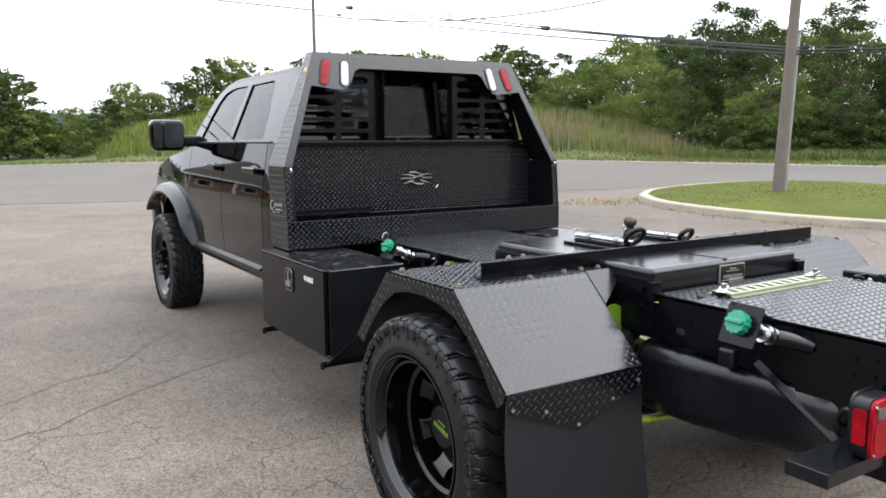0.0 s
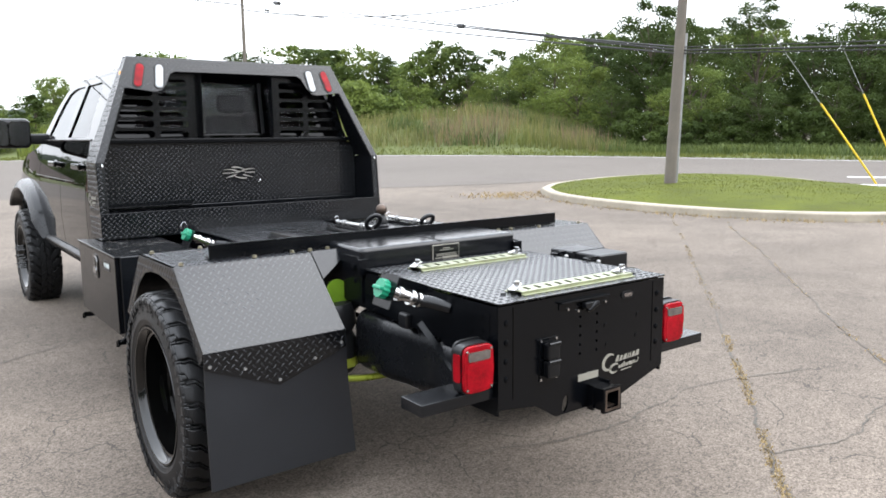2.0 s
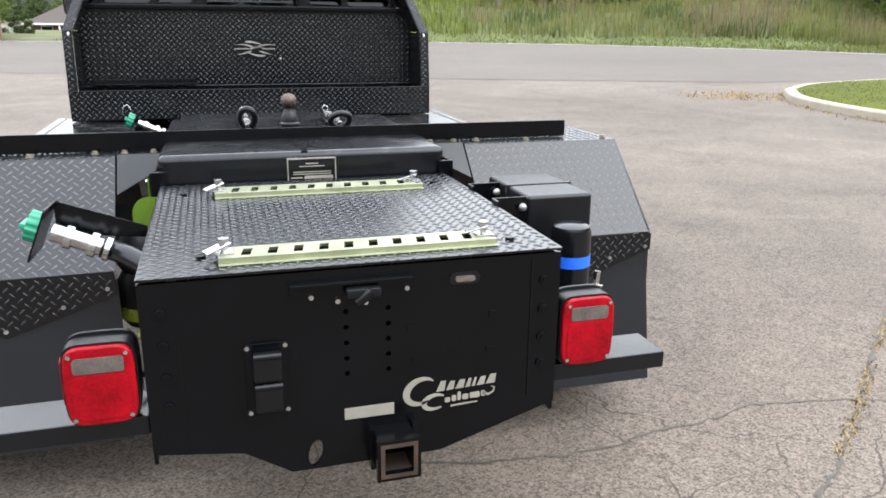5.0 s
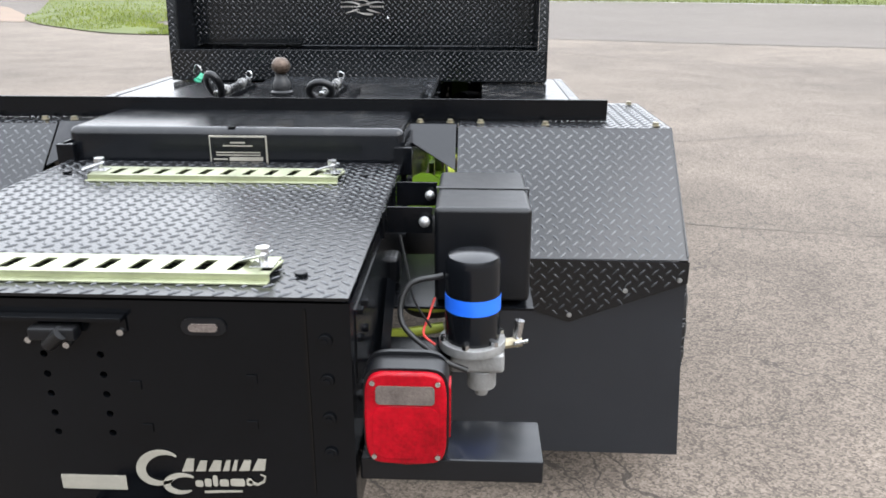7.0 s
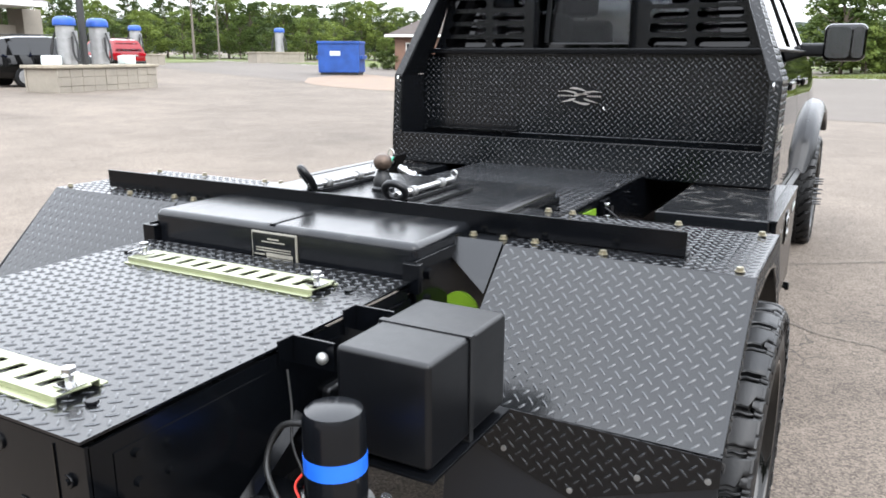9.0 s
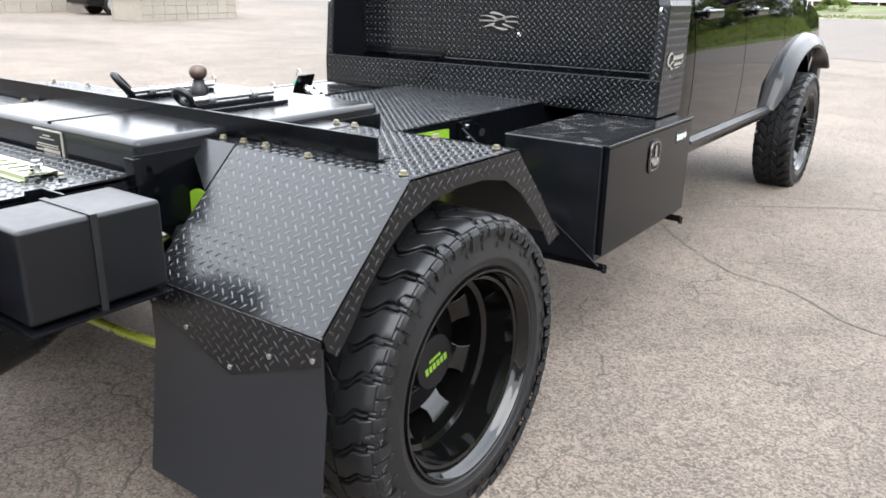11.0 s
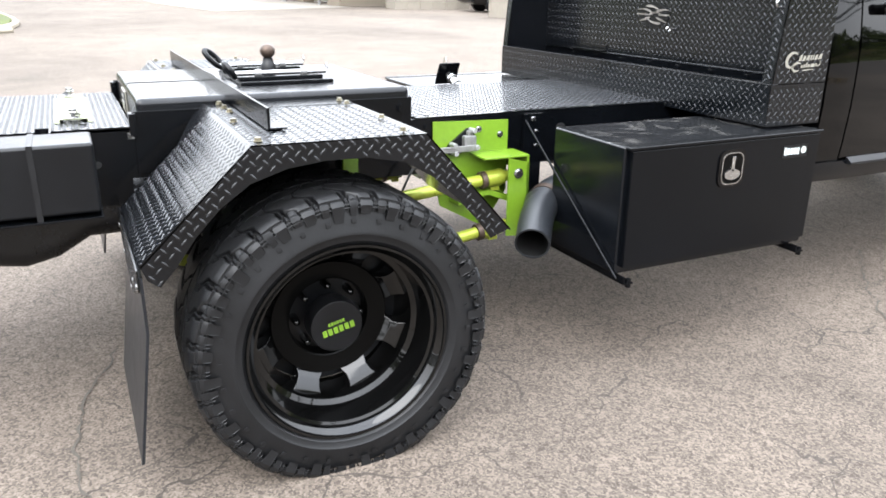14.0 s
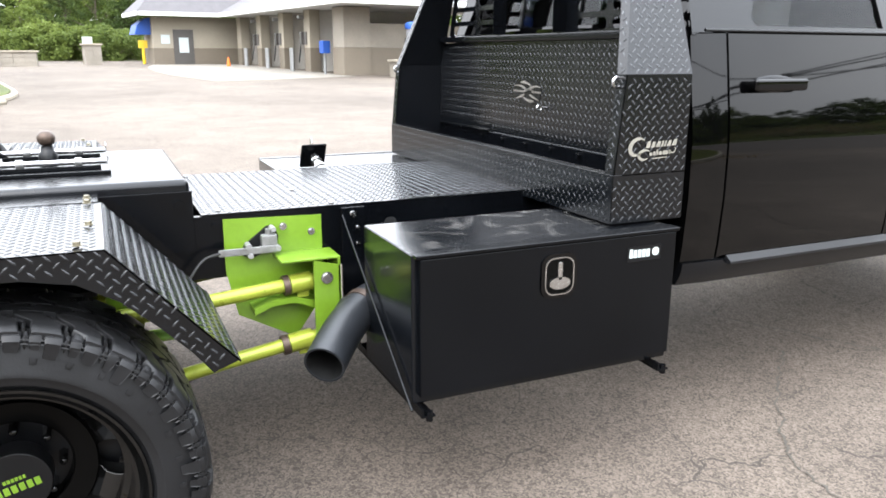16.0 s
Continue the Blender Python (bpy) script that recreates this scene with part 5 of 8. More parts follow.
# receiver hitch
bm = B()
ro, ri = 0.042, 0.032
sq = [(-ro, -ro), (ro, -ro), (ro, ro), (-ro, ro)]
sqi = [(-ri, -ri), (ri, -ri), (ri, ri), (-ri, ri)]
plate(bm, [(x + 0.052, z + 0.53) for x, z in sq], [[(x + 0.052, z + 0.53) for x, z in sqi]], at_y(RP - 0.0005), 0.085)
part("receiver", bm, "powder", tail, "square receiver tube with a worn mouth")
bm = B()
plate(bm, [(x * 0.98 + 0.052, z * 0.98 + 0.53) for x, z in sq], [[(x + 0.052, z + 0.53) for x, z in sqi]], at_y(RP - 0.0857), 0.0012)
part("receiver_mouth", bm, "rust", tail, "worn brown rim of the receiver")
bm = B()
plate(bm, [(x * 1.16 + 0.052, z * 1.16 + 0.53) for x, z in sq], [[(x * 1.01 + 0.052, z * 1.01 + 0.53) for x, z in sq]], at_y(RP - 0.07), 0.0155)
part("receiver_collar", bm, "powder", tail)
bm = B()
box(bm, (0.021, RP - 0.07, 0.4985), (0.083, RP - 0.005, 0.5005), 0)
part("receiver_floor", bm, "rust", tail)
for xg in (0.0, 0.096):
    bm = B()
    box(bm, (xg, RP - 0.03, 0.48), (xg + 0.012, RP - 0.0005, 0.58), 0.001)
    part("receiver_gusset", bm, "powder", tail)
bm = B()
box(bm, (-0.052, RP - 0.0025, 0.598), (0.06, RP - 0.0003, 0.626), 0.0008)
part("white_tag", bm, "silver", tail, "worn white sticker")
decal(at_y(RP - 0.0002) @ Matrix.Translation((0.205, 0.632, 0)), tail, 1.02)
# E-track strips
for y0, y1 in ((-1.348, -1.235), (-0.705, -0.585)):
    et = tagged(new("cargo_track"), "yellow zinc slotted cargo track bolted to the lid")
    et.parent = truck
    hs = []
    for k in range(11):
        x = -0.25 + k * 0.0545
        hs.append([(x - 0.010, y0 + 0.030), (x + 0.010, y0 + 0.030), (x + 0.018, y1 - 0.036), (x - 0.002, y1 - 0.036)])
    m = Matrix.Translation((0.011, 0, 0.972))
    bm = B()
    plate(bm, [(-0.305, y0 + 0.018), (0.305, y0 + 0.018), (0.305, y1 - 0.018), (-0.305, y1 - 0.018)], hs, m, 0.0025)
    part("web", bm, "zinc", et)
    for a, b in ((y0, y0 + 0.018), (y1 - 0.018, y1)):
        bm = B()
        box(bm, (-0.294, a, 0.9605), (0.316, b, 0.9640), 0.001)
        box(bm, (-0.294, (b - 0.003 if a == y0 else a), 0.9640), (0.316, (b if a == y0 else a + 0.003), 0.9744), 0.0005)
        part("flange", bm, "zinc", et)
    for x in (-0.281, 0.297):
        bm = B()
        box(bm, (x - 0.02, (y0 + y1) / 2 - 0.018, 0.9746), (x + 0.02, (y0 + y1) / 2 + 0.018, 0.978), 0.001)
        cyl(bm, V(x, (y0 + y1) / 2, 0.978), V(x, (y0 + y1) / 2, 1.002), 0.0075, 12)
        cyl(bm, V(x, (y0 + y1) / 2, 0.994), V(x, (y0 + y1) / 2, 1.006), 0.0125, 6)
        box(bm, (-0.012, -0.014, -0.002), (0.044, 0.014, 0.002), 0.0008, 1, m=Matrix.Translation((x, (y0 + y1) / 2, 0.993)) @ Matrix.Rotation(radians(200 if x < 0 else 160), 4, "Z") @ Matrix.Rotation(radians(18), 4, "Y"))
        part("track_bolt", bm, "chrome", et)
# bumper bars and tail lamps
for s in (-1, 1):
    bm = B()
    box(bm, (0.455 * s, -1.362, 0.612), (0.765 * s, -1.235, 0.655), 0.004)
    part("bumper_bar", bm, "satin", truck, "flat black bumper bar")
    lampo = tagged(new("tail_lamp"), "square red tail lamp with a clear reversing window")
    lampo.parent = truck
    x0, x1, z0, z1 = 0.470, 0.601, 0.660, 0.826
    bm = B()
    plate(bm, [(x * s, z) for x, z in squircle(x0 - 0.005, z0 - 0.005, x1 + 0.005, z1 + 0.005)], [], at_y(-1.325), 0.045)
    plate(bm, [(x * s, z) for x, z in squircle(x0 - 0.007, z0 + 0.02, x1 + 0.004, z1 + 0.012, 4.5)], [], at_y(-1.316), 0.0088)
    part("housing", bm, "plastic", lampo)
    bm = B()
    plate(bm, [(x * s, z) for x, z in squircle(x0 - 0.001, z0 - 0.001, x1 + 0.001, z1 + 0.001)], [], at_y(-1.371), 0.012)
    es = [e for e in bm.edges if all(v.co.y < -1.38 for v in e.verts) and len(e.link_faces) == 2 and e.link_faces[0].normal.dot(e.link_faces[1].normal) < 0.5]
    bmesh.ops.bevel(bm, geom=es, offset=0.005, segments=3, affect="EDGES", profile=0.5)
    part("lens_rim", bm, "red", lampo)
    bm = B()
    plate(bm, [(x * s, z) for x, z in squircle(x0 + 0.011, z0 + 0.011, x1 - 0.011, z1 - 0.056)], [], at_y(-1.3832), 0.002)
    es = [e for e in bm.edges if all(v.co.y < -1.3848 for v in e.verts) and len(e.link_faces) == 2 and e.link_faces[0].normal.dot(e.link_faces[1].normal) < 0.5]
    bmesh.ops.bevel(bm, geom=es, offset=0.0015, segments=2, affect="EDGES", profile=0.5)
    cz = (z0 + z1) / 2 - 0.022
    for r in (0.007, 0.015, 0.023, 0.031, 0.039):  # ribs moulded round the bulb
        lathe(bm, [(r - 0.0016, 1.3850), (r, 1.3855), (r + 0.0016, 1.3850)], 28, basis(((x0 + x1) / 2 * s, 0, cz), (0, -1, 0), (0, 0, 1)))
    part("red_lens", bm, "red", lampo)
    bm = B()
    plate(bm, [(x * s, z) for x, z in rrect(x0 + 0.018, z1 - 0.052, x1 - 0.018, z1 - 0.020, 0.006, 3)], [], at_y(-1.3832), 0.004)
    part("clear_window", bm, "greylens", lampo)
    for dx in (x0 + 0.013, x1 - 0.013):
        for dz in (z0 + 0.015, z1 - 0.015):
            bm = B()
            cyl(bm, V(dx * s, -1.382, dz), V(dx * s, -1.3865, dz), 0.0045, 10)
            part("screw", bm, "chrome", lampo)
    bm = B()
    plate(bm, [(y * s, z) for y, z in rrect(-1.368, 0.70, -1.33, 0.80, 0.008, 3)], [], at_x((x1 + 0.0042) * s, s), 0.003)
    part("side_reflector", bm, "red", lampo)
# wire to the left lamp
bm = B()
tube(bm, bend([V(-0.456, -1.22, 0.68), V(-0.52, -1.24, 0.72), V(-0.555, -1.28, 0.77), V(-0.54, -1.31, 0.75)]), 0.007, 8)
part("lamp_cable", bm, "hose", truck)
# plastic fuel tank under the tail
tank = B()
box(tank, (-0.468, -1.24, 0.485), (0.43, -0.36, 0.772), 0.075, 6)
bmesh.ops.subdivide_edges(tank, edges=[e for e in tank.edges if e.calc_length() > 0.3], cuts=6, use_grid_fill=True)
for v in tank.verts:
    if v.co.z < 0.66:
        t = 0.35 * min(1, max(0, (-v.co.y - 0.86) / 0.26))
        v.co.z += 0.12 * t
        if v.co.x > 0:
            v.co.z += 0.09 * min(1, max(0, (v.co.y + 0.78) / 0.12))
    if abs(v.co.x) > 0.3 and -0.98 < v.co.y < -0.72:
        v.co.x *= 0.95
part("fuel_tank", tank, "tank", truck, "moulded black plastic fuel tank")
for s in (-1, 1):
    bm = B()
    box(bm, (0.43 * s, -0.84, 0.76), (0.475 * s, -0.775, 0.825), 0.012, 3)
    part("tank_bracket", bm, "plastic", truck)
    bm = B()
    cyl(bm, V(0.458 * s, -0.92, 0.80), V(0.462 * s, -1.25, 0.60), 0.017, 4)
    part("diagonal_strut", bm, "powder", truck, "diagonal black strut")


def filler(base, tip, cap_dir, name):
    """A filler neck: hose, bright collar, bracket plate and green screw cap on a wire loop."""
    g = tagged(new("fuel_filler"), name)
    g.parent = truck
    b, t, d = Vector(base), Vector(tip), Vector(cap_dir).normalized()
    midp = t - d * 0.16
    bm = B()
    tube(bm, bend([b, b.lerp(midp, 0.6) + V(0, 0, 0.004), midp, t - d * 0.13]), 0.0245, 14)
    part("hose", bm, "satin", g, "glossy black rubber hose")
    bm = B()
    cyl(bm, t - d * 0.165, t - d * 0.02, 0.021, 18)
    cyl(bm, t - d * 0.150, t - d * 0.138, 0.029, 18)
    cyl(bm, t - d * 0.12, t - d * 0.105, 0.030, 18)
    cyl(bm, t - d * 0.065, t - d * 0.05, 0.028, 18)
    part("neck", bm, "chrome", g, "bright metal filler neck")
    bm = B()
    m = basis(t, d.cross(V(0, 0, 1)), d.cross(V(0, 0, 1)).cross(d))
    plate(bm, rrect(-0.064, -0.066, 0.064, 0.062, 0.008), [], m @ Matrix.Translation((0, 0, -0.002)), 0.004)
    part("bracket", bm, "powder", g)
    bm = B()
    up = m if (m.to_3x3() @ V(0, 0, 1)).dot(d) > 0 else m @ Matrix.Diagonal((1, 1, -1, 1))
    knurl = [(r * math.cos(a), r * math.sin(a)) for r, a in ((0.037 if k % 4 < 2 else 0.034, 2 * math.pi * k / 48) for k in range(48))]
    plate(bm, knurl, [], up @ Matrix.Translation((0, 0, 0.003)), 0.029)
    part("cap", bm, "cap", g, "green plastic fuel cap")
    bm = B()
    box(bm, (-0.03, -0.007, 0.030), (0.03, 0.007, 0.045), 0.004, m=up)
    part("cap_grip", bm, "cap", g)
    return g


filler((-0.44, 1.16, 0.885), (-0.662, 1.240, 0.957), V(-0.88, -0.05, 0.42), "green capped fuel filler beside the deck")
filler((-0.445, -1.10, 0.895), (-0.675, -1.013, 0.981), V(-0.92, 0.05, 0.38), "green capped fuel filler on the tail box side")
bm = B()
tube(bm, [V(-0.69 + 0.02 * math.cos(a), 1.24, 1.0 + 0.04 * math.sin(a)) for a in (math.pi * k / 10 for k in range(11))], 0.002, 6)
part("cap_wire", bm, "chrome", truck)

bm = B()
plate(bm, [(0, 0.052), (0.20, -0.022), (0.20, -0.05), (0, -0.03)], [], basis((-0.655, -0.965, 0.985), (1, 0, 0), (0, 0, 1)), 0.005)
part("filler_arm", bm, "powder", truck, "flat black arm carrying the filler")

# battery box and air dryer on the right
bb = tagged(new("battery_box"), "black plastic battery box with a strap")
bb.parent = truck
bm = B()
box(bm, (0.560, -0.933, 0.762), (0.764, -0.603, 0.972), 0.011, 3)
part("body", bm, "plastic", bb)
bm = B()
for lo, hi in (((0.5565, -0.778, 0.9722), (0.7675, -0.762, 0.9745)), ((0.765, -0.778, 0.755), (0.7675, -0.762, 0.9722)), ((0.5565, -0.778, 0.755), (0.559, -0.762, 0.9722)), ((0.5565, -0.778, 0.752), (0.7675, -0.762, 0.755))):
    box(bm, lo, hi, 0)
part("strap", bm, "rubber", bb)
for y in (-0.93, -0.72):
    bm = B()
    box(bm, (0.4595, y, 0.915), (0.556, y + 0.006, 0.972), 0.001)
    part("mount_arm", bm, "powder", bb)
    bm = B()
    box(bm, (0.453, y - 0.04, 0.915), (0.459, y + 0.006, 0.972), 0.001)
    part("mount_foot", bm, "powder", bb)
bm = B()
box(bm, (0.453, -0.94, 0.745), (0.775, -0.60, 0.7515), 0.001)
part("mount_shelf", bm, "powder", bb)
for y in (-0.945, -0.735):
    bm = B()
    ball(bm, V(0.54, y, 0.945), 0.012, 12)
    part("bolt", bm, "dull", bb)
dry = tagged(new("air_dryer"), "black canister air dryer with a blue band on a grey valve")
dry.parent = truck
cx, cy = 0.643, -1.05
bm = B()
lathe(bm, [(0.001, 0.735), (0.055, 0.735), (0.056, 0.745), (0.0555, 0.895), (0.05, 0.912), (0.035, 0.918), (0.001, 0.919)], 32, basis((cx, cy, 0), (0, 0, 1), (0, 1, 0)))
part("canister", bm, "satin", dry)
bm = B()
lathe(bm, [(0.0555, 0.802), (0.0562, 0.802), (0.0562, 0.834), (0.0555, 0.834)], 32, basis((cx, cy, 0), (0, 0, 1), (0, 1, 0)), closed=True)
part("blue_band", bm, "blue", dry, "plain blue band")
bm = B()
cyl(bm, V(cx, cy, 0.715), V(cx, cy, 0.735), 0.068, 24, bev=0.003)
part("flange", bm, "alu", dry)
bm = B()
box(bm, (cx - 0.045, cy - 0.04, 0.672), (cx + 0.065, cy + 0.045, 0.715), 0.008, 3)
cyl(bm, V(cx + 0.02, cy - 0.01, 0.63), V(cx + 0.02, cy - 0.01, 0.672), 0.030, 18, bev=0.004)
cyl(bm, V(cx + 0.02, cy - 0.01, 0.612), V(cx + 0.02, cy - 0.01, 0.63), 0.013, 12)
cyl(bm, V(cx - 0.075, cy, 0.69), V(cx - 0.045, cy, 0.69), 0.016, 12)
part("valve_body", bm, "alu", dry, "cast grey valve body")
for k in range(6):
    a = 2 * math.pi * k / 6 + 0.3
    bm = B()
    cyl(bm, V(cx + 0.06 * math.cos(a), cy + 0.06 * math.sin(a), 0.735), V(cx + 0.06 * math.cos(a), cy + 0.06 * math.sin(a), 0.745), 0.008, 6)
    part("bolt", bm, "chrome", dry)
bm = B()
cyl(bm, V(cx + 0.06, cy, 0.72), V(cx + 0.10, cy + 0.01, 0.722), 0.011, 8)
part("brass_fitting", bm, "bolt", dry)
bm = B()
cyl(bm, V(cx + 0.088, cy + 0.01, 0.712), V(cx + 0.096, cy + 0.012, 0.768), 0.010, 10)
cyl(bm, V(cx + 0.085, cy - 0.015, 0.728), V(cx + 0.112, cy + 0.01, 0.722), 0.004, 8)
part("drain_tap", bm, "chrome", dry)
bm = B()
tube(bm, bend([V(cx - 0.06, cy + 0.02, 0.86), V(cx - 0.13, cy + 0.01, 0.84), V(cx - 0.14, cy - 0.02, 0.77), V(cx - 0.06, cy - 0.06, 0.715), V(cx - 0.01, cy - 0.06, 0.69)]), 0.006, 10)
part("air_hose", bm, "hose", dry)
bm = B()
tube(bm, bend([V(cx - 0.15, -0.99, 0.93), V(cx - 0.135, -1.0, 0.86), V(cx - 0.12, -1.02, 0.80), V(cx - 0.085, -1.03, 0.745)]), 0.0026, 6)
part("loom_wire", bm, "hose", dry)
bm = B()
tube(bm, bend([V(cx - 0.08, -0.98, 0.79), V(cx - 0.09, -1.0, 0.76), V(cx - 0.10, -1.04, 0.735), V(cx - 0.075, -1.06, 0.72)]), 0.0025, 6)
part("red_wire", bm, "copper", dry)
bm = B()
box(bm, (0.453, -1.10, 0.70), (0.60, -1.0, 0.708), 0.001)
part("mount", bm, "powder", dry)

# running gear
ax = tagged(new("rear_axle"), "black rear axle with lime green links")
ax.parent = truck
bm = B()
cyl(bm, V(-0.95, 0, 0.424), V(0.95, 0, 0.424), 0.052, 20)
ball(bm, V(0, 0, 0.424), 0.17, 20, (0.8, 1, 1))
part("axle_tube", bm, "plastic", ax)
for s in (-1, 1):
    bm = B()
    cyl(bm, V(0.985 * s, 0, 0.43), V(0.90 * s, 0, 0.43), 0.245, 36)
    part("brake_drum", bm, "plastic", ax)
    # bracket on the frame rail
    bm = B()
    plate(bm, [(0.627 * s, 0.905), (0.968 * s, 0.895), (0.968 * s, 0.60), (0.86 * s, 0.45), (0.66 * s, 0.56), (0.627 * s, 0.72)], [], at_x(0.457 * s, s), 0.008)
    part("frame_bracket", bm, "lime", ax, "lime green suspension bracket")
    bm = B()
    box(bm, (0.466 * s, 0.79, 0.765), (0.60 * s, 0.995, 0.773), 0.002)
    box(bm, (0.466 * s, 0.985, 0.43), (0.60 * s, 0.995, 0.765), 0.002)
    part("bracket_cap", bm, "lime", ax)
    bm = B()
    plate(bm, [(0.90 * s, 0.765), (0.995 * s, 0.74), (0.995 * s, 0.43), (0.90 * s, 0.44)], [], at_x(0.592 * s, s), 0.008)
    part("bracket_cheek", bm, "lime", ax)
    for bp_, br in ((V(0.60 * s, 0.945, 0.70), 0.016), (V(0.465 * s, 0.83, 0.865), 0.010), (V(0.465 * s, 0.93, 0.838), 0.010)):
        bm = B()
        bolt(bm, bp_, (s, 0, 0), br)
        part("bracket_bolt", bm, "chrome", ax)
    for z0, z1, y1 in ((0.68, 0.62, 0.25), (0.47, 0.36, 0.18)):
        bm = B()
        cyl(bm, V(0.535 * s, 0.93, z0), V(0.55 * s, y1, z1), 0.024, 16)
        part("link", bm, "limey", ax, "yellow green suspension link")
        for t in (0.04, 0.86):
            bm = B()
            a = V(0.535 * s, 0.93, z0).lerp(V(0.55 * s, y1, z1), t)
            b = V(0.535 * s, 0.93, z0).lerp(V(0.55 * s, y1, z1), t + 0.11)
            cyl(bm, a, b, 0.034, 16)
            box(bm, (a.x - 0.008, a.y - 0.05, a.z - 0.055), (a.x + 0.008, a.y - 0.01, a.z - 0.01), 0.002)
            part("link_sleeve", bm, "limey", ax)
        bm = B()
        a, b = V(0.535 * s, 0.93, z0).lerp(V(0.55 * s, y1, z1), 0.155), V(0.535 * s, 0.93, z0).lerp(V(0.55 * s, y1, z1), 0.185)
        cyl(bm, a, b, 0.036, 16)
        part("jam_nut", bm, "rust", ax)
    # height sensor: a three-cornered plate, a steel arm and its pivot blocks
    bm = B()
    plate(bm, [(0.685 * s, 0.775), (0.72 * s, 0.765), (0.80 * s, 0.80), (0.81 * s, 0.835), (0.795 * s, 0.875), (0.77 * s, 0.872), (0.69 * s, 0.81)], [], at_x(0.466 * s, s), 0.012)
    part("sensor_plate", bm, "plastic", ax)
    bm = B()
    box(bm, (0.480 * s, 0.745, 0.80), (0.510 * s, 0.80, 0.848), 0.006)
    cyl(bm, V(0.49 * s, 0.775, 0.846), V(0.49 * s, 0.775, 0.866), 0.013, 12)
    part("sensor_block", bm, "dull", ax)
    bm = B()
    box(bm, (0.512 * s, 0.60, 0.787), (0.518 * s, 0.805, 0.812), 0.003)
    part("sensor_arm", bm, "dull", ax, "grey steel sensor arm")
    for py, pz in ((0.785, 0.868), (0.705, 0.782), (0.70, 0.815), (0.80, 0.80)):
        bm = B()
        cyl(bm, V(0.477 * s, py, pz), V(0.522 * s, py, pz), 0.010, 12, bev=0.002)
        part("sensor_bolt", bm, "steel", ax)
    bm = B()
    tube(bm, bend([V(0.515 * s, 0.605, 0.80), V(0.52 * s, 0.55, 0.785), V(0.535 * s, 0.50, 0.73), V(0.54 * s, 0.46, 0.66)]), 0.005, 8)
    part("sensor_rod", bm, "hose", ax)
    bm = B()
    plate(bm, [(0.70 * s, 0.60), (0.76 * s, 0.625), (0.84 * s, 0.63), (0.92 * s, 0.605), (0.985 * s, 0.57), (0.985 * s, 0.555), (0.90 * s, 0.585), (0.84 * s, 0.61), (0.76 * s, 0.605), (0.70 * s, 0.58)], [], at_x(0.466 * s, s), 0.09)
    part("bracket_web", bm, "lime", ax)
    # air spring and rear bracket
    bm = B()
    lathe(bm, [(0.02, 0.47), (0.085, 0.47), (0.107, 0.50), (0.107, 0.545), (0.10, 0.56), (0.105, 0.62), (0.085, 0.655), (0.105, 0.69), (0.10, 0.76), (0.085, 0.79), (0.02, 0.79)], 24, basis((0.52 * s, -0.30, 0), (0, 0, 1), (0, 1, 0)))
    part("air_spring", bm, "rubber", ax)
    bm = B()
    lathe(bm, [(0.100, 0.500), (0.1085, 0.500), (0.1085, 0.542), (0.100, 0.542)], 24, basis((0.52 * s, -0.30, 0), (0, 0, 1), (0, 1, 0)), closed=True)
    part("spring_band", bm, "limey", ax, "yellow green band round the air spring")
    arch_ = [(0.445, 0.74), (0.445, 0.84)] + [(0.50 + 0.055 * math.cos(a), 0.84 + 0.055 * math.sin(a)) for a in (math.pi * (1 - k / 12) for k in range(13))] + [(0.555, 0.74)]
    bm = B()
    plate(bm, [(x * s, z) for x, z in arch_], [], at_y(-0.300), 0.008)
    part("spring_seat", bm, "lime", ax, "round topped lime green bracket")
    bm = B()
    box(bm, (0.46 * s, -0.16, 0.60), (0.58 * s, 0.30, 0.62), 0.003)
    box(bm, (0.48 * s, 0.24, 0.56), (0.50 * s, 0.30, 0.80), 0.003)
    box(bm, (0.50 * s, 0.30, 0.55), (0.60 * s, 0.50, 0.56), 0.003)
    part("axle_bracket", bm, "lime", ax)
bm = B()
tube(bm, bend([V(-0.56, -0.44, 0.47), V(-0.40, -0.463, 0.456), V(0, -0.47, 0.45), V(0.40, -0.463, 0.456), V(0.56, -0.44, 0.47)]), 0.015, 12)
part("sway_bar", bm, "limey", ax, "yellow green bar below the axle")
# exhaust
bm = B()
pp = bend([V(0.55, 1.32, 0.62), V(0.60, 1.12, 0.60), V(0.71, 0.98, 0.56), V(0.875, 0.85, 0.497)], 6)
tube(bm, pp, 0.068, 30)
d = (pp[-1] - pp[-2]).normalized()
cap_face = max(bm.faces, key=lambda f: len(f.verts) * 10 + f.calc_center_median().dot(d))
bmesh.ops.delete(bm, geom=[cap_face], context="FACES_ONLY")
part("exhaust_pipe", bm, "pipe", truck, "wide black exhaust tip")
bm = B()
cyl(bm, pp[-1] - d * 0.30, pp[-1] - d * 0.002, 0.062, 30)
face_ = max((f for f in bm.faces if len(f.verts) > 8), key=lambda f: f.calc_center_median().dot(d))
bmesh.ops.delete(bm, geom=[face_], context="FACES_ONLY")
part("exhaust_bore", bm, "hose", truck, "black inside of the exhaust")
bm = B()
lathe(bm, [(0.061, -0.004), (0.068, -0.004), (0.068, 0.0), (0.061, 0.0)], 30, Matrix.Translation(pp[-1]) @ d.to_track_quat("X", "Z").to_matrix().to_4x4(), closed=True)
part("exhaust_lip", bm, "pipe", truck)
bm = B()
cyl(bm, pp[8], pp[9], 0.071, 26)
part("exhaust_clamp", bm, "rust", truck)

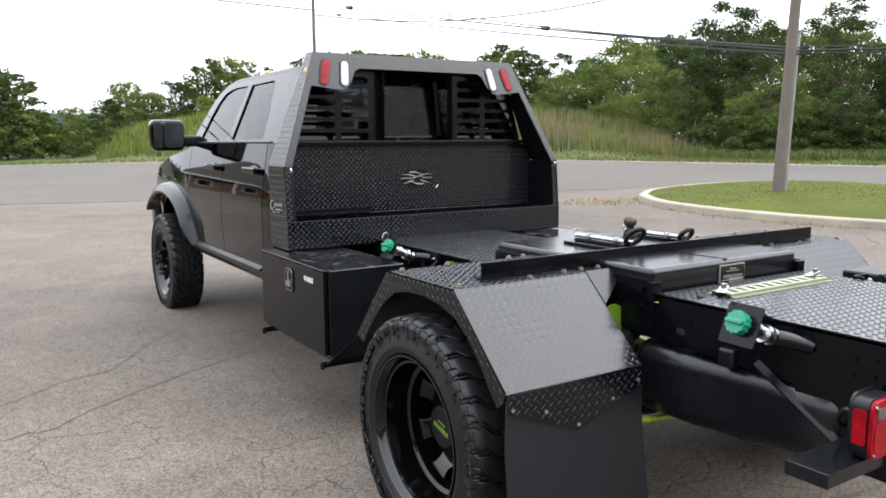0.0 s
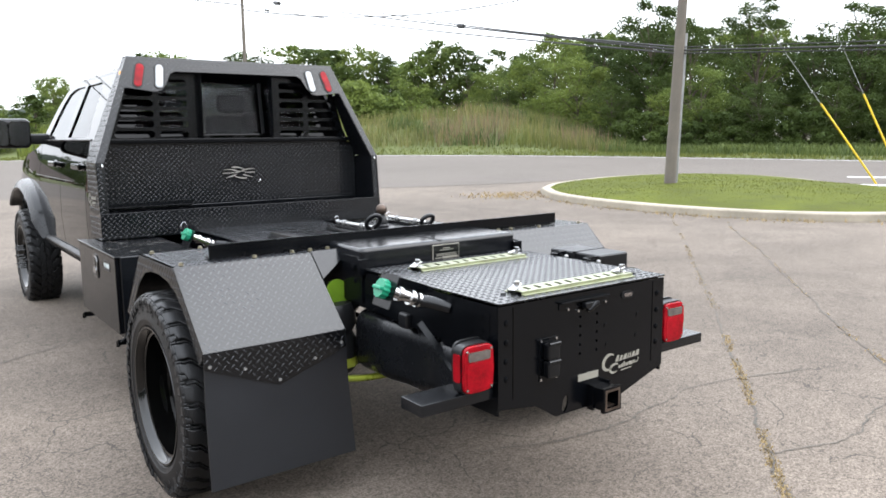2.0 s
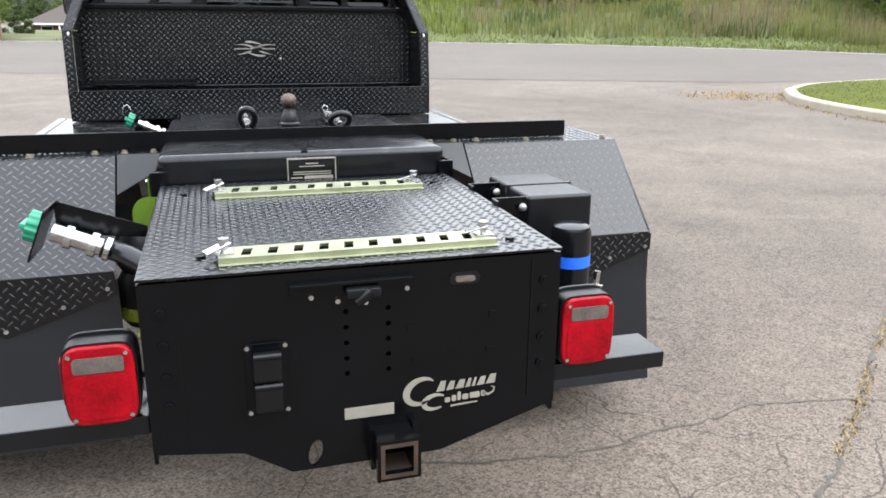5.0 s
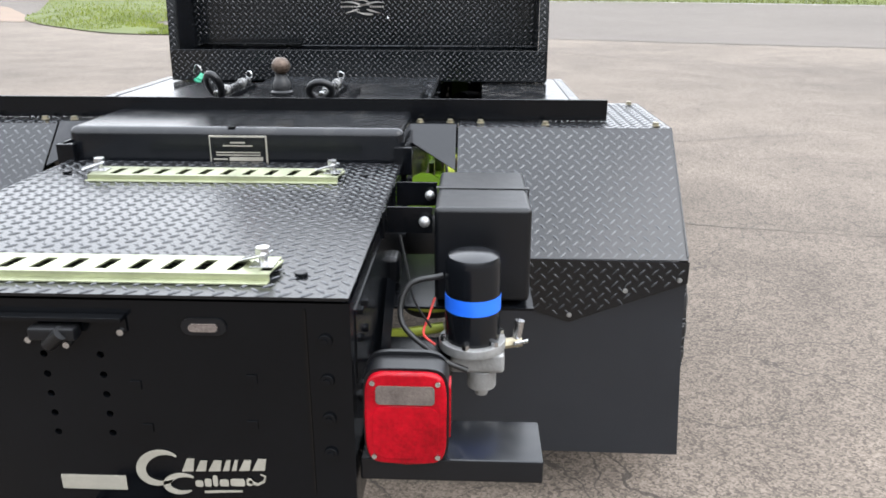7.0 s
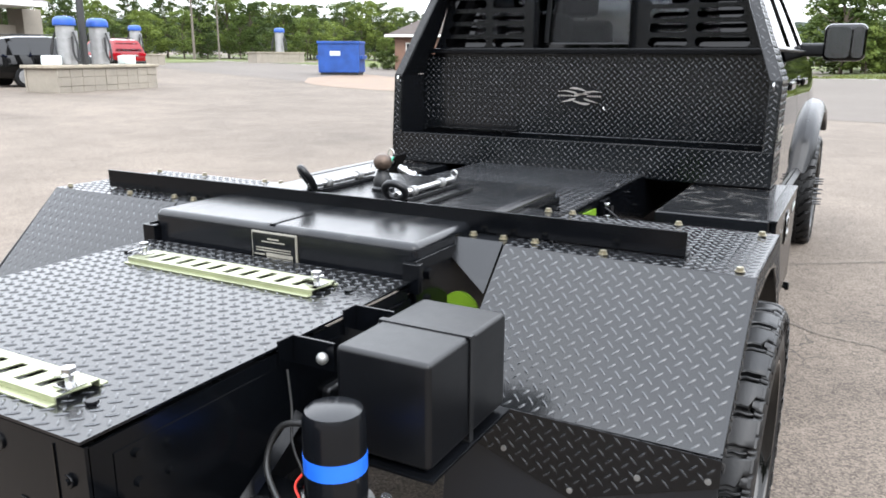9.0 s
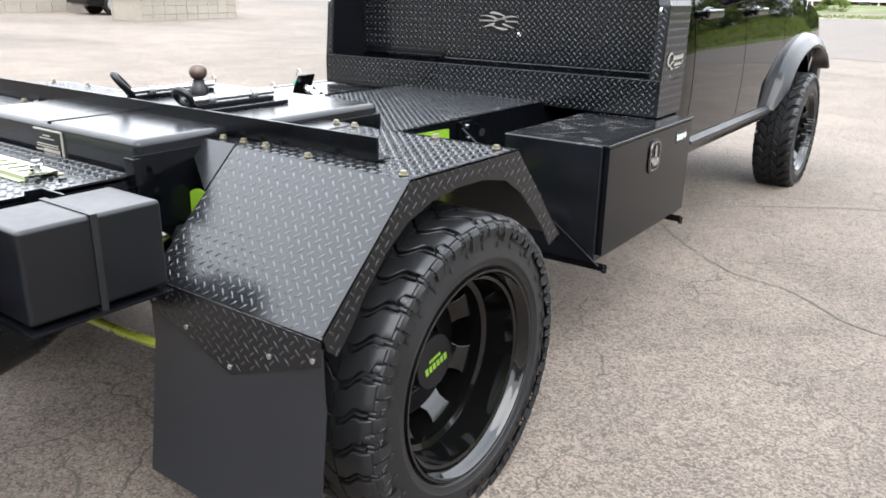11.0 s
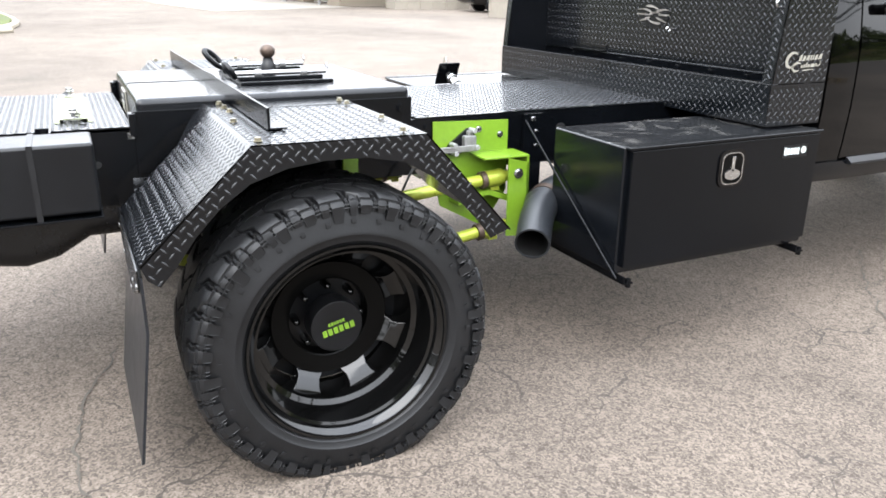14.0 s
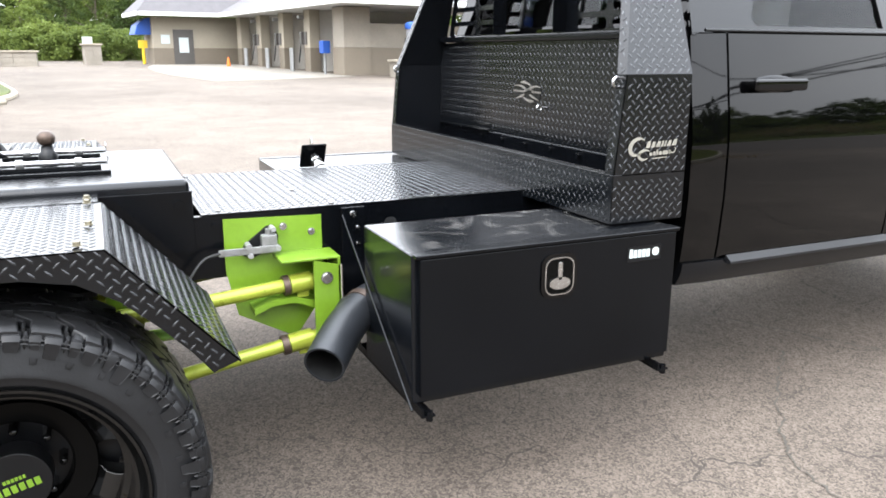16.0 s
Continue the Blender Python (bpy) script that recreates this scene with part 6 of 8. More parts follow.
# cab
cab = tagged(new("cab_body"), "glossy black crew cab")
cab.parent = truck
SIDE = [(0.58, 0.93), (0.62, 0.962), (0.67, 0.990), (0.75, 1.004), (0.95, 1.016), (1.12, 1.014), (1.20, 1.009), (1.27, 0.999), (1.33, 0.9895), (1.40, 0.9785), (1.47, 0.967), (1.535, 0.956)]


def side_x(z, y):
    """Half width of the body at a height, tapering to the nose."""
    zs = [p[0] for p in SIDE]
    x = float(np.interp(z, zs, [p[1] for p in SIDE]))
    return x - 0.07 * max(0.0, (y - 4.3) / 1.4) ** 2 - 0.012 * max(0.0, (2.35 - y) / 0.2) ** 2


def top_z(y):
    return float(np.interp(y, [2.15, 4.05, 4.35, 5.0, 5.55, 5.72], [1.53, 1.53, 1.47, 1.40, 1.30, 1.05]))


def low_z(y):
    d = abs(y - 4.87)
    return max(0.62, 0.424 + math.sqrt(max(0.0, 0.64 ** 2 - d * d)) if d < 0.64 else 0.62)


def patch(bm, y0, y1, z0, z1, s, off, thick=0.01, ny=16, nz=14, corner=0.0):
    """A piece of the body side, off outside the body surface, as a shell."""
    outer_, inner_ = [], []
    for j in range(nz + 1):
        ro, ri = [], []
        for i in range(ny + 1):
            y = y0 + (y1 - y0) * i / ny
            lo, hi = max(z0, low_z(y)), min(z1, top_z(y))
            z = lo + (hi - lo) * j / nz
            x = side_x(z, y) + off
            ro.append(bm.verts.new(V(x * s, y, z)))
            ri.append(bm.verts.new(V((x - thick) * s, y, z)))
        outer_.append(ro)
        inner_.append(ri)
    for j in range(nz):
        for i in range(ny):
            bm.faces.new((outer_[j][i], outer_[j][i + 1], outer_[j + 1][i + 1], outer_[j + 1][i]))
            bm.faces.new((inner_[j][i], inner_[j + 1][i], inner_[j + 1][i + 1], inner_[j][i + 1]))
    rim_o = outer_[0] + [r[-1] for r in outer_[1:]] + outer_[-1][-2::-1] + [r[0] for r in outer_[-2:0:-1]]
    rim_i = inner_[0] + [r[-1] for r in inner_[1:]] + inner_[-1][-2::-1] + [r[0] for r in inner_[-2:0:-1]]
    n = len(rim_o)
    for i in range(n):
        bm.faces.new((rim_o[i], rim_i[i], rim_i[(i + 1) % n], rim_o[(i + 1) % n]))
    return bm


bm = B()
ys = [2.15 + 0.05 * k for k in range(72)]
rows = []
for y in ys:
    zb, zt = low_z(y), top_z(y)
    half = []
    for j in range(13):
        z = zb + (zt - zb) * j / 12
        half.append((side_x(z, y) - 0.012, z))
    crown = [(x, zt + 0.03 * (1 - (x / 0.95) ** 2)) for x in (0.8, 0.5, 0.2)]
    sec = half + crown
    ring_ = [V(x, y, z) for x, z in sec] + [V(-x, y, z) for x, z in reversed(sec)]
    rows.append([bm.verts.new(v) for v in ring_])
for p, q in zip(rows, rows[1:]):
    for i in range(len(p) - 1):
        bm.faces.new((p[i], p[i + 1], q[i + 1], q[i]))
bm.faces.new(rows[0])
bm.faces.new(rows[-1])
part("shell", bm, "gloss", cab, "glossy black paint", 50)
bm = B()
box(bm, (-0.85, 2.2, 0.60), (0.85, 4.0, 0.70), 0.01)
box(bm, (-0.72, 4.0, 0.60), (0.72, 5.6, 1.25), 0.02)
part("underbody", bm, "plastic", cab)
bm = B()
box(bm, (-0.98, 5.66, 0.62), (0.98, 5.85, 0.95), 0.04, 3)
part("front_bumper", bm, "satin", cab)
for s in (-1, 1):
    bm = B()
    patch(bm, 2.155, 2.305, 0.72, 1.53, s, 0.0, ny=5)
    part("rear_quarter", bm, "gloss", cab, "", 50)
    for nm, y0, y1 in (("rear_door", 2.315, 3.205), ("front_door", 3.215, 4.15)):
        bm = B()
        patch(bm, y0, y1, 0.725, 1.53, s, 0.0)
        part(nm, bm, "gloss", cab, "glossy black cab door", 50)
    bm = B()
    patch(bm, 4.16, 5.70, 0.64, 1.53, s, 0.0, ny=40)
    part("front_wing", bm, "gloss", cab, "", 50)
    bm = B()
    patch(bm, 2.16, 4.12, 0.625, 0.715, s, 0.012, 0.03, 20, 5)
    part("rocker_panel", bm, "satin", cab, "satin black sill")
    bm = B()
    sec_ = [(1.003, 0.729), (1.030, 0.709), (1.030, 0.700), (0.99, 0.696)]
    ends_ = [[bm.verts.new(V(x * s, y, z)) for x, z in sec_] for y in (2.36, 4.0)]
    for i in range(4):
        bm.faces.new((ends_[0][i], ends_[0][(i + 1) % 4], ends_[1][(i + 1) % 4], ends_[1][i]))
    bm.faces.new(ends_[0])
    bm.faces.new(ends_[1])
    part("sill_step", bm, "rubber", cab, "smooth sill step below the doors")
    for yc in (2.525, 3.43):
        bm = B()
        xh = side_x(1.345, yc)
        ball(bm, V((xh - 0.002) * s, yc, 1.345), 0.1, 24, (0.09, 1.18, 0.36))
        part("handle_recess", bm, "satin", cab)
        bm = B()
        box(bm, ((xh + 0.018) * s, yc - 0.128, 1.326), ((xh + 0.044) * s, yc + 0.128, 1.370), 0.0125, 5)
        box(bm, ((xh - 0.004) * s, yc - 0.118, 1.334), ((xh + 0.024) * s, yc - 0.088, 1.362), 0.006)
        box(bm, ((xh - 0.004) * s, yc + 0.088, 1.334), ((xh + 0.024) * s, yc + 0.118, 1.362), 0.006)
        part("door_handle", bm, "gloss", cab, "black door handle")
    # greenhouse side with two windows
    gm = basis((0.955 * s, 0, 1.525), (0, s, 0), V(-0.215 * s, 0, 0.49))
    GL = math.hypot(0.215, 0.49)
    o = [(2.155 * s, 0), (4.20 * s, 0), (4.13 * s, 0.14), (4.02 * s, 0.32), (3.89 * s, 0.44), (3.72 * s, GL - 0.03), (3.50 * s, GL), (2.27 * s, GL), (2.20 * s, GL * 0.6)]
    w1 = [(2.46 * s, 0.03), (3.12 * s, 0.03), (3.12 * s, GL - 0.075), (2.66 * s, GL - 0.072), (2.61 * s, GL - 0.10), (2.44 * s, 0.06)]
    w2 = [(3.21 * s, 0.03), (3.93 * s, 0.03), (3.95 * s, 0.06), (3.90 * s, 0.22), (3.83 * s, 0.345), (3.74 * s, 0.42), (3.62 * s, GL - 0.085), (3.48 * s, GL - 0.072), (3.21 * s, GL - 0.075)]
    bm = B()
    plate(bm, o, [w1, w2], gm @ Matrix.Translation((0, 0, -0.03)), 0.03)
    part("window_frame", bm, "gloss", cab, "", 30)
    for w in (w1, w2):
        bm = B()
        plate(bm, w, [], gm @ Matrix.Translation((0, 0, -0.016)), 0.005)
        ob = part("side_window", bm, "tint", cab, "dark tinted side window")
        ob.visible_shadow = False
    bm = B()
    tube(bm, [V(0.968 * s, 2.2, 1.534), V(0.968 * s, 4.08, 1.534)], 0.006, 8)
    part("belt_moulding", bm, "plastic", cab)
    # fender flare
    bm = B()
    # a bulging band that follows the arch and tapers to a point behind the wheel
    crest_ = bend([V(0, 3.95, 0.70), V(0, 4.02, 0.80), V(0, 4.12, 0.93), V(0, 4.28, 1.045), V(0, 4.50, 1.125), V(0, 4.78, 1.165), V(0, 5.08, 1.135), V(0, 5.36, 1.04), V(0, 5.52, 0.93)], 5)
    hub_ = V(0, 4.87, 0.45)
    rows = []
    for i, p in enumerate(crest_):
        d = (p - hub_).normalized()
        k = min(1, 0.25 + i / 10)
        rows.append([bm.verts.new(p + d * dr * k + V((0.99 + (x - 0.99) * (0.4 + 0.6 * k)) * s, 0, 0)) for dr, x in ((0.02, 0.985), (0.008, 1.045), (-0.008, 1.075), (-0.065, 1.105), (-0.085, 1.095), (-0.09, 0.99))])
    for p, q in zip(rows, rows[1:]):
        for i in range(5):
            bm.faces.new((p[i], p[i + 1], q[i + 1], q[i]))
    bm.faces.new(rows[0])
    bm.faces.new(rows[-1])
    part("fender_flare", bm, "flare", cab, "satin black bolted fender flare", 50)
    # towing mirror
    mr = tagged(new("towing_mirror"), "black towing mirror on an arm")
    mr.parent = truck
    bm = B()
    box(bm, (1.075 * s, 3.90, 1.47), (1.335 * s, 4.04, 1.715), 0.045, 4)
    part("mirror_shell", bm, "gloss", mr)
    bm = B()
    plate(bm, [(x * s, z) for x, z in rrect(1.092, 1.492, 1.24, 1.694, 0.03)], [], at_y(3.899), 0.003)
    part("mirror_glass", bm, "mirror", mr)
    bm = B()
    plate(bm, [(x * s, z) for x, z in rrect(1.25, 1.492, 1.318, 1.694, 0.025)], [], at_y(3.899), 0.003)
    part("mirror_glass", bm, "mirror", mr)
    bm = B()
    box(bm, (0.93 * s, 3.95, 1.50), (1.10 * s, 4.02, 1.59), 0.02, 3)
    part("mirror_arm", bm, "plastic", mr)
# roof
bm = B()
rows = []
for k in range(15):
    t = k / 14
    y = 2.2 + 1.38 * t
    zt = 2.015 + 0.062 * math.sin(math.pi * (0.18 + 0.72 * t)) ** 0.7
    rows.append([bm.verts.new(V(x, y + 0.22 * t ** 3 * (1 - (x / 0.75) ** 2), 1.995 + (zt - 1.995) * (1 - abs(x / 0.75) ** 3.2))) for x in [-0.75 + 0.1 * q for q in range(16)]])
for p, q in zip(rows, rows[1:]):
    for i in range(15):
        bm.faces.new((p[i], p[i + 1], q[i + 1], q[i]))
bmesh.ops.solidify(bm, geom=list(bm.faces), thickness=0.02)
part("roof", bm, "gloss", cab, "", 60)
# rear wall with its window
rm = basis((0, 2.155, 1.52), (1, 0, 0), V(0, 0.075, 0.49))
RL = math.hypot(0.075, 0.49)
rw = [(-0.70, 0.05), (0.70, 0.05), (0.63, RL - 0.07), (-0.63, RL - 0.07)]
bm = B()
plate(bm, [(-0.955, 0), (0.955, 0), (0.745, RL), (-0.745, RL)], [rw], rm @ Matrix.Translation((0, 0, -0.02)), 0.02)
part("rear_wall", bm, "gloss", cab)
bm = B()
plate(bm, rw, [], rm @ Matrix.Translation((0, 0, -0.012)), 0.005)
part("rear_window", bm, "tint", cab, "dark tinted rear window").visible_shadow = False
for x in (-0.24, 0.24):
    bm = B()
    box(bm, (x - 0.012, 0.05, -0.008), (x + 0.012, RL - 0.07, 0.003), 0.001, m=rm)
    part("window_mullion", bm, "plastic", cab)
bm = B()
rows = []
for y, h in ((4.21, -0.02), (4.13, 0.14), (4.07, 0.23), (4.02, 0.32), (3.955, 0.38), (3.89, 0.44), (3.80, 0.475), (3.70, 0.508), (3.56, 0.525)):
    xh, z = 0.950 - 0.402 * h, 1.525 + 0.916 * h
    rows.append([bm.verts.new(V(xh * q / 8, y + 0.16 * (1 - (q / 8) ** 2), z + 0.03 * (1 - (q / 8) ** 2))) for q in range(-8, 9)])
for p, q in zip(rows, rows[1:]):
    for k in range(16):
        bm.faces.new((p[k], p[k + 1], q[k + 1], q[k]))
bmesh.ops.solidify(bm, geom=list(bm.faces), thickness=0.006)
part("windscreen", bm, "clear_glass", cab, "windscreen").visible_shadow = False
bm = B()
for x in (-0.48, 0.48):
    for y in (2.5, 3.35):
        box(bm, (x - 0.24, y, 1.45), (x + 0.24, y + 0.14, 1.74), 0.05, 3)
        box(bm, (x - 0.13, y + 0.02, 1.76), (x + 0.13, y + 0.12, 1.92), 0.04, 3)
        cyl(bm, V(x - 0.05, y + 0.07, 1.72), V(x - 0.05, y + 0.07, 1.78), 0.008, 8)
        cyl(bm, V(x + 0.05, y + 0.07, 1.72), V(x + 0.05, y + 0.07, 1.78), 0.008, 8)
part("seat", bm, "cloth", cab, "dark cloth seats")
for x in (-0.5, -0.25, 0, 0.25, 0.5):
    bm = B()
    box(bm, (x - 0.04, 3.45, 2.06), (x + 0.04, 3.53, 2.085), 0.01)
    part("roof_marker", bm, "amber", cab, "amber roof marker")


# ---- the place ----
def land(x, y):
    """The lot lies level round the truck and rises gently away from it."""
    def soft(v, k=3.0):
        return v if v > 24 else k * math.log1p(math.exp(v / k))
    r = 0.019 * soft(-x - 6) + 0.020 * soft(0.77 * x + 0.64 * y - 14)
    return 3.0 * math.tanh(r / 3.0)


def sheet(name, near, far, nu, nv, lift, material, bulge=None, kind="structure", label="", thick=0.0):
    """A strip draped on the land between two lines."""
    near = [Vector((*p, 0)) for p in near]
    far = [Vector((*p, 0)) for p in far]
    a, b = bend(near, nu), bend(far, nu)
    n = min(len(a), len(b))
    verts, faces = [], []
    for i in range(n):
        for j in range(nv + 1):
            p = a[i].lerp(b[i], j / nv)
            z = land(p.x, p.y) + lift + (bulge(p.x, p.y, j / nv) if bulge else 0)
            verts.append((p.x, p.y, z))
    for i in range(n - 1):
        for j in range(nv):
            k = i * (nv + 1) + j
            faces.append((k, k + 1, k + nv + 2, k + nv + 1))
    ob = raw(name, verts, faces, material, smooth=True)
    return tagged(ob, label, name.split("_")[0], kind=kind)


# ground: fine near the truck, coarse to the horizon
steps = [0, 1, 2, 3, 4, 5, 6, 8, 10, 12, 14, 17, 20, 24, 28, 33, 38, 44, 50, 58, 68, 80, 100, 130, 180, 260, 400, 700, 1300, 2500]
axis = [-v for v in reversed(steps[1:])] + steps
verts = [(x, y, land(x, y)) for y in axis for x in axis]
nx = len(axis)
faces = [(j * nx + i, j * nx + i + 1, (j + 1) * nx + i + 1, (j + 1) * nx + i) for j in range(nx - 1) for i in range(nx - 1)]
tagged(raw("ground", verts, faces, "lot", smooth=True), "cracked pale asphalt parking lot", "ground", kind="structure")

FAR = [(-90, 62), (-60, 56), (-30, 51), (-5, 47.5), (6.5, 44.8), (17.6, 36.7), (24, 28.6), (27, 22.2), (29.4, 15.2), (33, 4), (38, -8), (48, -30)]
NEAR = [(-90, 52), (-60, 45), (-30, 30), (-8, 22), (-1.6, 19.3), (3.5, 17.7), (8.5, 15.5), (12.5, 13.8), (16.8, 12.8), (19.4, 10.4), (19.0, 4.0), (25, -22)]
tagged(sheet("road", NEAR, FAR, 10, 8, 0.008, "road"), "grey asphalt road past the lot", "road")


def arc_line(pts, d):
    out = []
    for i, p in enumerate(pts):
        a, b = Vector(pts[max(0, i - 1)]), Vector(pts[min(len(pts) - 1, i + 1)])
        t = (b - a).normalized()
        out.append((p[0] - t.y * d, p[1] + t.x * d))
    return out


tagged(sheet("road_edge_line", arc_line(FAR, -0.55), arc_line(FAR, -0.40), 10, 1, 0.014, "white"), "white line along the far road edge", "road line")
tagged(sheet("road_mark", [(18.95, 6.9), (19.35, 5.9), (19.7, 5.0)], [(18.65, 6.75), (19.05, 5.75), (19.4, 4.85)], 4, 1, 0.014, "white"), "white painted stripe on the road", "road line")
tagged(sheet("road_mark", [(21.6, 8.1), (22.1, 7.2), (22.6, 6.3)], [(21.25, 7.95), (21.75, 7.05), (22.25, 6.15)], 4, 1, 0.014, "white"), "white painted stripe on the road", "road line")


RISE = [(-90, 0), (6, 0), (7.3, 0.3), (9.2, 1.4), (10.3, 1.9), (12.5, 2.2), (15, 2.5), (25, 1.7), (29, 1.7), (33.5, 1.9), (36, 2.0), (39, 2.2), (41.3, 2.1), (43.5, 1.5), (46, 0.8), (48, 0.25), (50.5, 0), (180, 0)]


def heading(x, y):
    return math.degrees(math.atan2(x + 2, y + 3))


def crest(x, y):
    return float(np.interp(heading(x, y), [p[0] for p in RISE], [p[1] for p in RISE]))


def bank(x, y, t):
    """The grassed bank beyond the road: it climbs to an uneven crest and runs on level behind it."""
    k = min(1, t / 0.42)
    k = k * k * (3 - 2 * k)
    n = noise.noise(V(x * 0.25, y * 0.25, 0)) * 0.35 + noise.noise(V(x * 0.9, y * 0.9, 3)) * 0.12
    return crest(x, y) * k * (1 - 0.5 * max(0, t - 0.42)) + n * min(1, t * 2)


tagged(sheet("verge", FAR, arc_line(FAR, 26), 10, 22, 0.02, "grass", bank), "grassy bank beside the road", "grass bank")
tagged(sheet("field", arc_line(FAR, 25.8), arc_line(FAR, 420), 6, 12, 0.0, "grass"), "rough ground under the woods", "ground")
PEN_A = [(-7.2, 18.6), (-9.3, 18.8), (-11.5, 20.6), (-13.5, 22.6), (-15.5, 25.5), (-18, 31), (-21.5, 38), (-25, 45)]
PEN_B = [(-6.95, 18.9), (-8.5, 21.4), (-10.2, 24.0), (-10.0, 26.6), (-9.6, 29.4), (-10.5, 35), (-13.5, 42), (-20, 49)]


def point_rise(x, y, t):
    return 0.30 * math.sin(math.pi * t) * min(1, max(0, (y - 18.6) / 7))


tagged(sheet("grass_point", PEN_A, PEN_B, 8, 8, 0.03, "grass", point_rise), "grass point between the lot and the road", "grass")
tagged(sheet("dirt_patch", [(-14.2, 23.2), (-17, 23.6), (-20.5, 25.5), (-24, 30)], [(-16.6, 27.5), (-19, 31), (-22, 35), (-26.5, 38)], 6, 6, 0.012, "dirt"), "bare tan dirt beside the grass", "dirt")
tagged(sheet("back_grass", [(-150, 70), (-80, 60), (-52, 52), (-51, 30), (-52, 10), (-52, -20), (-52, -80)], [(-400, 300), (-250, 200), (-160, 120), (-150, 40), (-150, 10), (-160, -40), (-200, -200)], 8, 8, 0.03, "grass"), "grass behind the lot", "grass")
# traffic island
ISL = [(11.35, 10.75), (10.45, 9.4), (10.02, 7.9), (9.9, 6.4), (10.05, 5.0), (10.5, 3.7), (11.4, 2.6), (13.0, 1.8), (15.2, 2.2), (16.7, 3.6), (17.3, 5.2), (17.7, 6.5), (18.4, 7.9), (18.8, 9.5), (18.3, 11.0), (17.2, 11.8), (15.9, 12.15), (14.2, 12.05), (12.6, 11.6)]


def loop_pts(pts, n):
    p = [Vector((*q, 0)) for q in pts]
    return bend(p + [p[0]], n)[:-1]


ring_o = loop_pts(ISL, 6)
cen = sum(ring_o, Vector()) / len(ring_o)


def island_z(k):
    return 0.15 + 0.16 * (1 - k * k)


verts, faces = [], []
L = len(ring_o)
ks = [0.985, 0.9, 0.75, 0.55, 0.3, 0.1]
for k in ks:
    for p in ring_o:
        q = cen.lerp(p, k)
        verts.append((q.x, q.y, land(q.x, q.y) + island_z(k) - (0.02 if k > 0.98 else 0)))
for r in range(len(ks) - 1):
    for i in range(L):
        faces.append((r * L + i, r * L + (i + 1) % L, (r + 1) * L + (i + 1) % L, (r + 1) * L + i))
faces.append(tuple((len(ks) - 1) * L + i for i in range(L)))
isl = tagged(raw("traffic_island", verts, faces, "lawn", smooth=True), "mown grass island inside a kerb", "grass", kind="structure")
bm = B()
rows = []
for i, p in enumerate(ring_o):
    out = (p - cen).normalized()
    z = land(p.x, p.y)
    rows.append([bm.verts.new(p + out * dx + V(0, 0, z + dz)) for dx, dz in ((0.03, -0.03), (0.015, 0.12), (-0.012, 0.145), (-0.20, 0.152), (-0.23, 0.12), (-0.23, -0.03))])
for i in range(L):
    a, b = rows[i], rows[(i + 1) % L]
    for k in range(5):
        bm.faces.new((a[k], a[k + 1], b[k + 1], b[k]))
tagged(link("kerb", bm, "concrete", None, "", 30), "pale concrete kerb round the grass island", "kerb", kind="structure")

rng = random.Random(3)


def blades(name, spots, h0, h1, w, material, label, category, lean=0.35):
    verts, faces = [], []
    for x, y, z in spots:
        h = rng.uniform(h0, h1)
        a = rng.uniform(0, 2 * math.pi)
        d = V(math.cos(a), math.sin(a), 0)
        side = V(-d.y, d.x, 0) * w * rng.uniform(0.6, 1.3)
        l = d * h * rng.uniform(0, lean)
        p = V(x, y, z - 0.02)
        k = len(verts)
        verts += [p - side, p + side, p + side * 0.6 + l * 0.4 + V(0, 0, h * 0.6), p - side * 0.6 + l * 0.4 + V(0, 0, h * 0.6), p + l + V(0, 0, h)]
        faces += [(k, k + 1, k + 2, k + 3), (k + 3, k + 2, k + 4)]
    return tagged(raw(name, verts, faces, material), label, category, kind="stuff")


spots = []
while len(spots) < 16000:
    x, y = rng.uniform(9.8, 21.5), rng.uniform(1, 12.2)
    if inside((x, y), [(p.x, p.y) for p in ring_o]):
        q = V(x, y, 0)
        t = min(1, (q - cen).length / max(0.1, min((p - cen).length for p in ring_o if (p - cen).normalized().dot((q - cen).normalized()) > 0.97) if any((p - cen).normalized().dot((q - cen).normalized()) > 0.97 for p in ring_o) else 5))
        if t < 0.96:
            spots.append((x, y, land(x, y) + island_z(t)))
blades("island_grass", spots, 0.02, 0.055, 0.008, "lawn_blades", "short mown grass on the island", "grass")

fa, fb = bend([Vector((*p, 0)) for p in FAR], 10), bend([Vector((*p, 0)) for p in arc_line(FAR, 26)], 10)
lowg, high, rough = [], [], []
for k in range(90000):
    i = rng.uniform(28, len(fa) - 12)
    t = rng.random() ** 1.15
    n0 = int(i)
    p = fa[n0].lerp(fa[n0 + 1], i - n0).lerp(fb[n0].lerp(fb[n0 + 1], i - n0), t)
    z = land(p.x, p.y) + 0.02 + bank(p.x, p.y, t)
    c = crest(p.x, p.y)
    if t < 0.10 + 0.03 * noise.noise(V(p.x * 0.3, p.y * 0.3, 0)):
        if rng.random() < 0.6:
            lowg.append((p.x, p.y, z))
    elif t < 0.62 and (c > 0.3 or (rng.random() < 0.25 and 8 < heading(p.x, p.y) < 50) ):
        high.append((p.x, p.y, z))
    elif t < 0.5 and heading(p.x, p.y) >= 48:
        rough.append((p.x, p.y, z))
blades("verge_grass", lowg, 0.08, 0.2, 0.03, "blades", "short grass beside the road", "grass")
blades("rough_weeds", rough, 0.15, 0.6, 0.04, "weed", "rough weeds at the foot of the wood", "weeds", 0.8)
rng.shuffle(high)
pick = random.Random(5)
green, dry, seedy, leafy_, fresh = [], [], [], [], []
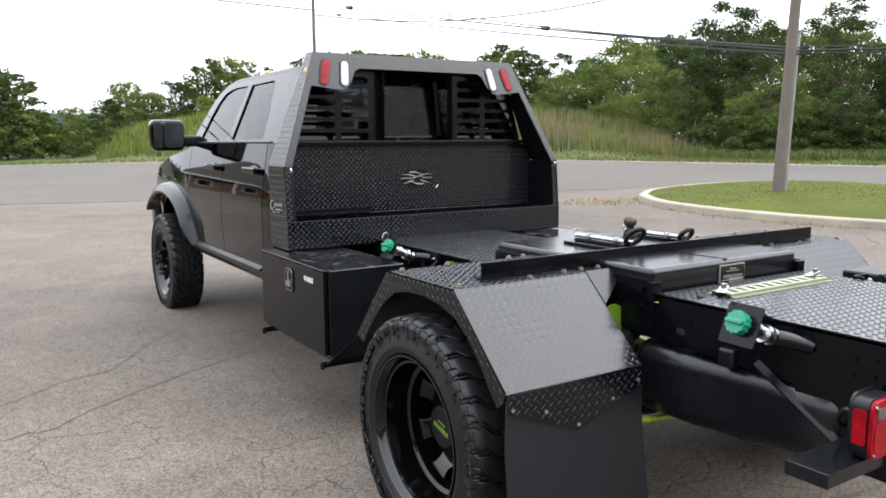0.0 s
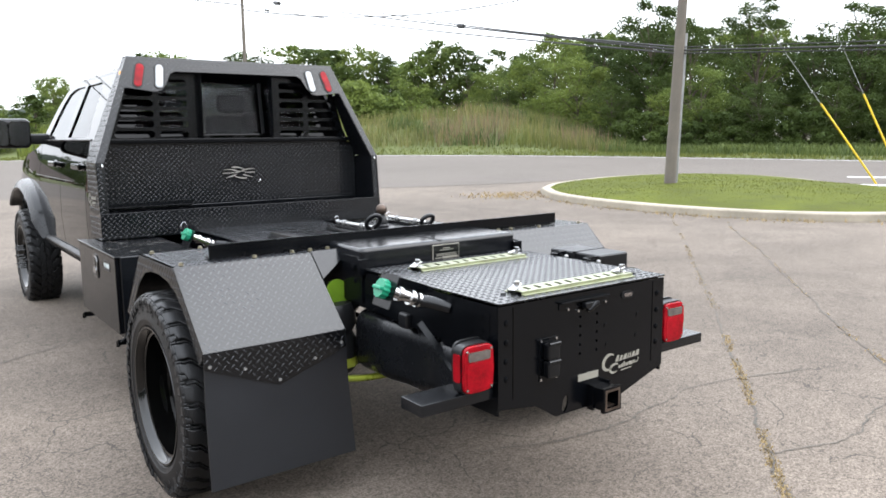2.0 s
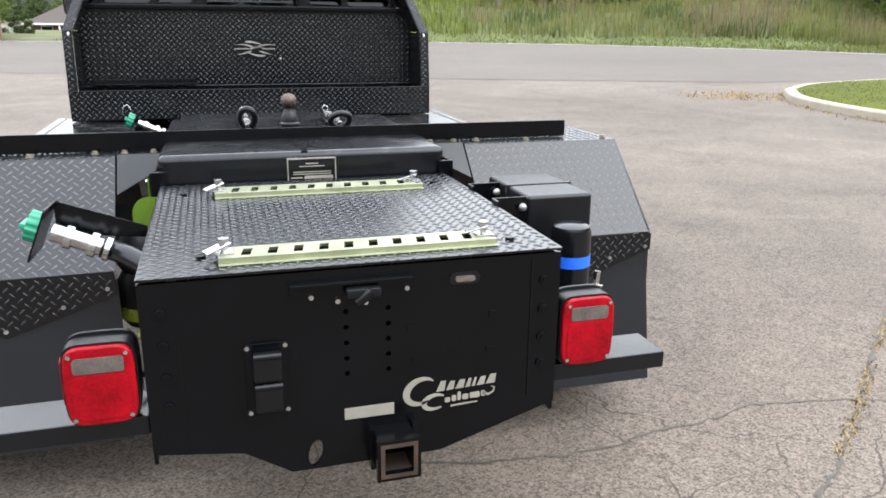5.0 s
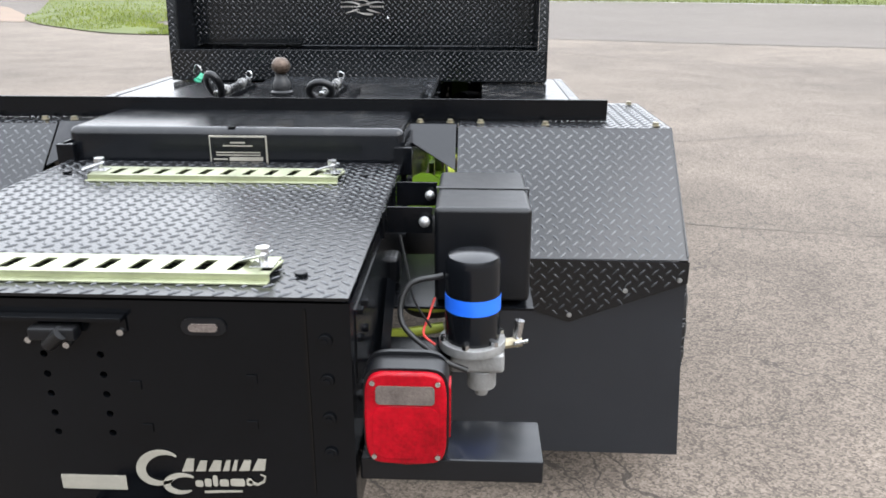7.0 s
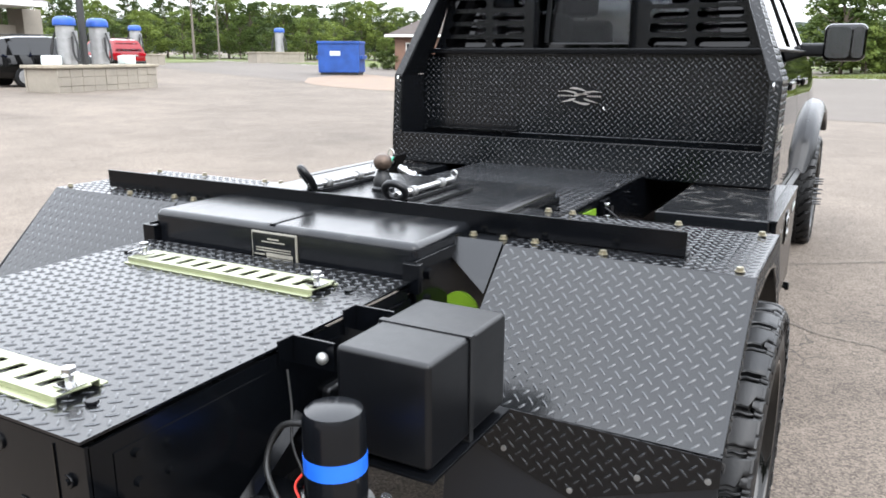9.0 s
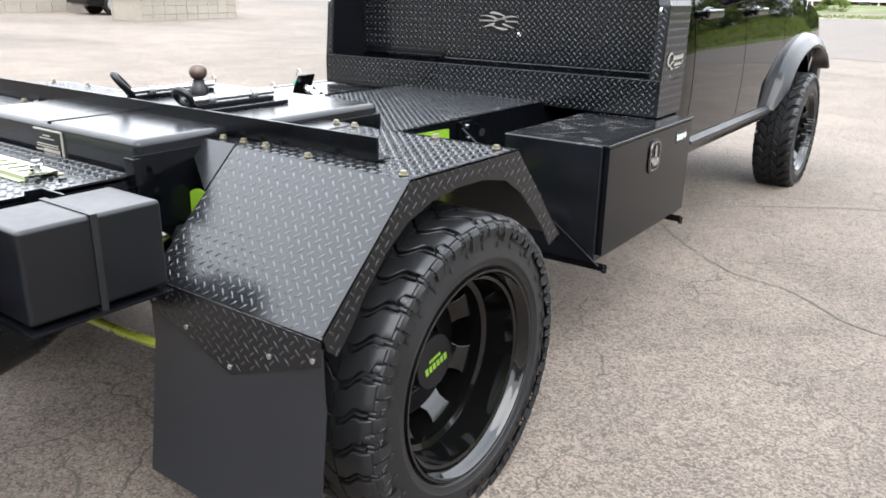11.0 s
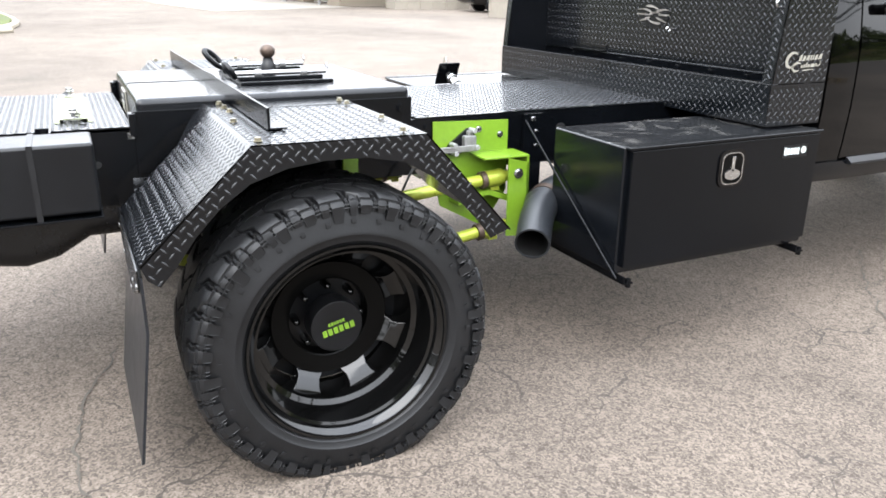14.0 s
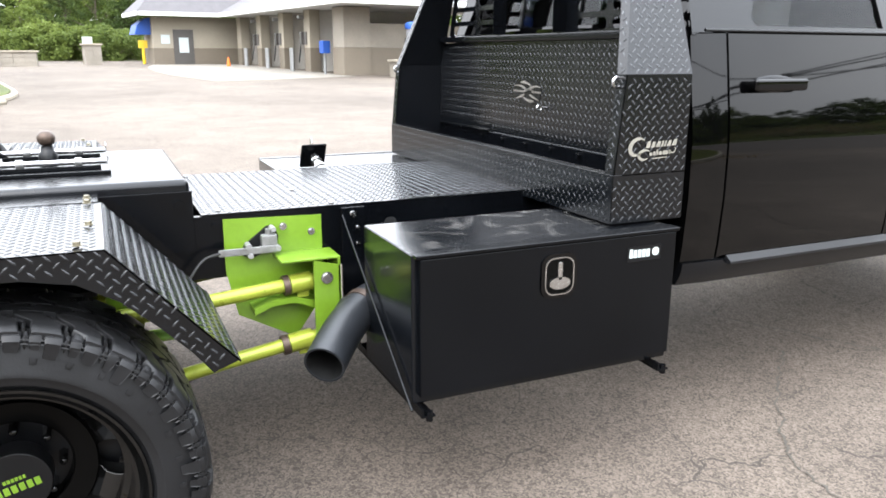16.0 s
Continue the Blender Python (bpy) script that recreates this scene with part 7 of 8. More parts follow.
for x, y, z in high:
    h = heading(x, y)
    n1 = noise.noise(V(x * 0.2, y * 0.2, 11)) + 0.3 * noise.noise(V(x * 0.7, y * 0.7, 5)) + (0.22 if 35 < h < 49 else 0)
    n2 = noise.noise(V(x * 0.33, y * 0.33, 19))
    u = pick.random()
    if h < 20 + 3 * n2:
        (fresh if u < 0.8 else leafy_).append((x, y, z))
    elif n1 > 0.27 and u < 0.4:
        seedy.append((x, y, z))
    elif n2 > 0.16 and u < 0.75:
        leafy_.append((x, y, z))
    elif u < 0.68 + 0.5 * noise.noise(V(x * 0.15, y * 0.15, 31)):
        green.append((x, y, z))
    else:
        dry.append((x, y, z))
blades("tall_green_grass", green, 0.3, 0.85, 0.022, "blades", "tall green grass on the bank", "grass")
blades("fresh_green_grass", fresh, 0.3, 0.8, 0.03, "fresh", "bright green grass on the bank", "grass")
blades("tall_dry_grass", dry, 0.4, 1.15, 0.016, "tall", "tall straw-coloured grass on the bank", "grass")
blades("seed_heads", seedy, 0.6, 1.4, 0.018, "seed", "tall brown seed heads on the bank", "grass", 0.3)
blades("leafy_weeds", leafy_, 0.3, 0.95, 0.045, "weed", "dark leafy weeds among the bank grass", "weeds", 0.9)


# trees
def foliage(seed, lobes, height, spread, leaf, count, squat=1.0):
    """Leaves gathered on the outsides of uneven lobes."""
    r = random.Random(seed)
    verts, faces = [], []
    cs = []
    for k in range(lobes):
        t = (k + 0.5) / lobes
        a = k * 2.4 + r.uniform(-0.6, 0.6)
        z = height * (0.12 + 0.84 * t) + r.uniform(-0.4, 0.4)
        wid = spread * (0.3 + 0.85 * math.sin(math.pi * min(1, 0.2 + 0.74 * t))) * r.uniform(0.2, 0.95)
        cs.append((V(wid * math.cos(a), wid * math.sin(a), z), spread * r.uniform(0.20, 0.38) * (1.1 - 0.4 * t)))
    for c, rad in cs:
        for _ in range(count):
            d = V(r.gauss(0, 1), r.gauss(0, 1), r.gauss(0.25, 1)).normalized()
            p = c + V(d.x * rad, d.y * rad, d.z * rad * 0.6 * squat) * (r.random() ** 0.4) * r.uniform(0.9, 1.25)
            u = V(r.gauss(0, 1), r.gauss(0, 1), r.gauss(0, 0.6)).normalized()
            v = u.cross(d + V(r.gauss(0, 0.5), r.gauss(0, 0.5), r.gauss(0, 0.5))).normalized()
            s1, s2 = leaf * r.uniform(0.6, 1.3), leaf * r.uniform(0.35, 0.7)
            k = len(verts)
            verts += [p - u * s1, p + v * s2, p + u * s1, p - v * s2]
            faces.append((k, k + 1, k + 2, k + 3))
    return verts, faces, cs


def tree(seed, height, spread, leaf, lobes, count, pale=False):
    t = thing("tree", "leafy green roadside tree in full summer leaf", "tree", "trees of the wood")
    verts, faces, cs = foliage(seed, lobes, height, spread, leaf, count)
    raw("crown", verts, faces, "leaf_pale" if pale else "leaf", t)
    r = random.Random(seed + 50)
    bm = B()
    pts = [V(0, 0, -0.3), V(r.uniform(-.2, .2), r.uniform(-.2, .2), height * 0.3), V(r.uniform(-.4, .4), r.uniform(-.4, .4), height * 0.75)]
    ln = bend(pts, 6)
    for a, b, q in zip(ln, ln[1:], range(99)):
        cyl(bm, a, b, height * 0.018 * (1 - q / 16), 8, height * 0.018 * (1 - (q + 1) / 16))
    for c, rad in cs[::3]:
        base = ln[min(len(ln) - 2, 3 + int(8 * c.z / height))]
        cyl(bm, base, c, height * 0.006, 5, height * 0.002)
    part("trunk", bm, "bark", t)
    return t


def bush(seed, height, spread, leaf, lobes, count, pale):
    t = thing("bush", "dense green undergrowth at the edge of the wood", "bush", "undergrowth")
    verts, faces, cs = foliage(seed, lobes, height, spread, leaf, count, 1.2)
    raw("crown", verts, faces, "leaf_pale" if pale else "leaf", t)
    bm = B()
    for c, rad in cs[::2]:
        cyl(bm, V(c.x * 0.2, c.y * 0.2, -0.2), c, 0.03, 5, 0.01)
    part("stems", bm, "bark", t)
    return t


protos = [tree(11, 10, 3.4, 0.105, 60, 190), tree(12, 11.5, 3.8, 0.105, 62, 190), tree(13, 8.5, 3.4, 0.1, 56, 190, True), tree(14, 12, 3.3, 0.105, 62, 190), tree(15, 7, 3.2, 0.1, 52, 190, True)]
mid_protos = [tree(41, 10, 3.5, 0.19, 52, 74), tree(42, 11.5, 3.9, 0.19, 52, 74), tree(43, 8.5, 3.5, 0.18, 50, 74, True), tree(44, 12, 3.5, 0.19, 52, 74), tree(45, 7, 3.3, 0.18, 46, 74, True)]
far_protos = [tree(31, 10, 3.6, 0.30, 44, 46), tree(32, 11.5, 4.0, 0.30, 44, 46), tree(33, 8.5, 3.6, 0.28, 42, 46, True), tree(34, 12, 3.6, 0.30, 44, 46), tree(35, 7, 3.4, 0.27, 40, 46, True)]
shrubs = [bush(21, 3.0, 2.2, 0.12, 16, 230, False), bush(22, 2.4, 2.4, 0.12, 16, 230, True)]
first = set()


def plant(group, k, x, y, scale, sz=1.0):
    p = group[k % len(group)]
    m = Matrix.Translation((x, y, land(x, y) - 0.1)) @ Matrix.Rotation(rng.uniform(0, 6.28), 4, "Z") @ Matrix.Diagonal((scale, scale, scale * sz, 1))
    if p.name not in first:
        first.add(p.name)
        p.matrix_basis = m
    else:
        copy_thing(p, m @ Matrix.Diagonal((1 / p.scale.x, 1 / p.scale.y, 1 / p.scale.z, 1)))


# the woods round the place: heading from the truck, distance and angle of the tree tops above eye level
SKYLINE = [(-118, 92, 3.6), (-95, 92, 4.9), (-80, 90, 5.0), (-68, 88, 4.6), (-60, 88, 3.9), (-50, 90, 3.6), (-38, 92, 3.7), (-24, 100, 3.0), (-16, 120, 1.9), (-5, 120, 1.5), (1, 100, 2.2), (3.4, 100, 1.9), (4.6, 100, 0.9), (7.9, 96, 0.8), (8.6, 96, 2.6), (9.8, 96, 3.6), (11.2, 96, 3.3), (12.6, 98, 3.0), (14.3, 96, 4.7), (16.8, 96, 5.1), (20, 92, 5.0), (24.6, 88, 5.2), (29, 84, 6.3), (32.7, 82, 5.6), (34.8, 80, 6.3), (37.6, 78, 5.8), (41, 72, 5.6), (42.9, 66, 7.0), (46, 60, 8.0), (48, 57, 8.4), (50, 55, 9.2), (53, 53, 9.7), (58, 52, 9.5), (62, 52, 8.0), (76, 54, 9.0), (110, 58, 9.0)]
hs_ = [p[0] for p in SKYLINE]
unseen_trees = []
TALL = [10.6, 12.2, 9.2, 12.6, 7.8]


def wood(step, back, low, high_, start, stop=108):
    h = start
    while h < stop:
        d = float(np.interp(h, hs_, [p[1] for p in SKYLINE])) + back + rng.uniform(-2, 2)
        el = float(np.interp(h, hs_, [p[2] for p in SKYLINE]))
        x, y = -2 + d * math.sin(radians(h)), -3 + d * math.cos(radians(h))
        k = rng.randrange(5)
        top = (1.5 + (d - back) * math.tan(radians(el)) - land(x, y)) * rng.uniform(low, high_)
        sc = max(2.2, top * (1.0 if d < 72 else 1.22)) / TALL[k]
        wide = max(sc, 0.42) * rng.uniform(0.9, 1.2)
        if not (abs(x + 22) < 9 and abs(y - 52) < 7):
            if h > 70 or h < -99:
                unseen_trees.append((x, y, wide * TALL[k] / 10, sc / wide))
            else:
                plant(protos if d < 72 else mid_protos, k, x, y, wide, sc / wide)
        h += math.degrees(step / d) * rng.uniform(0.7, 1.3)


wood(3.1, 0, 0.86, 1.08, -118.0)
wood(3.4, 6, 0.84, 1.06, -118.0)
wood(3.0, -5, 0.32, 0.75, -118.0)
wood(2.6, 24, 0.9, 1.1, 39.0, 72.0)
wood(3.0, 11, 0.88, 1.08, -100.0, -62.0)
wood(3.0, -10, 0.5, 0.85, -100.0, -66.0)
for k in range(16):
    h = radians(1.2 + 7.3 * k / 15)
    d = rng.uniform(57, 64)
    sc = rng.uniform(0.34, 0.46) * (0.62 if 5 < k < 14 else 1.25 if k < 5 else 1.0)
    plant(far_protos, k, -2 + d * math.sin(h), -3 + d * math.cos(h), sc * 1.25, 0.8)
plant(far_protos, 2, -3.9, 112, 1.0, 0.95)
plant(mid_protos, 2, -2 + 57 * math.sin(radians(6)), -3 + 57 * math.cos(radians(6)), 0.42, 1.0)
for k in range(34):
    h = radians(50 + 34 * k / 33)
    d = 46 + rng.uniform(-1.5, 1.5)
    plant(shrubs, 0, -2 + d * math.sin(h), -3 + d * math.cos(h), rng.uniform(0.4, 0.8))
for k in range(40):
    y = -26 + 33 * k / 39
    plant(shrubs, 1, -53.5 + rng.uniform(-2.5, 0.5), y, rng.uniform(0.4, 0.95), 1.1)
# trees added behind the view, only to darken reflections in the black panels
for k in range(32):
    a = radians(112 + 126 * k / 31)
    d = rng.uniform(42, 56)
    unseen_trees.append((d * math.sin(a), d * math.cos(a), rng.uniform(0.85, 1.15), 1.0))
lv, lf, _ = foliage(61, 34, 10.5, 3.7, 0.44, 30)
lv = np.array([tuple(p) for p in lv])
verts, faces = [], []
for x, y, sc, sz in unseen_trees:
    a = rng.uniform(0, 6.28)
    turn = np.array([[math.cos(a), math.sin(a), 0], [-math.sin(a), math.cos(a), 0], [0, 0, sz]]) * sc
    k = len(verts)
    verts += [tuple(p) for p in (lv @ turn + np.array([x, y, land(x, y) - 0.1])).tolist()]
    faces += [tuple(i + k for i in f) for f in lf]
tagged(raw("surrounding_wood", verts, faces, "leaf"), "unseen wood round the lot, added for dark reflections", "wood", kind="stuff")
# bright scrub behind the bank
for k in range(16):
    h = radians(21.5 + 10.5 * k / 15 + rng.uniform(-0.4, 0.4))
    d = rng.uniform(59, 66)
    plant(shrubs, 1 if k % 3 else 0, -2 + d * math.sin(h), -3 + d * math.cos(h), rng.uniform(1.15, 1.5) * (1.3 if k == 11 else 1.0), 1.15)
# distant hills
for name, pts, hgt in (("hill", [(-300, 420), (-120, 520), (60, 560), (240, 520), (420, 380)], 30), ("hill", [(-640, 100), (-560, 260), (-430, 400), (-300, 500)], 34)):
    ln = bend([Vector((*p, 0)) for p in pts], 70)
    verts, faces = [], []
    for i, p in enumerate(ln):
        for j in range(7):
            q = p * (1 + 0.03 * j)
            z = hgt * math.sin(math.pi * j / 7) * (0.75 + 0.35 * noise.noise(V(p.x * 0.01, p.y * 0.01, j * 0.1))) + (2.5 * noise.noise(V(p.x * 0.06, p.y * 0.06, j)) + 2.0 * noise.noise(V(p.x * 0.2, p.y * 0.2, j * 3.1))) * (j > 0)
            verts.append((q.x, q.y, z))
    for i in range(len(ln) - 1):
        for j in range(6):
            k = i * 7 + j
            faces.append((k, k + 1, k + 8, k + 7))
    tagged(raw(name, verts, faces, "hill", smooth=True), "distant wooded hill", "hill", kind="structure")


# utility poles and wires
def pole(x, y, h, r, label, arm=False, lean=(0, 0), conduit=False):
    t = thing("utility_pole", label, "utility pole", "poles along the road")
    z = land(x, y)
    bm = B()
    cyl(bm, V(x, y, z - 0.2), V(x + lean[0], y + lean[1], z + h), r, 18, r * 0.55)
    part("shaft", bm, "pole", t)
    if conduit:
        bm = B()
        cyl(bm, V(x + r * 0.95, y - r * 0.55, z), V(x + lean[0] * 0.36 + r * 0.9, y + lean[1] * 0.36 - r * 0.5, z + h * 0.36), 0.045, 10)
        part("conduit", bm, "steel", t, "grey conduit strapped to the pole")
    bm = B()
    box(bm, (x - r - 0.06, y - 0.05, z + 5.0), (x - r * 0.5, y + 0.05, z + 5.25), 0.01)
    part("bracket", bm, "wire", t)
    if arm:
        bm = B()
        box(bm, (x - 1.2, y - 0.06, z + h - 0.8), (x + 1.2, y + 0.06, z + h - 0.68), 0.01)
        part("cross_arm", bm, "pole", t)
    return t


pole(13.09, 8.19, 10.5, 0.138, "weathered grey wooden utility pole on the grass island", False, (0.33, -0.23), True)
pole(19.2, 48.9, 13, 0.17, "distant wooden utility pole beside the road")
pole(-60, 57, 9, 0.15, "wooden utility pole behind the lot")
pole(-57.5, 58, 7.5, 0.1, "thin wooden pole behind the lot")
pole(-88, 5, 8, 0.14, "wooden utility pole with a cross arm behind the lot", True)


def wire(a, b, sag, r, label="thin black overhead wire span"):
    a, b = Vector(a), Vector(b)
    bm = B()
    pts = [a.lerp(b, k / 24) - V(0, 0, sag * 4 * (k / 24) * (1 - k / 24)) for k in range(25)]
    tube(bm, pts, r, 6)
    return tagged(link("overhead_wire", bm, "wire"), label, "wire", "overhead wires")


wire((19.2, 48.9, 11.15), (13.2, 8.1, 3.45), 0.15, 0.026, "thick black telephone cable")
wire((13.2, 8.1, 3.45), (36, -28, 4.2), 0.5, 0.022, "thick black telephone cable")
wire((19.2, 48.9, 10.6), (13.2, 8.1, 3.38), 0.2, 0.024)
wire((13.2, 8.1, 3.38), (36, -28, 4.0), 0.5, 0.016)
wire((19.2, 48.9, 12.4), (13.2, 8.1, 3.52), 0.55, 0.022)
wire((13.2, 8.1, 3.52), (36, -28, 4.6), 0.5, 0.012)
wire((19.2, 48.9, 10.6), (-34, 58, 14.5), 0.45, 0.042)
wire((19.2, 48.9, 10.3), (46, 20, 16.5), 3.2, 0.040)
wire((19.2, 48.9, 11.0), (-34, 62, 16.5), 0.45, 0.034)
for u, far_z, ln_, r_ in ((0.748, 11.15, 0.40, 0.085), (0.205, 11.15, 0.95, 0.12), (0.15, 10.6, 0.8, 0.05)):
    bm = B()
    at_, along = V(19.2 - 6.0 * u, 48.9 - 40.8 * u, far_z - 7.6 * u - 0.6 * u * (1 - u) - 0.04), V(-6.0, -40.8, -7.6).normalized()
    cyl(bm, at_ - along * ln_ / 2, at_ + along * ln_ / 2, r_, 14, bev=r_ * 0.35)
    tagged(link("cable_closure", bm, "wire"), "black splice case hanging on the cable", "splice case", "splice cases")
for top, foot, reach in (((13.35, 8.0, 6.4), (15.75, 4.55, 0.25), 0.31), ((13.45, 7.92, 10.2), (15.85, 4.05, 0.25), 0.21)):
    g = thing("guy_wire", "steel guy wire with a yellow guard", "guy wire", "guy wires of the pole")
    a, b = V(*top), V(*foot)
    bm = B()
    cyl(bm, a, b, 0.006, 6)
    part("cable", bm, "steel", g)
    bm = B()
    cyl(bm, b.lerp(a, 0.02), b.lerp(a, reach), 0.021, 10)
    part("guard", bm, "yellow", g, "yellow plastic guard")


# cracks with weeds
def crack(pts, w, seed, weeds=0.0):
    r = random.Random(seed)
    ln = bend([V(x, y, 0) for x, y in pts], 22)
    verts, faces = [], []
    off = 0.0
    for i, p in enumerate(ln):
        a, b = ln[max(0, i - 1)], ln[min(len(ln) - 1, i + 1)]
        d = (b - a).normalized()
        nrm = V(-d.y, d.x, 0)
        off = off * 0.8 + r.uniform(-0.012, 0.012)
        ww = 0.8 * w * r.uniform(0.35, 1.4)
        q = p + nrm * off
        for g in (-1, 1):
            v = q + nrm * ww * g
            verts.append((v.x, v.y, land(v.x, v.y) + 0.0035))
        if i:
            k = 2 * i
            faces.append((k - 2, k - 1, k + 1, k))
    tagged(raw("asphalt_crack", verts, faces, "crackfill"), "dark open crack in the asphalt", "crack", "long cracks in the lot", kind="structure")
    if weeds:
        sp = []
        for _ in range(int(weeds * len(ln))):
            u = r.random() * (len(ln) - 1.001)
            p = ln[int(u)].lerp(ln[int(u) + 1], u - int(u))
            if noise.noise(V(p.x * 2.1, p.y * 2.1, seed)) > -0.15:
                x, y = p.x + r.gauss(0, 0.016), p.y + r.gauss(0, 0.016)
                sp.append((x, y, land(x, y) + 0.015))
        if sp:
            blades("crack_weeds", sp, 0.005, 0.020, 0.0055, "straw", "dry yellow weeds in the crack", "weeds", 0.9)


M["crackfill"] = mat("crack_dirt", (0.06, 0.052, 0.042), 0.95, var=0.4, scale=6)
crack([(9.7, 5.55), (7.08, 3.34), (5.22, 1.81), (3.34, 0.24), (2.49, -0.43), (2.07, -0.78), (1.57, -1.17), (1.19, -1.47), (0.83, -1.76)], 0.009, 1, 16)
crack([(10.2, 4.7), (8.75, 3.65), (6.99, 2.1), (5.06, 0.5), (3.74, -0.6), (3.2, -1.1), (2.4, -1.9)], 0.009, 2, 8)
crack([(-3.4, 1.6), (-2.56, 1.95), (-2.33, 2.0), (-2.04, 2.26), (-1.64, 2.52), (-1.29, 2.73), (-0.95, 2.92), (-0.34, 3.21), (0.4, 3.6)], 0.008, 3)
crack([(-3.2, 2.3), (-2.53, 2.58), (-2.19, 2.88), (-1.86, 3.03), (-1.5, 3.54), (-1.11, 4.07)], 0.007, 4)
crack([(0.5, 3.3), (0.9, 2.85), (1.3, 2.5), (1.6, 2.4), (2.1, 2.07), (3.2, 1.9)], 0.006, 5)
crack([(0.4, 3.6), (0.72, 3.77), (1.8, 4.46), (4.0, 5.2)], 0.009, 6)
crack([(-1.6, 19.35), (2.7, 18.05), (7.7, 15.8), (12.2, 13.9)], 0.05, 7)
crack([(0.1, -0.6), (0.75, -0.77), (1.3, -0.7), (1.95, -0.68), (2.6, -0.9)], 0.006, 8)
crack([(1.2, -1.47), (1.7, -1.6), (2.3, -1.5), (3.0, -1.75)], 0.006, 9)
crack([(9.3, 8.3), (8.0, 9.3), (5.5, 11.5), (2.0, 14.5)], 0.02, 10)
# rough grass on the point of grass
pa, pb = bend([V(*p, 0) for p in PEN_A], 8), bend([V(*p, 0) for p in PEN_B], 8)
gp = []
for _ in range(9000):
    u, t = rng.random() * (len(pa) - 1.001), rng.random()
    n0 = int(u)
    p = pa[n0].lerp(pa[n0 + 1], u - n0).lerp(pb[n0].lerp(pb[n0 + 1], u - n0), t)
    if noise.noise(V(p.x * 0.5, p.y * 0.5, 7)) > -0.25:
        gp.append((p.x, p.y, land(p.x, p.y) + 0.03 + point_rise(p.x, p.y, t)))
blades("point_grass", gp, 0.03, 0.13, 0.016, "fresh", "rough uneven grass beside the lot", "grass")
# weeds along the kerb
sp = []
for p in ring_o:
    o = (p - cen).normalized()
    if p.x < 13:
        for _ in range(rng.randrange(0, 26)):
            q = p + o * (0.05 + abs(rng.gauss(0, 0.05))) + V(rng.gauss(0, .15), rng.gauss(0, .15), 0)
            sp.append((q.x, q.y, land(q.x, q.y) + 0.015))
for _ in range(500):
    x, y = 10.2 + rng.gauss(0, 0.5), 10.8 + rng.gauss(0, 0.45)
    sp.append((x, y, land(x, y) + 0.015))
blades("kerb_weeds", sp, 0.02, 0.08, 0.012, "straw", "dry weeds along the kerb", "weeds", 0.8)


# ---- car wash behind the lot ----
ang = radians(8.2)
WASH = Matrix.Translation((-45.7, 8.3, land(-42, 8) - 0.02)) @ Matrix.Rotation(ang, 4, "Z")
wash = thing("car_wash", "tan block car wash with open bays and a grey hipped roof", "building")


def wpart(name, fn, material, label="", parent=None):
    bm = B()
    fn(bm)
    bmesh.ops.transform(bm, matrix=WASH, verts=bm.verts)
    return part(name, bm, material, parent or wash, label)


EAVE = 2.75
for k in range(4):
    u = 1.15 + 3.42 * k
    wpart("pier", lambda bm: box(bm, (u - 0.35, 0, 1.0), (u + 0.35, 0.55, EAVE), 0.02), "block")
    wpart("pier_base", lambda bm: box(bm, (u - 0.36, -0.01, -0.3), (u + 0.36, 0.56, 1.0), 0.02), "block_dark")
    wpart("bay_wall", lambda bm: box(bm, (u - 0.15, 0.56, -0.3), (u + 0.15, 8.0, EAVE), 0.01), "pale_wall")
    if k:
        wpart("wash_unit", lambda bm: box(bm, (u - 0.62, -0.14, 1.15), (u - 0.37, 0.25, 1.75), 0.02), "door_dark")
        wpart("hose", lambda bm: tube(bm, bend([V(u - 0.5, -0.12, 1.2), V(u - 0.55, -0.2, 0.5), V(u - 0.45, -0.25, 0.35), V(u - 0.42, -0.15, 1.0)]), 0.025, 6), "hose")
        wpart("sign_board", lambda bm: box(bm, (u - 1.9, 2.2, 1.2), (u - 1.1, 2.24, 2.1), 0.01), "door_dark")
        for du in (0.62, 0.40):
            wpart("bollard", lambda bm: cyl(bm, V(u - du, -0.6, -0.3), V(u - du, -0.6, 1.0), 0.07, 12, bev=0.02), "steel")
        wpart("notice_board", lambda bm: box(bm, (u - 0.30, -0.05, 1.15), (u + 0.05, -0.012, 1.75), 0.01), "door_dark")
        wpart("bay_lamp", lambda bm: box(bm, (u - 0.42, -0.30, 2.35), (u - 0.22, -0.02, 2.52), 0.03), "steel")
wpart("end_pillar", lambda bm: box(bm, (14.6, -0.1, 1.0), (15.75, 1.2, 2.74), 0.03), "stone")
wpart("end_pillar_base", lambda bm: box(bm, (14.58, -0.12, -0.3), (15.77, 1.22, 1.0), 0.03), "block_dark")
wpart("pay_unit", lambda bm: box(bm, (14.1, -0.55, 0.75), (14.55, -0.2, 1.3), 0.03), "awning", "pale blue pay unit by the end pillar")
wpart("pay_post", lambda bm: cyl(bm, V(14.32, -0.38, -0.3), V(14.32, -0.38, 0.75), 0.06, 12), "steel")
wpart("end_wall", lambda bm: box(bm, (15.35, 1.2, 1.0), (15.65, 9.0, 2.05), 0.02), "stone")
wpart("end_wall_base", lambda bm: box(bm, (15.33, 1.22, -0.3), (15.67, 9.0, 1.0), 0.02), "block_dark")
wpart("far_pillar", lambda bm: box(bm, (15.2, 9.0, -0.3), (16.1, 10.0, 2.74), 0.03), "stone")
wpart("rear_wall", lambda bm: box(bm, (0, 7.8, -0.3), (15.3, 8.0, 1.6), 0.01), "pale_wall")
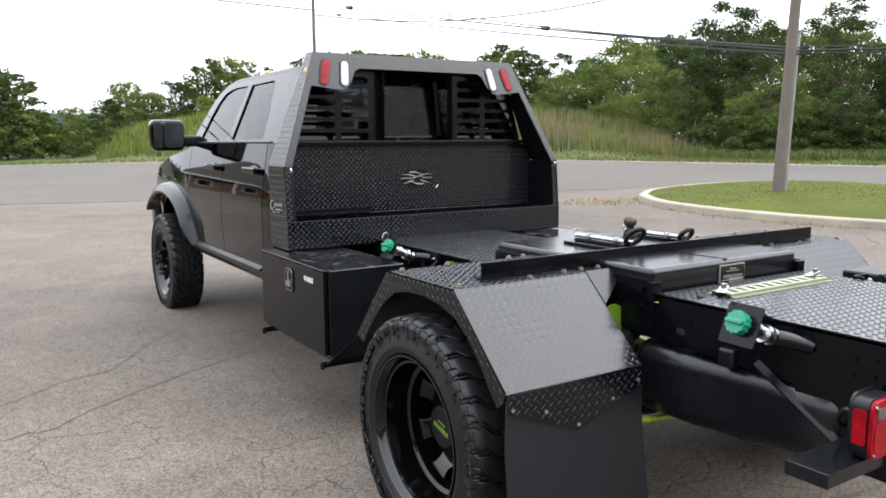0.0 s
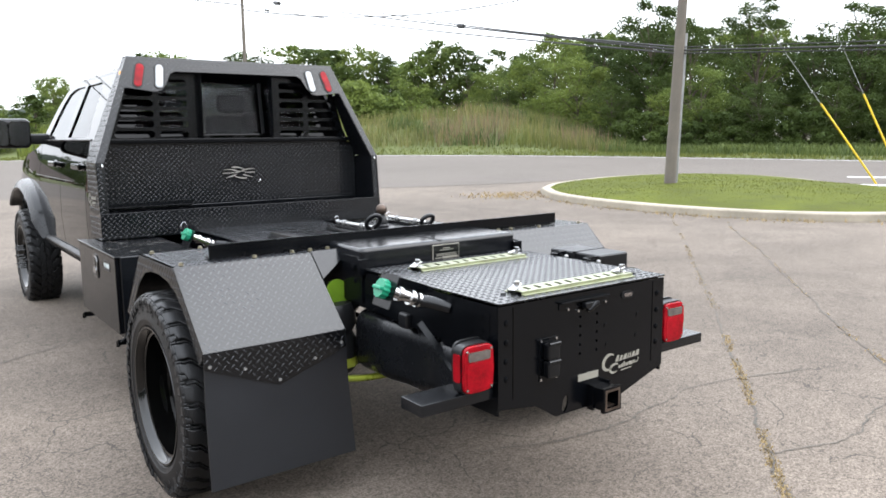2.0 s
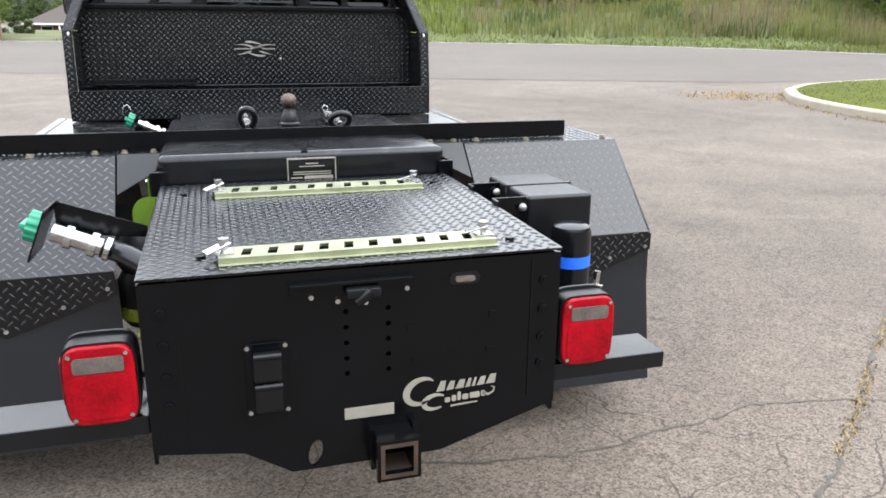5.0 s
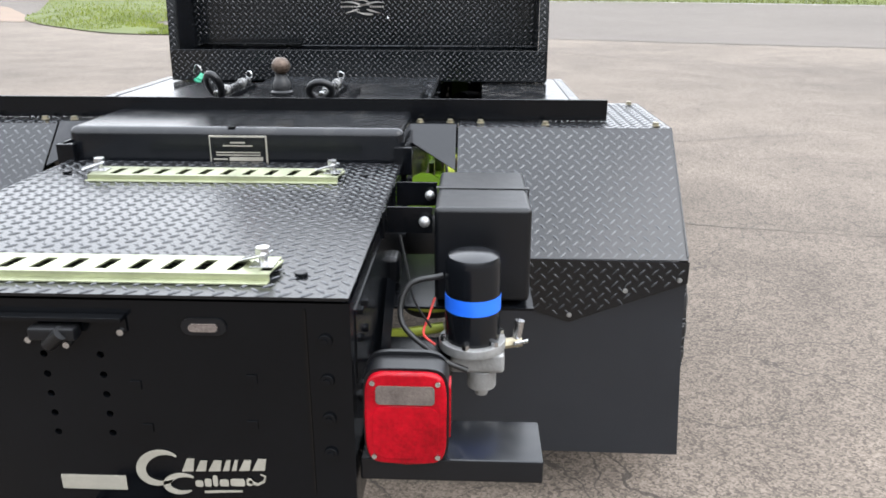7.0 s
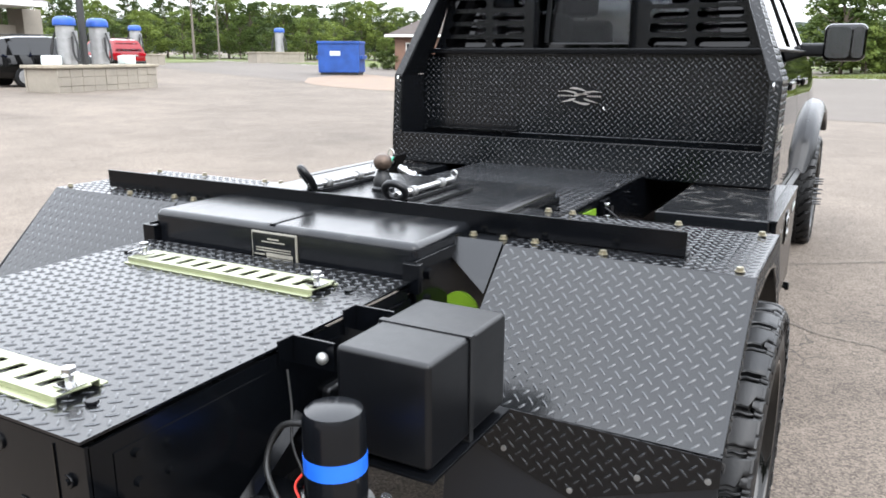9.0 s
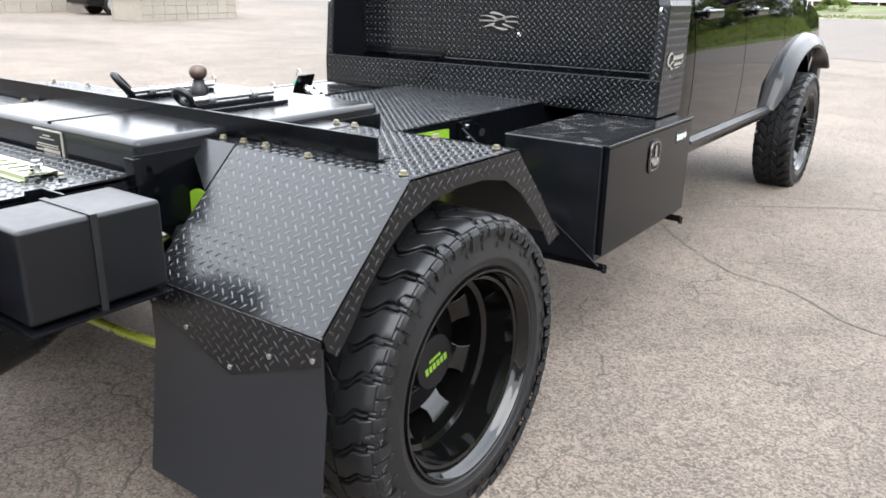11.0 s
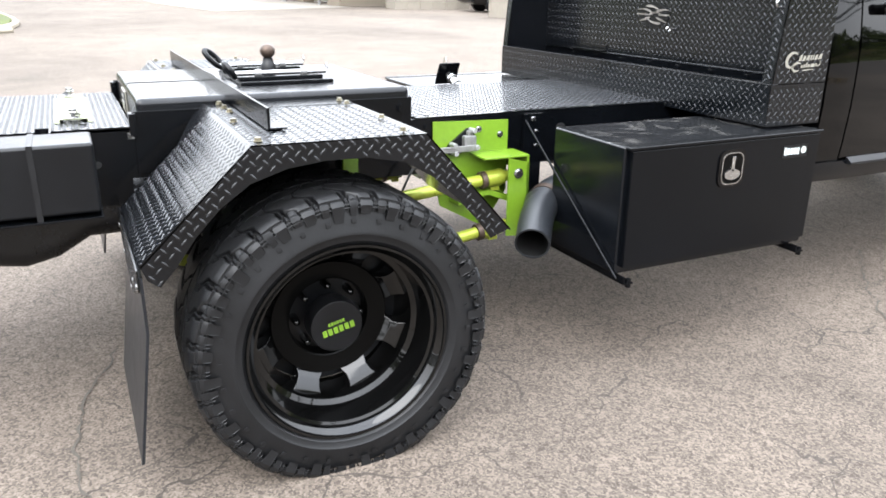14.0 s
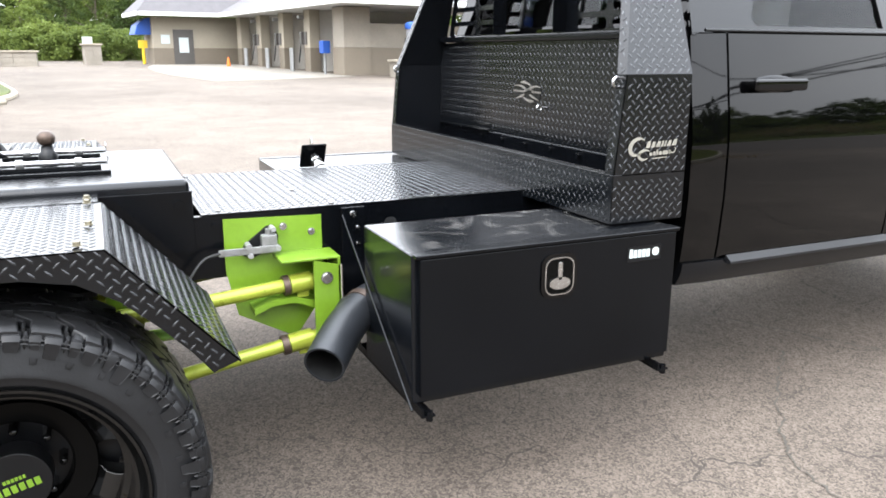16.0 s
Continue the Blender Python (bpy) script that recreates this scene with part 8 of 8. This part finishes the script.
wpart("office_wall", lambda bm: box(bm, (-2.6, -4.6, 1.0), (-0.3, 8.0, EAVE), 0.02), "block")
wpart("office_base", lambda bm: box(bm, (-2.62, -4.62, -0.3), (-0.28, 8.02, 1.0), 0.02), "block_dark")
wpart("office_door", lambda bm: box(bm, (-0.29, -3.46, -0.1), (-0.24, -2.3, 2.05), 0.01), "door_dark", "dark office door with a white notice")
wpart("door_notice", lambda bm: box(bm, (-0.239, -3.15, 0.75), (-0.23, -2.6, 1.6), 0.005), "label_white")
wpart("wall_sign", lambda bm: box(bm, (-0.29, -4.15, 1.25), (-0.25, -3.65, 1.75), 0.01), "label_white")
wpart("awning", lambda bm: plate(bm, [(0, 0), (0.9, 0), (0.75, 0.5), (0.35, 0.85), (0, 0.95)], [], basis((-0.6, -4.6, 1.75), (0, -1, 0), (0, 0, 1)), 1.6), "awning", "blue fabric awning")
wpart("fascia", lambda bm: box(bm, (-3.4, -5.6, EAVE), (0.9, -5.45, EAVE + 0.22), 0.01), "trim")
wpart("fascia", lambda bm: box(bm, (0.75, -5.6, EAVE), (0.9, -0.95, EAVE + 0.22), 0.01), "trim")
wpart("fascia", lambda bm: box(bm, (0.75, -1.1, EAVE), (17.6, -0.95, EAVE + 0.22), 0.01), "trim")
wpart("fascia", lambda bm: box(bm, (17.45, -0.95, EAVE), (17.6, 9.0, EAVE + 0.22), 0.01), "trim")
wpart("soffit", lambda bm: box(bm, (0.7, -0.95, EAVE + 0.02), (17.45, 8.9, EAVE + 0.08), 0), "trim")


def hip(bm, x0, y0, x1, y1, z, h, along_x):
    c = [(x0, y0), (x1, y0), (x1, y1), (x0, y1)]
    vs = [bm.verts.new(V(*p, z)) for p in c]
    w = (y1 - y0) / 2 if along_x else (x1 - x0) / 2
    r = [V(x0 + w, (y0 + y1) / 2, z + h), V(x1 - w, (y0 + y1) / 2, z + h)] if along_x else [V((x0 + x1) / 2, y0 + w, z + h), V((x0 + x1) / 2, y1 - w, z + h)]
    a, b = [bm.verts.new(p) for p in r]
    if along_x:
        fs = ((vs[0], vs[1], b, a), (vs[1], vs[2], b), (vs[2], vs[3], a, b), (vs[3], vs[0], a))
    else:
        fs = ((vs[0], vs[1], a), (vs[1], vs[2], b, a), (vs[2], vs[3], b), (vs[3], vs[0], a, b))
    for f in fs:
        bm.faces.new(f)
    bm.faces.new(vs[::-1])


wpart("roof", lambda bm: hip(bm, -3.4, -5.6, 0.9, 9.0, EAVE + 0.2, 2.2, False), "shingle", "grey shingled hip roof")
wpart("roof", lambda bm: hip(bm, -2.0, -1.1, 17.6, 9.2, EAVE + 0.2, 2.6, True), "shingle", "grey shingled hip roof")
tagged(sheet("apron", [(-45.0, 3.6), (-40, 3.0), (-33, 3.2), (-26.5, 4.5)], [(-45.2, 8.1), (-40.5, 9.1), (-34.5, 10.0), (-29.2, 10.7)], 5, 6, 0.012, "apron"), "pale concrete apron before the wash bays", "concrete apron")
bm = B()
gx, gy = -41.6, 7.3
cyl(bm, V(gx, gy, land(gx, gy)), V(gx, gy, land(gx, gy) + 0.5), 0.13, 12, 0.03)
tagged(link("traffic_cone", bm, "orange"), "orange traffic cone by the bays", "traffic cone")


def vacuum(x, y, z0, rot, label, k=1.0):
    """A car wash vacuum: steel drum with a flat blue dome, coin box, dial plate and two hoses."""
    v = thing("vacuum", label, "vacuum", "coin vacuums", at=Matrix.Translation((x, y, z0)) @ Matrix.Rotation(rot, 4, "Z") @ Matrix.Scale(k, 4))
    bm = B()
    cyl(bm, V(0, 0, 0), V(0, 0, 1.25), 0.29, 24, bev=0.02)
    part("drum", bm, "steel", v, "pale steel drum")
    for z_ in (0.42, 0.84):
        bm = B()
        lathe(bm, [(0.286, z_), (0.298, z_ + 0.01), (0.298, z_ + 0.03), (0.286, z_ + 0.04)], 24, basis((0, 0, 0), (0, 0, 1), (0, 1, 0)), closed=True)
        part("drum_band", bm, "steel", v)
    bm = B()
    lathe(bm, [(0.02, 1.25), (0.34, 1.25), (0.355, 1.28), (0.35, 1.42), (0.30, 1.50), (0.18, 1.54), (0.02, 1.55)], 28, basis((0, 0, 0), (0, 0, 1), (0, 1, 0)))
    part("dome", bm, "awning", v, "blue plastic dome")
    bm = B()
    box(bm, (-0.16, 0.26, 0.5), (0.16, 0.42, 1.1), 0.02)
    part("coin_box", bm, "steel", v)
    bm = B()
    box(bm, (-0.12, 0.421, 0.78), (0.12, 0.426, 1.02), 0)
    part("dial_plate", bm, "label_white", v, "pale dial plate")
    for q in (-1, 1):
        bm = B()
        p = V(0.33 * q, -0.05, 0)
        tube(bm, bend([p + V(0, 0, 1.05), p + V(0.16 * q, -0.05, 0.6), p + V(0.2 * q, -0.1, 0.12), p + V(0.08 * q, -0.16, 0.35), p + V(0.02 * q, -0.1, 0.9)]), 0.035, 8)
        part("hose", bm, "hose", v)
    return v


def kerb_block(x0, y0, x1, y1, h, w, label, courses=3):
    """A low island wall of stone blocks under a slab."""
    t = thing("vacuum_island", label, "stone island", "vacuum islands")
    a, b = V(x0, y0, 0), V(x1, y1, 0)
    ln = (b - a).length
    m = Matrix.Translation(a) @ Matrix.Rotation(math.atan2(b.y - a.y, b.x - a.x), 4, "Z")
    z = min(land(x0, y0), land(x1, y1))
    bm = B()
    box(bm, (-0.08, -w / 2 - 0.08, z + h - 0.1), (ln + 0.08, w / 2 + 0.08, z + h), 0.02, m=m)
    part("slab", bm, "concrete", t)
    bm = B()
    box(bm, (0.03, -w / 2 + 0.03, z - 0.3), (ln - 0.03, w / 2 - 0.03, z + h - 0.1), 0, m=m)
    part("core", bm, "stone", t)
    n = max(2, round(ln / 0.55))
    ch = (h + 0.1 - 0.1) / courses
    for c in range(courses):
        for sd in (-1, 1):
            for k in range(n):
                u0, u1 = ln * (k + 0.008) / n, ln * (k + 0.992) / n
                bm = B()
                dz = z - 0.1 + c * ch
                o = rng.uniform(0, 0.02)
                box(bm, (u0, sd * (w / 2 - 0.06), dz + 0.003), (u1, sd * (w / 2 + o), dz + ch - 0.003), 0.008, 1, m=m)
                part("stone", bm, "stone", t)
    return z + h


z = kerb_block(-21.75, 13.7, -22.75, 18.5, 0.85, 1.3, "low stone island carrying two vacuums")
vacuum(-21.98, 14.9, z, 0.3, "steel vacuum with a blue dome on a stone island")
vacuum(-22.3, 16.4, z, 0.3, "steel vacuum with a blue dome on a stone island")
for x, y in ((-21.85, 14.2), (-22.55, 17.7)):
    bm = B()
    box(bm, (x - 0.2, y - 0.25, z), (x + 0.2, y + 0.25, z + 0.3), 0.04)
    tagged(link("mat_rack", bm, "label_white"), "small white bin on the stone island", "bin", "white bins")
bm = B()
cyl(bm, V(-22.12, 15.65, z - 0.6), V(-22.12, 15.65, z + 3.4), 0.12, 14)
tagged(link("light_post", bm, "wire"), "dark lamp post on the stone island", "lamp post")
z = kerb_block(-28.1, 12.0, -27.9, 15.4, 0.75, 1.2, "low stone island beside the end wall", 2)
vacuum(-28.1, 12.9, z, 0.2, "steel vacuum with a blue dome by the end wall")
z = kerb_block(-48.2, 52.6, -46.6, 57.4, 1.0, 1.6, "low stone island at the lot edge", 2)
vacuum(-47.2, 55.3, z, 0.3, "steel vacuum with a blue dome at the lot edge", 1.4)
z = kerb_block(-46.6, 36.2, -45.0, 39.4, 0.8, 1.4, "low stone island behind the parked cars", 2)
vacuum(-45.7, 37.7, z, 0.3, "steel vacuum with a blue dome behind the parked cars", 1.3)
z = kerb_block(-44.8, 0.0, -44.95, 0.85, 1.15, 0.8, "square stone pillar with meters at the lot edge", 4)
bm = B()
box(bm, (-44.9, 0.0, z), (-44.6, 0.5, z + 0.35), 0.03)
tagged(link("meter_box", bm, "label_white"), "white meter box on a stone pillar", "meter box")
kerb_block(-43.5, -12, -43.0, -2.2, 0.8, 0.5, "long low pale wall at the lot edge", 3)
bm = B()
cyl(bm, V(-46.2, 3.2, land(-46, 3.2)), V(-46.2, 3.2, land(-46, 3.2) + 1.1), 0.09, 12)
box(bm, (-46.3, 2.95, land(-46, 3.2) + 0.9), (-46.12, 3.45, land(-46, 3.2) + 1.35), 0.03)
tagged(link("bollard", bm, "yellow"), "yellow bollard at the office corner", "bollard")
# lot edge kerb
tagged(sheet("lot_kerb", [(-62, 66), (-52, 60), (-50.5, 45), (-50.5, 30), (-50.5, 24)], [(-62.2, 66.2), (-52.3, 60.2), (-50.8, 45), (-50.8, 30), (-50.8, 24)], 6, 2, 0.16, "concrete"), "pale kerb along the far lot edge", "kerb")
# small grass island on the left, stretched on unseen to darken reflections
tagged(sheet("grass_patch", [(-17.3, -3.1), (-18.4, -2.0), (-20.6, -1.75), (-23.4, -2.15), (-27.0, -2.8)], [(-13.5, -16), (-17, -16), (-20, -16), (-23.4, -16), (-27.5, -16)], 6, 6, 0.13, "grass"), "grass island at the lot edge", "grass")
bm = B()
tube(bm, bend([V(-13.45, -16, 0.21), V(-17.25, -3.05, 0.27), V(-18.4, -1.92, 0.29), V(-20.6, -1.66, 0.33), V(-23.4, -2.06, 0.38), V(-27.0, -2.7, 0.45)]), 0.09, 8)
tagged(link("patch_kerb", bm, "concrete"), "concrete kerb of the grass island", "kerb", kind="structure")
# shrubs added out of view, so that the rack reflects something dark
for k in range(9):
    plant(shrubs, 1 if k % 3 else 0, -17.6 - 1.1 * k, -5.6 - 0.9 * (k % 3), 0.75 + 0.12 * (k % 4), 1.2)


def car(x, y, rz, paint, label):
    """A parked sport utility car, built about its own middle and set down."""
    c = thing("parked_car", label, "car", "parked cars", at=Matrix.Translation((x, y, land(x, y))) @ Matrix.Rotation(rz, 4, "Z"))
    # stations along the car: place, underside, belt and roof heights, half widths at belt and roof
    st = [(-2.34, 0.50, 0.78, 0.80, 0.80, 0.78), (-2.30, 0.38, 1.02, 1.06, 0.88, 0.84), (-2.20, 0.32, 1.06, 1.34, 0.91, 0.79), (-2.02, 0.30, 1.07, 1.66, 0.92, 0.69), (-1.5, 0.30, 1.06, 1.73, 0.93, 0.69),
          (-0.4, 0.30, 1.04, 1.75, 0.93, 0.69), (0.35, 0.30, 1.03, 1.68, 0.93, 0.68), (1.05, 0.32, 1.03, 1.10, 0.92, 0.80), (1.3, 0.34, 1.02, 1.05, 0.92, 0.80), (2.1, 0.40, 0.92, 0.95, 0.88, 0.74), (2.34, 0.48, 0.70, 0.74, 0.76, 0.62)]
    bm = B()
    rows = []
    for yy, zb, zt, zr, w, wr in st:
        sec = [(w * 0.90, zb), (w * 0.99, zb + 0.14), (w, (zb + zt) / 2), (w * 0.975, zt), (wr, zr - 0.04), (wr * 0.82, zr)]
        rows.append([bm.verts.new(V(a, yy, b)) for a, b in sec] + [bm.verts.new(V(-a, yy, b)) for a, b in reversed(sec)])
    for p, q in zip(rows, rows[1:]):
        for i in range(12):
            bm.faces.new((p[i], p[(i + 1) % 12], q[(i + 1) % 12], q[i]))
    bm.faces.new(rows[0])
    bm.faces.new(rows[-1])
    part("body", bm, paint, c, "", 34)
    bm = B()
    plate(bm, [(-0.70, 0.05), (0.70, 0.05), (0.60, 0.50), (-0.60, 0.50)], [], basis((0, -2.305, 1.06), (1, 0, 0), V(0, 0.27, 0.58)), 0.012)
    part("rear_glass", bm, "tint", c, "dark rear glass")
    bm = B()
    box(bm, (-0.86, -2.40, 0.40), (0.86, -2.28, 0.62), 0.04, 3)
    part("rear_bumper", bm, "plastic", c)
    bm = B()
    box(bm, (-0.45, -2.345, 0.86), (0.45, -2.315, 0.93), 0.01)
    part("tailgate_trim", bm, "chrome", c)
    for s in (-1, 1):
        for y0_, y1_, y2_, y3_ in ((-1.98, -1.20, -1.20, -1.80), (-1.12, -0.28, -0.28, -1.12), (-0.20, 0.78, 0.22, -0.20)):
            bm = B()
            plate(bm, [(y0_ * s, 0.05), (y1_ * s, 0.05), (y2_ * s, 0.54), (y3_ * s, 0.54)], [], basis((0.918 * s, 0, 1.04), (0, s, 0), V(-0.225 * s, 0, 0.64)), 0.008)
            part("side_glass", bm, "rim", c, "dark side glass")
        bm = B()
        tube(bm, [V(0.60 * s, -1.7, 1.74), V(0.60 * s, -1.6, 1.79), V(0.60 * s, 0.0, 1.79), V(0.60 * s, 0.15, 1.72)], 0.018, 8)
        part("roof_rail", bm, "plastic", c)
        bm = B()
        box(bm, (0.50 * s, -2.345, 0.86), (0.90 * s, -2.22, 1.04), 0.03, 3)
        part("tail_light", bm, "red", c)
        bm = B()
        box(bm, (0.90 * s, 0.72, 1.02), (1.10 * s, 0.86, 1.18), 0.04, 3)
        part("wing_mirror", bm, paint, c)
        for yy in (-1.42, 1.42):
            bm = B()
            cyl(bm, V(0.68 * s, yy, 0.35), V(0.935 * s, yy, 0.35), 0.36, 28, bev=0.03)
            part("tyre", bm, "rubber", c)
            bm = B()
            cyl(bm, V(0.93 * s, yy, 0.35), V(0.942 * s, yy, 0.35), 0.24, 24, bev=0.008)
            part("rim", bm, "steel", c)
    bm = B()
    box(bm, (-0.17, -2.352, 0.70), (0.17, -2.335, 0.82), 0.006)
    part("plate_panel", bm, "label_white", c)
    return c


car(-25.3, 16.6, radians(-8), "rim", "black sport utility car parked behind the vacuums")
car(-34.4, 26.2, radians(80), "car_red", "red car parked behind the vacuums")

# blue dumpster
dm = thing("dumpster", "blue steel dumpster with pockets, standing on dirt", "dumpster", at=Matrix.Translation((-25.8, 35.5, land(-25.8, 35.5))) @ Matrix.Rotation(radians(24), 4, "Z"))
bm = B()
box(bm, (-1.2, -0.9, 0.15), (1.2, 0.9, 1.75), 0.03)
part("bin", bm, "dumpster", dm)
bm = B()
box(bm, (-1.24, -0.95, 1.75), (1.24, 0.95, 1.9), 0.02)
part("lid", bm, "dumpster", dm)
for s in (-1, 1):
    bm = B()
    box(bm, (1.2 * s, -0.7, 0.9), (1.36 * s, 0.7, 1.1), 0.02)
    part("pocket", bm, "dumpster", dm)
bm = B()
box(bm, (-0.5, -0.915, 1.1), (0.1, -0.902, 1.35), 0)
part("decal", bm, "label_white", dm, "plain white patch")
bm = B()
box(bm, (-1.1, -0.8, 0), (1.1, 0.8, 0.15), 0.01)
part("skid", bm, "wire", dm)


def house(x, y, rz, w, d, h, label, porch=True, sunk=0.0):
    t = thing("house", label, "house", "houses beyond the road", at=Matrix.Translation((x, y, land(x, y) + sunk)) @ Matrix.Rotation(rz, 4, "Z"))
    bm = B()
    box(bm, (-w / 2, -d / 2, -0.5), (w / 2, d / 2, h), 0.02)
    part("wall", bm, "brick", t)
    bm = B()
    hip(bm, -w / 2 - 0.6, -d / 2 - 0.6, w / 2 + 0.6, d / 2 + 0.6, h, d * 0.3, True)
    part("roof", bm, "shingle_brown", t, "brown shingled hip roof")
    bm = B()
    box(bm, (-w / 2 - 0.62, -d / 2 - 0.63, h - 0.12), (w / 2 + 0.62, -d / 2 - 0.6, h + 0.05), 0)
    part("gutter", bm, "trim", t)
    n = int(w / 2.4)
    for k in range(n):
        u = -w / 2 + (k + 0.5) * w / n
        bm = B()
        box(bm, (u - 0.5, -d / 2 - 0.04, 0.8), (u + 0.5, -d / 2 + 0.02, 2.0), 0.01)
        win = part("window", bm, "trim", t)
        bm = B()
        box(bm, (u - 0.42, -d / 2 - 0.05, 0.88), (u + 0.42, -d / 2 - 0.041, 1.92), 0)
        part("pane", bm, "rim", win)
        if porch:
            bm = B()
            box(bm, (u + 1.0, -d / 2 - 0.55, -0.3), (u + 1.14, -d / 2 - 0.41, h), 0.01)
            part("porch_post", bm, "trim", t)
    return t


house(-24.5, 53, radians(20), 13, 9, 2.5, "low brick house with a brown roof beyond the grass", False)
house(-17.0, 52, radians(12), 9, 8, 2.5, "red brick house with white porch posts")
house(-9, 80, radians(4), 13, 8, 2.2, "long low house with a brown roof beyond the road", True, -1.7)
for k, (x, y) in enumerate(((-13, 60.5), (-8.5, 60), (-4, 60.6), (-19, 45), (-30, 47))):
    plant(shrubs, k, x, y, 0.5)
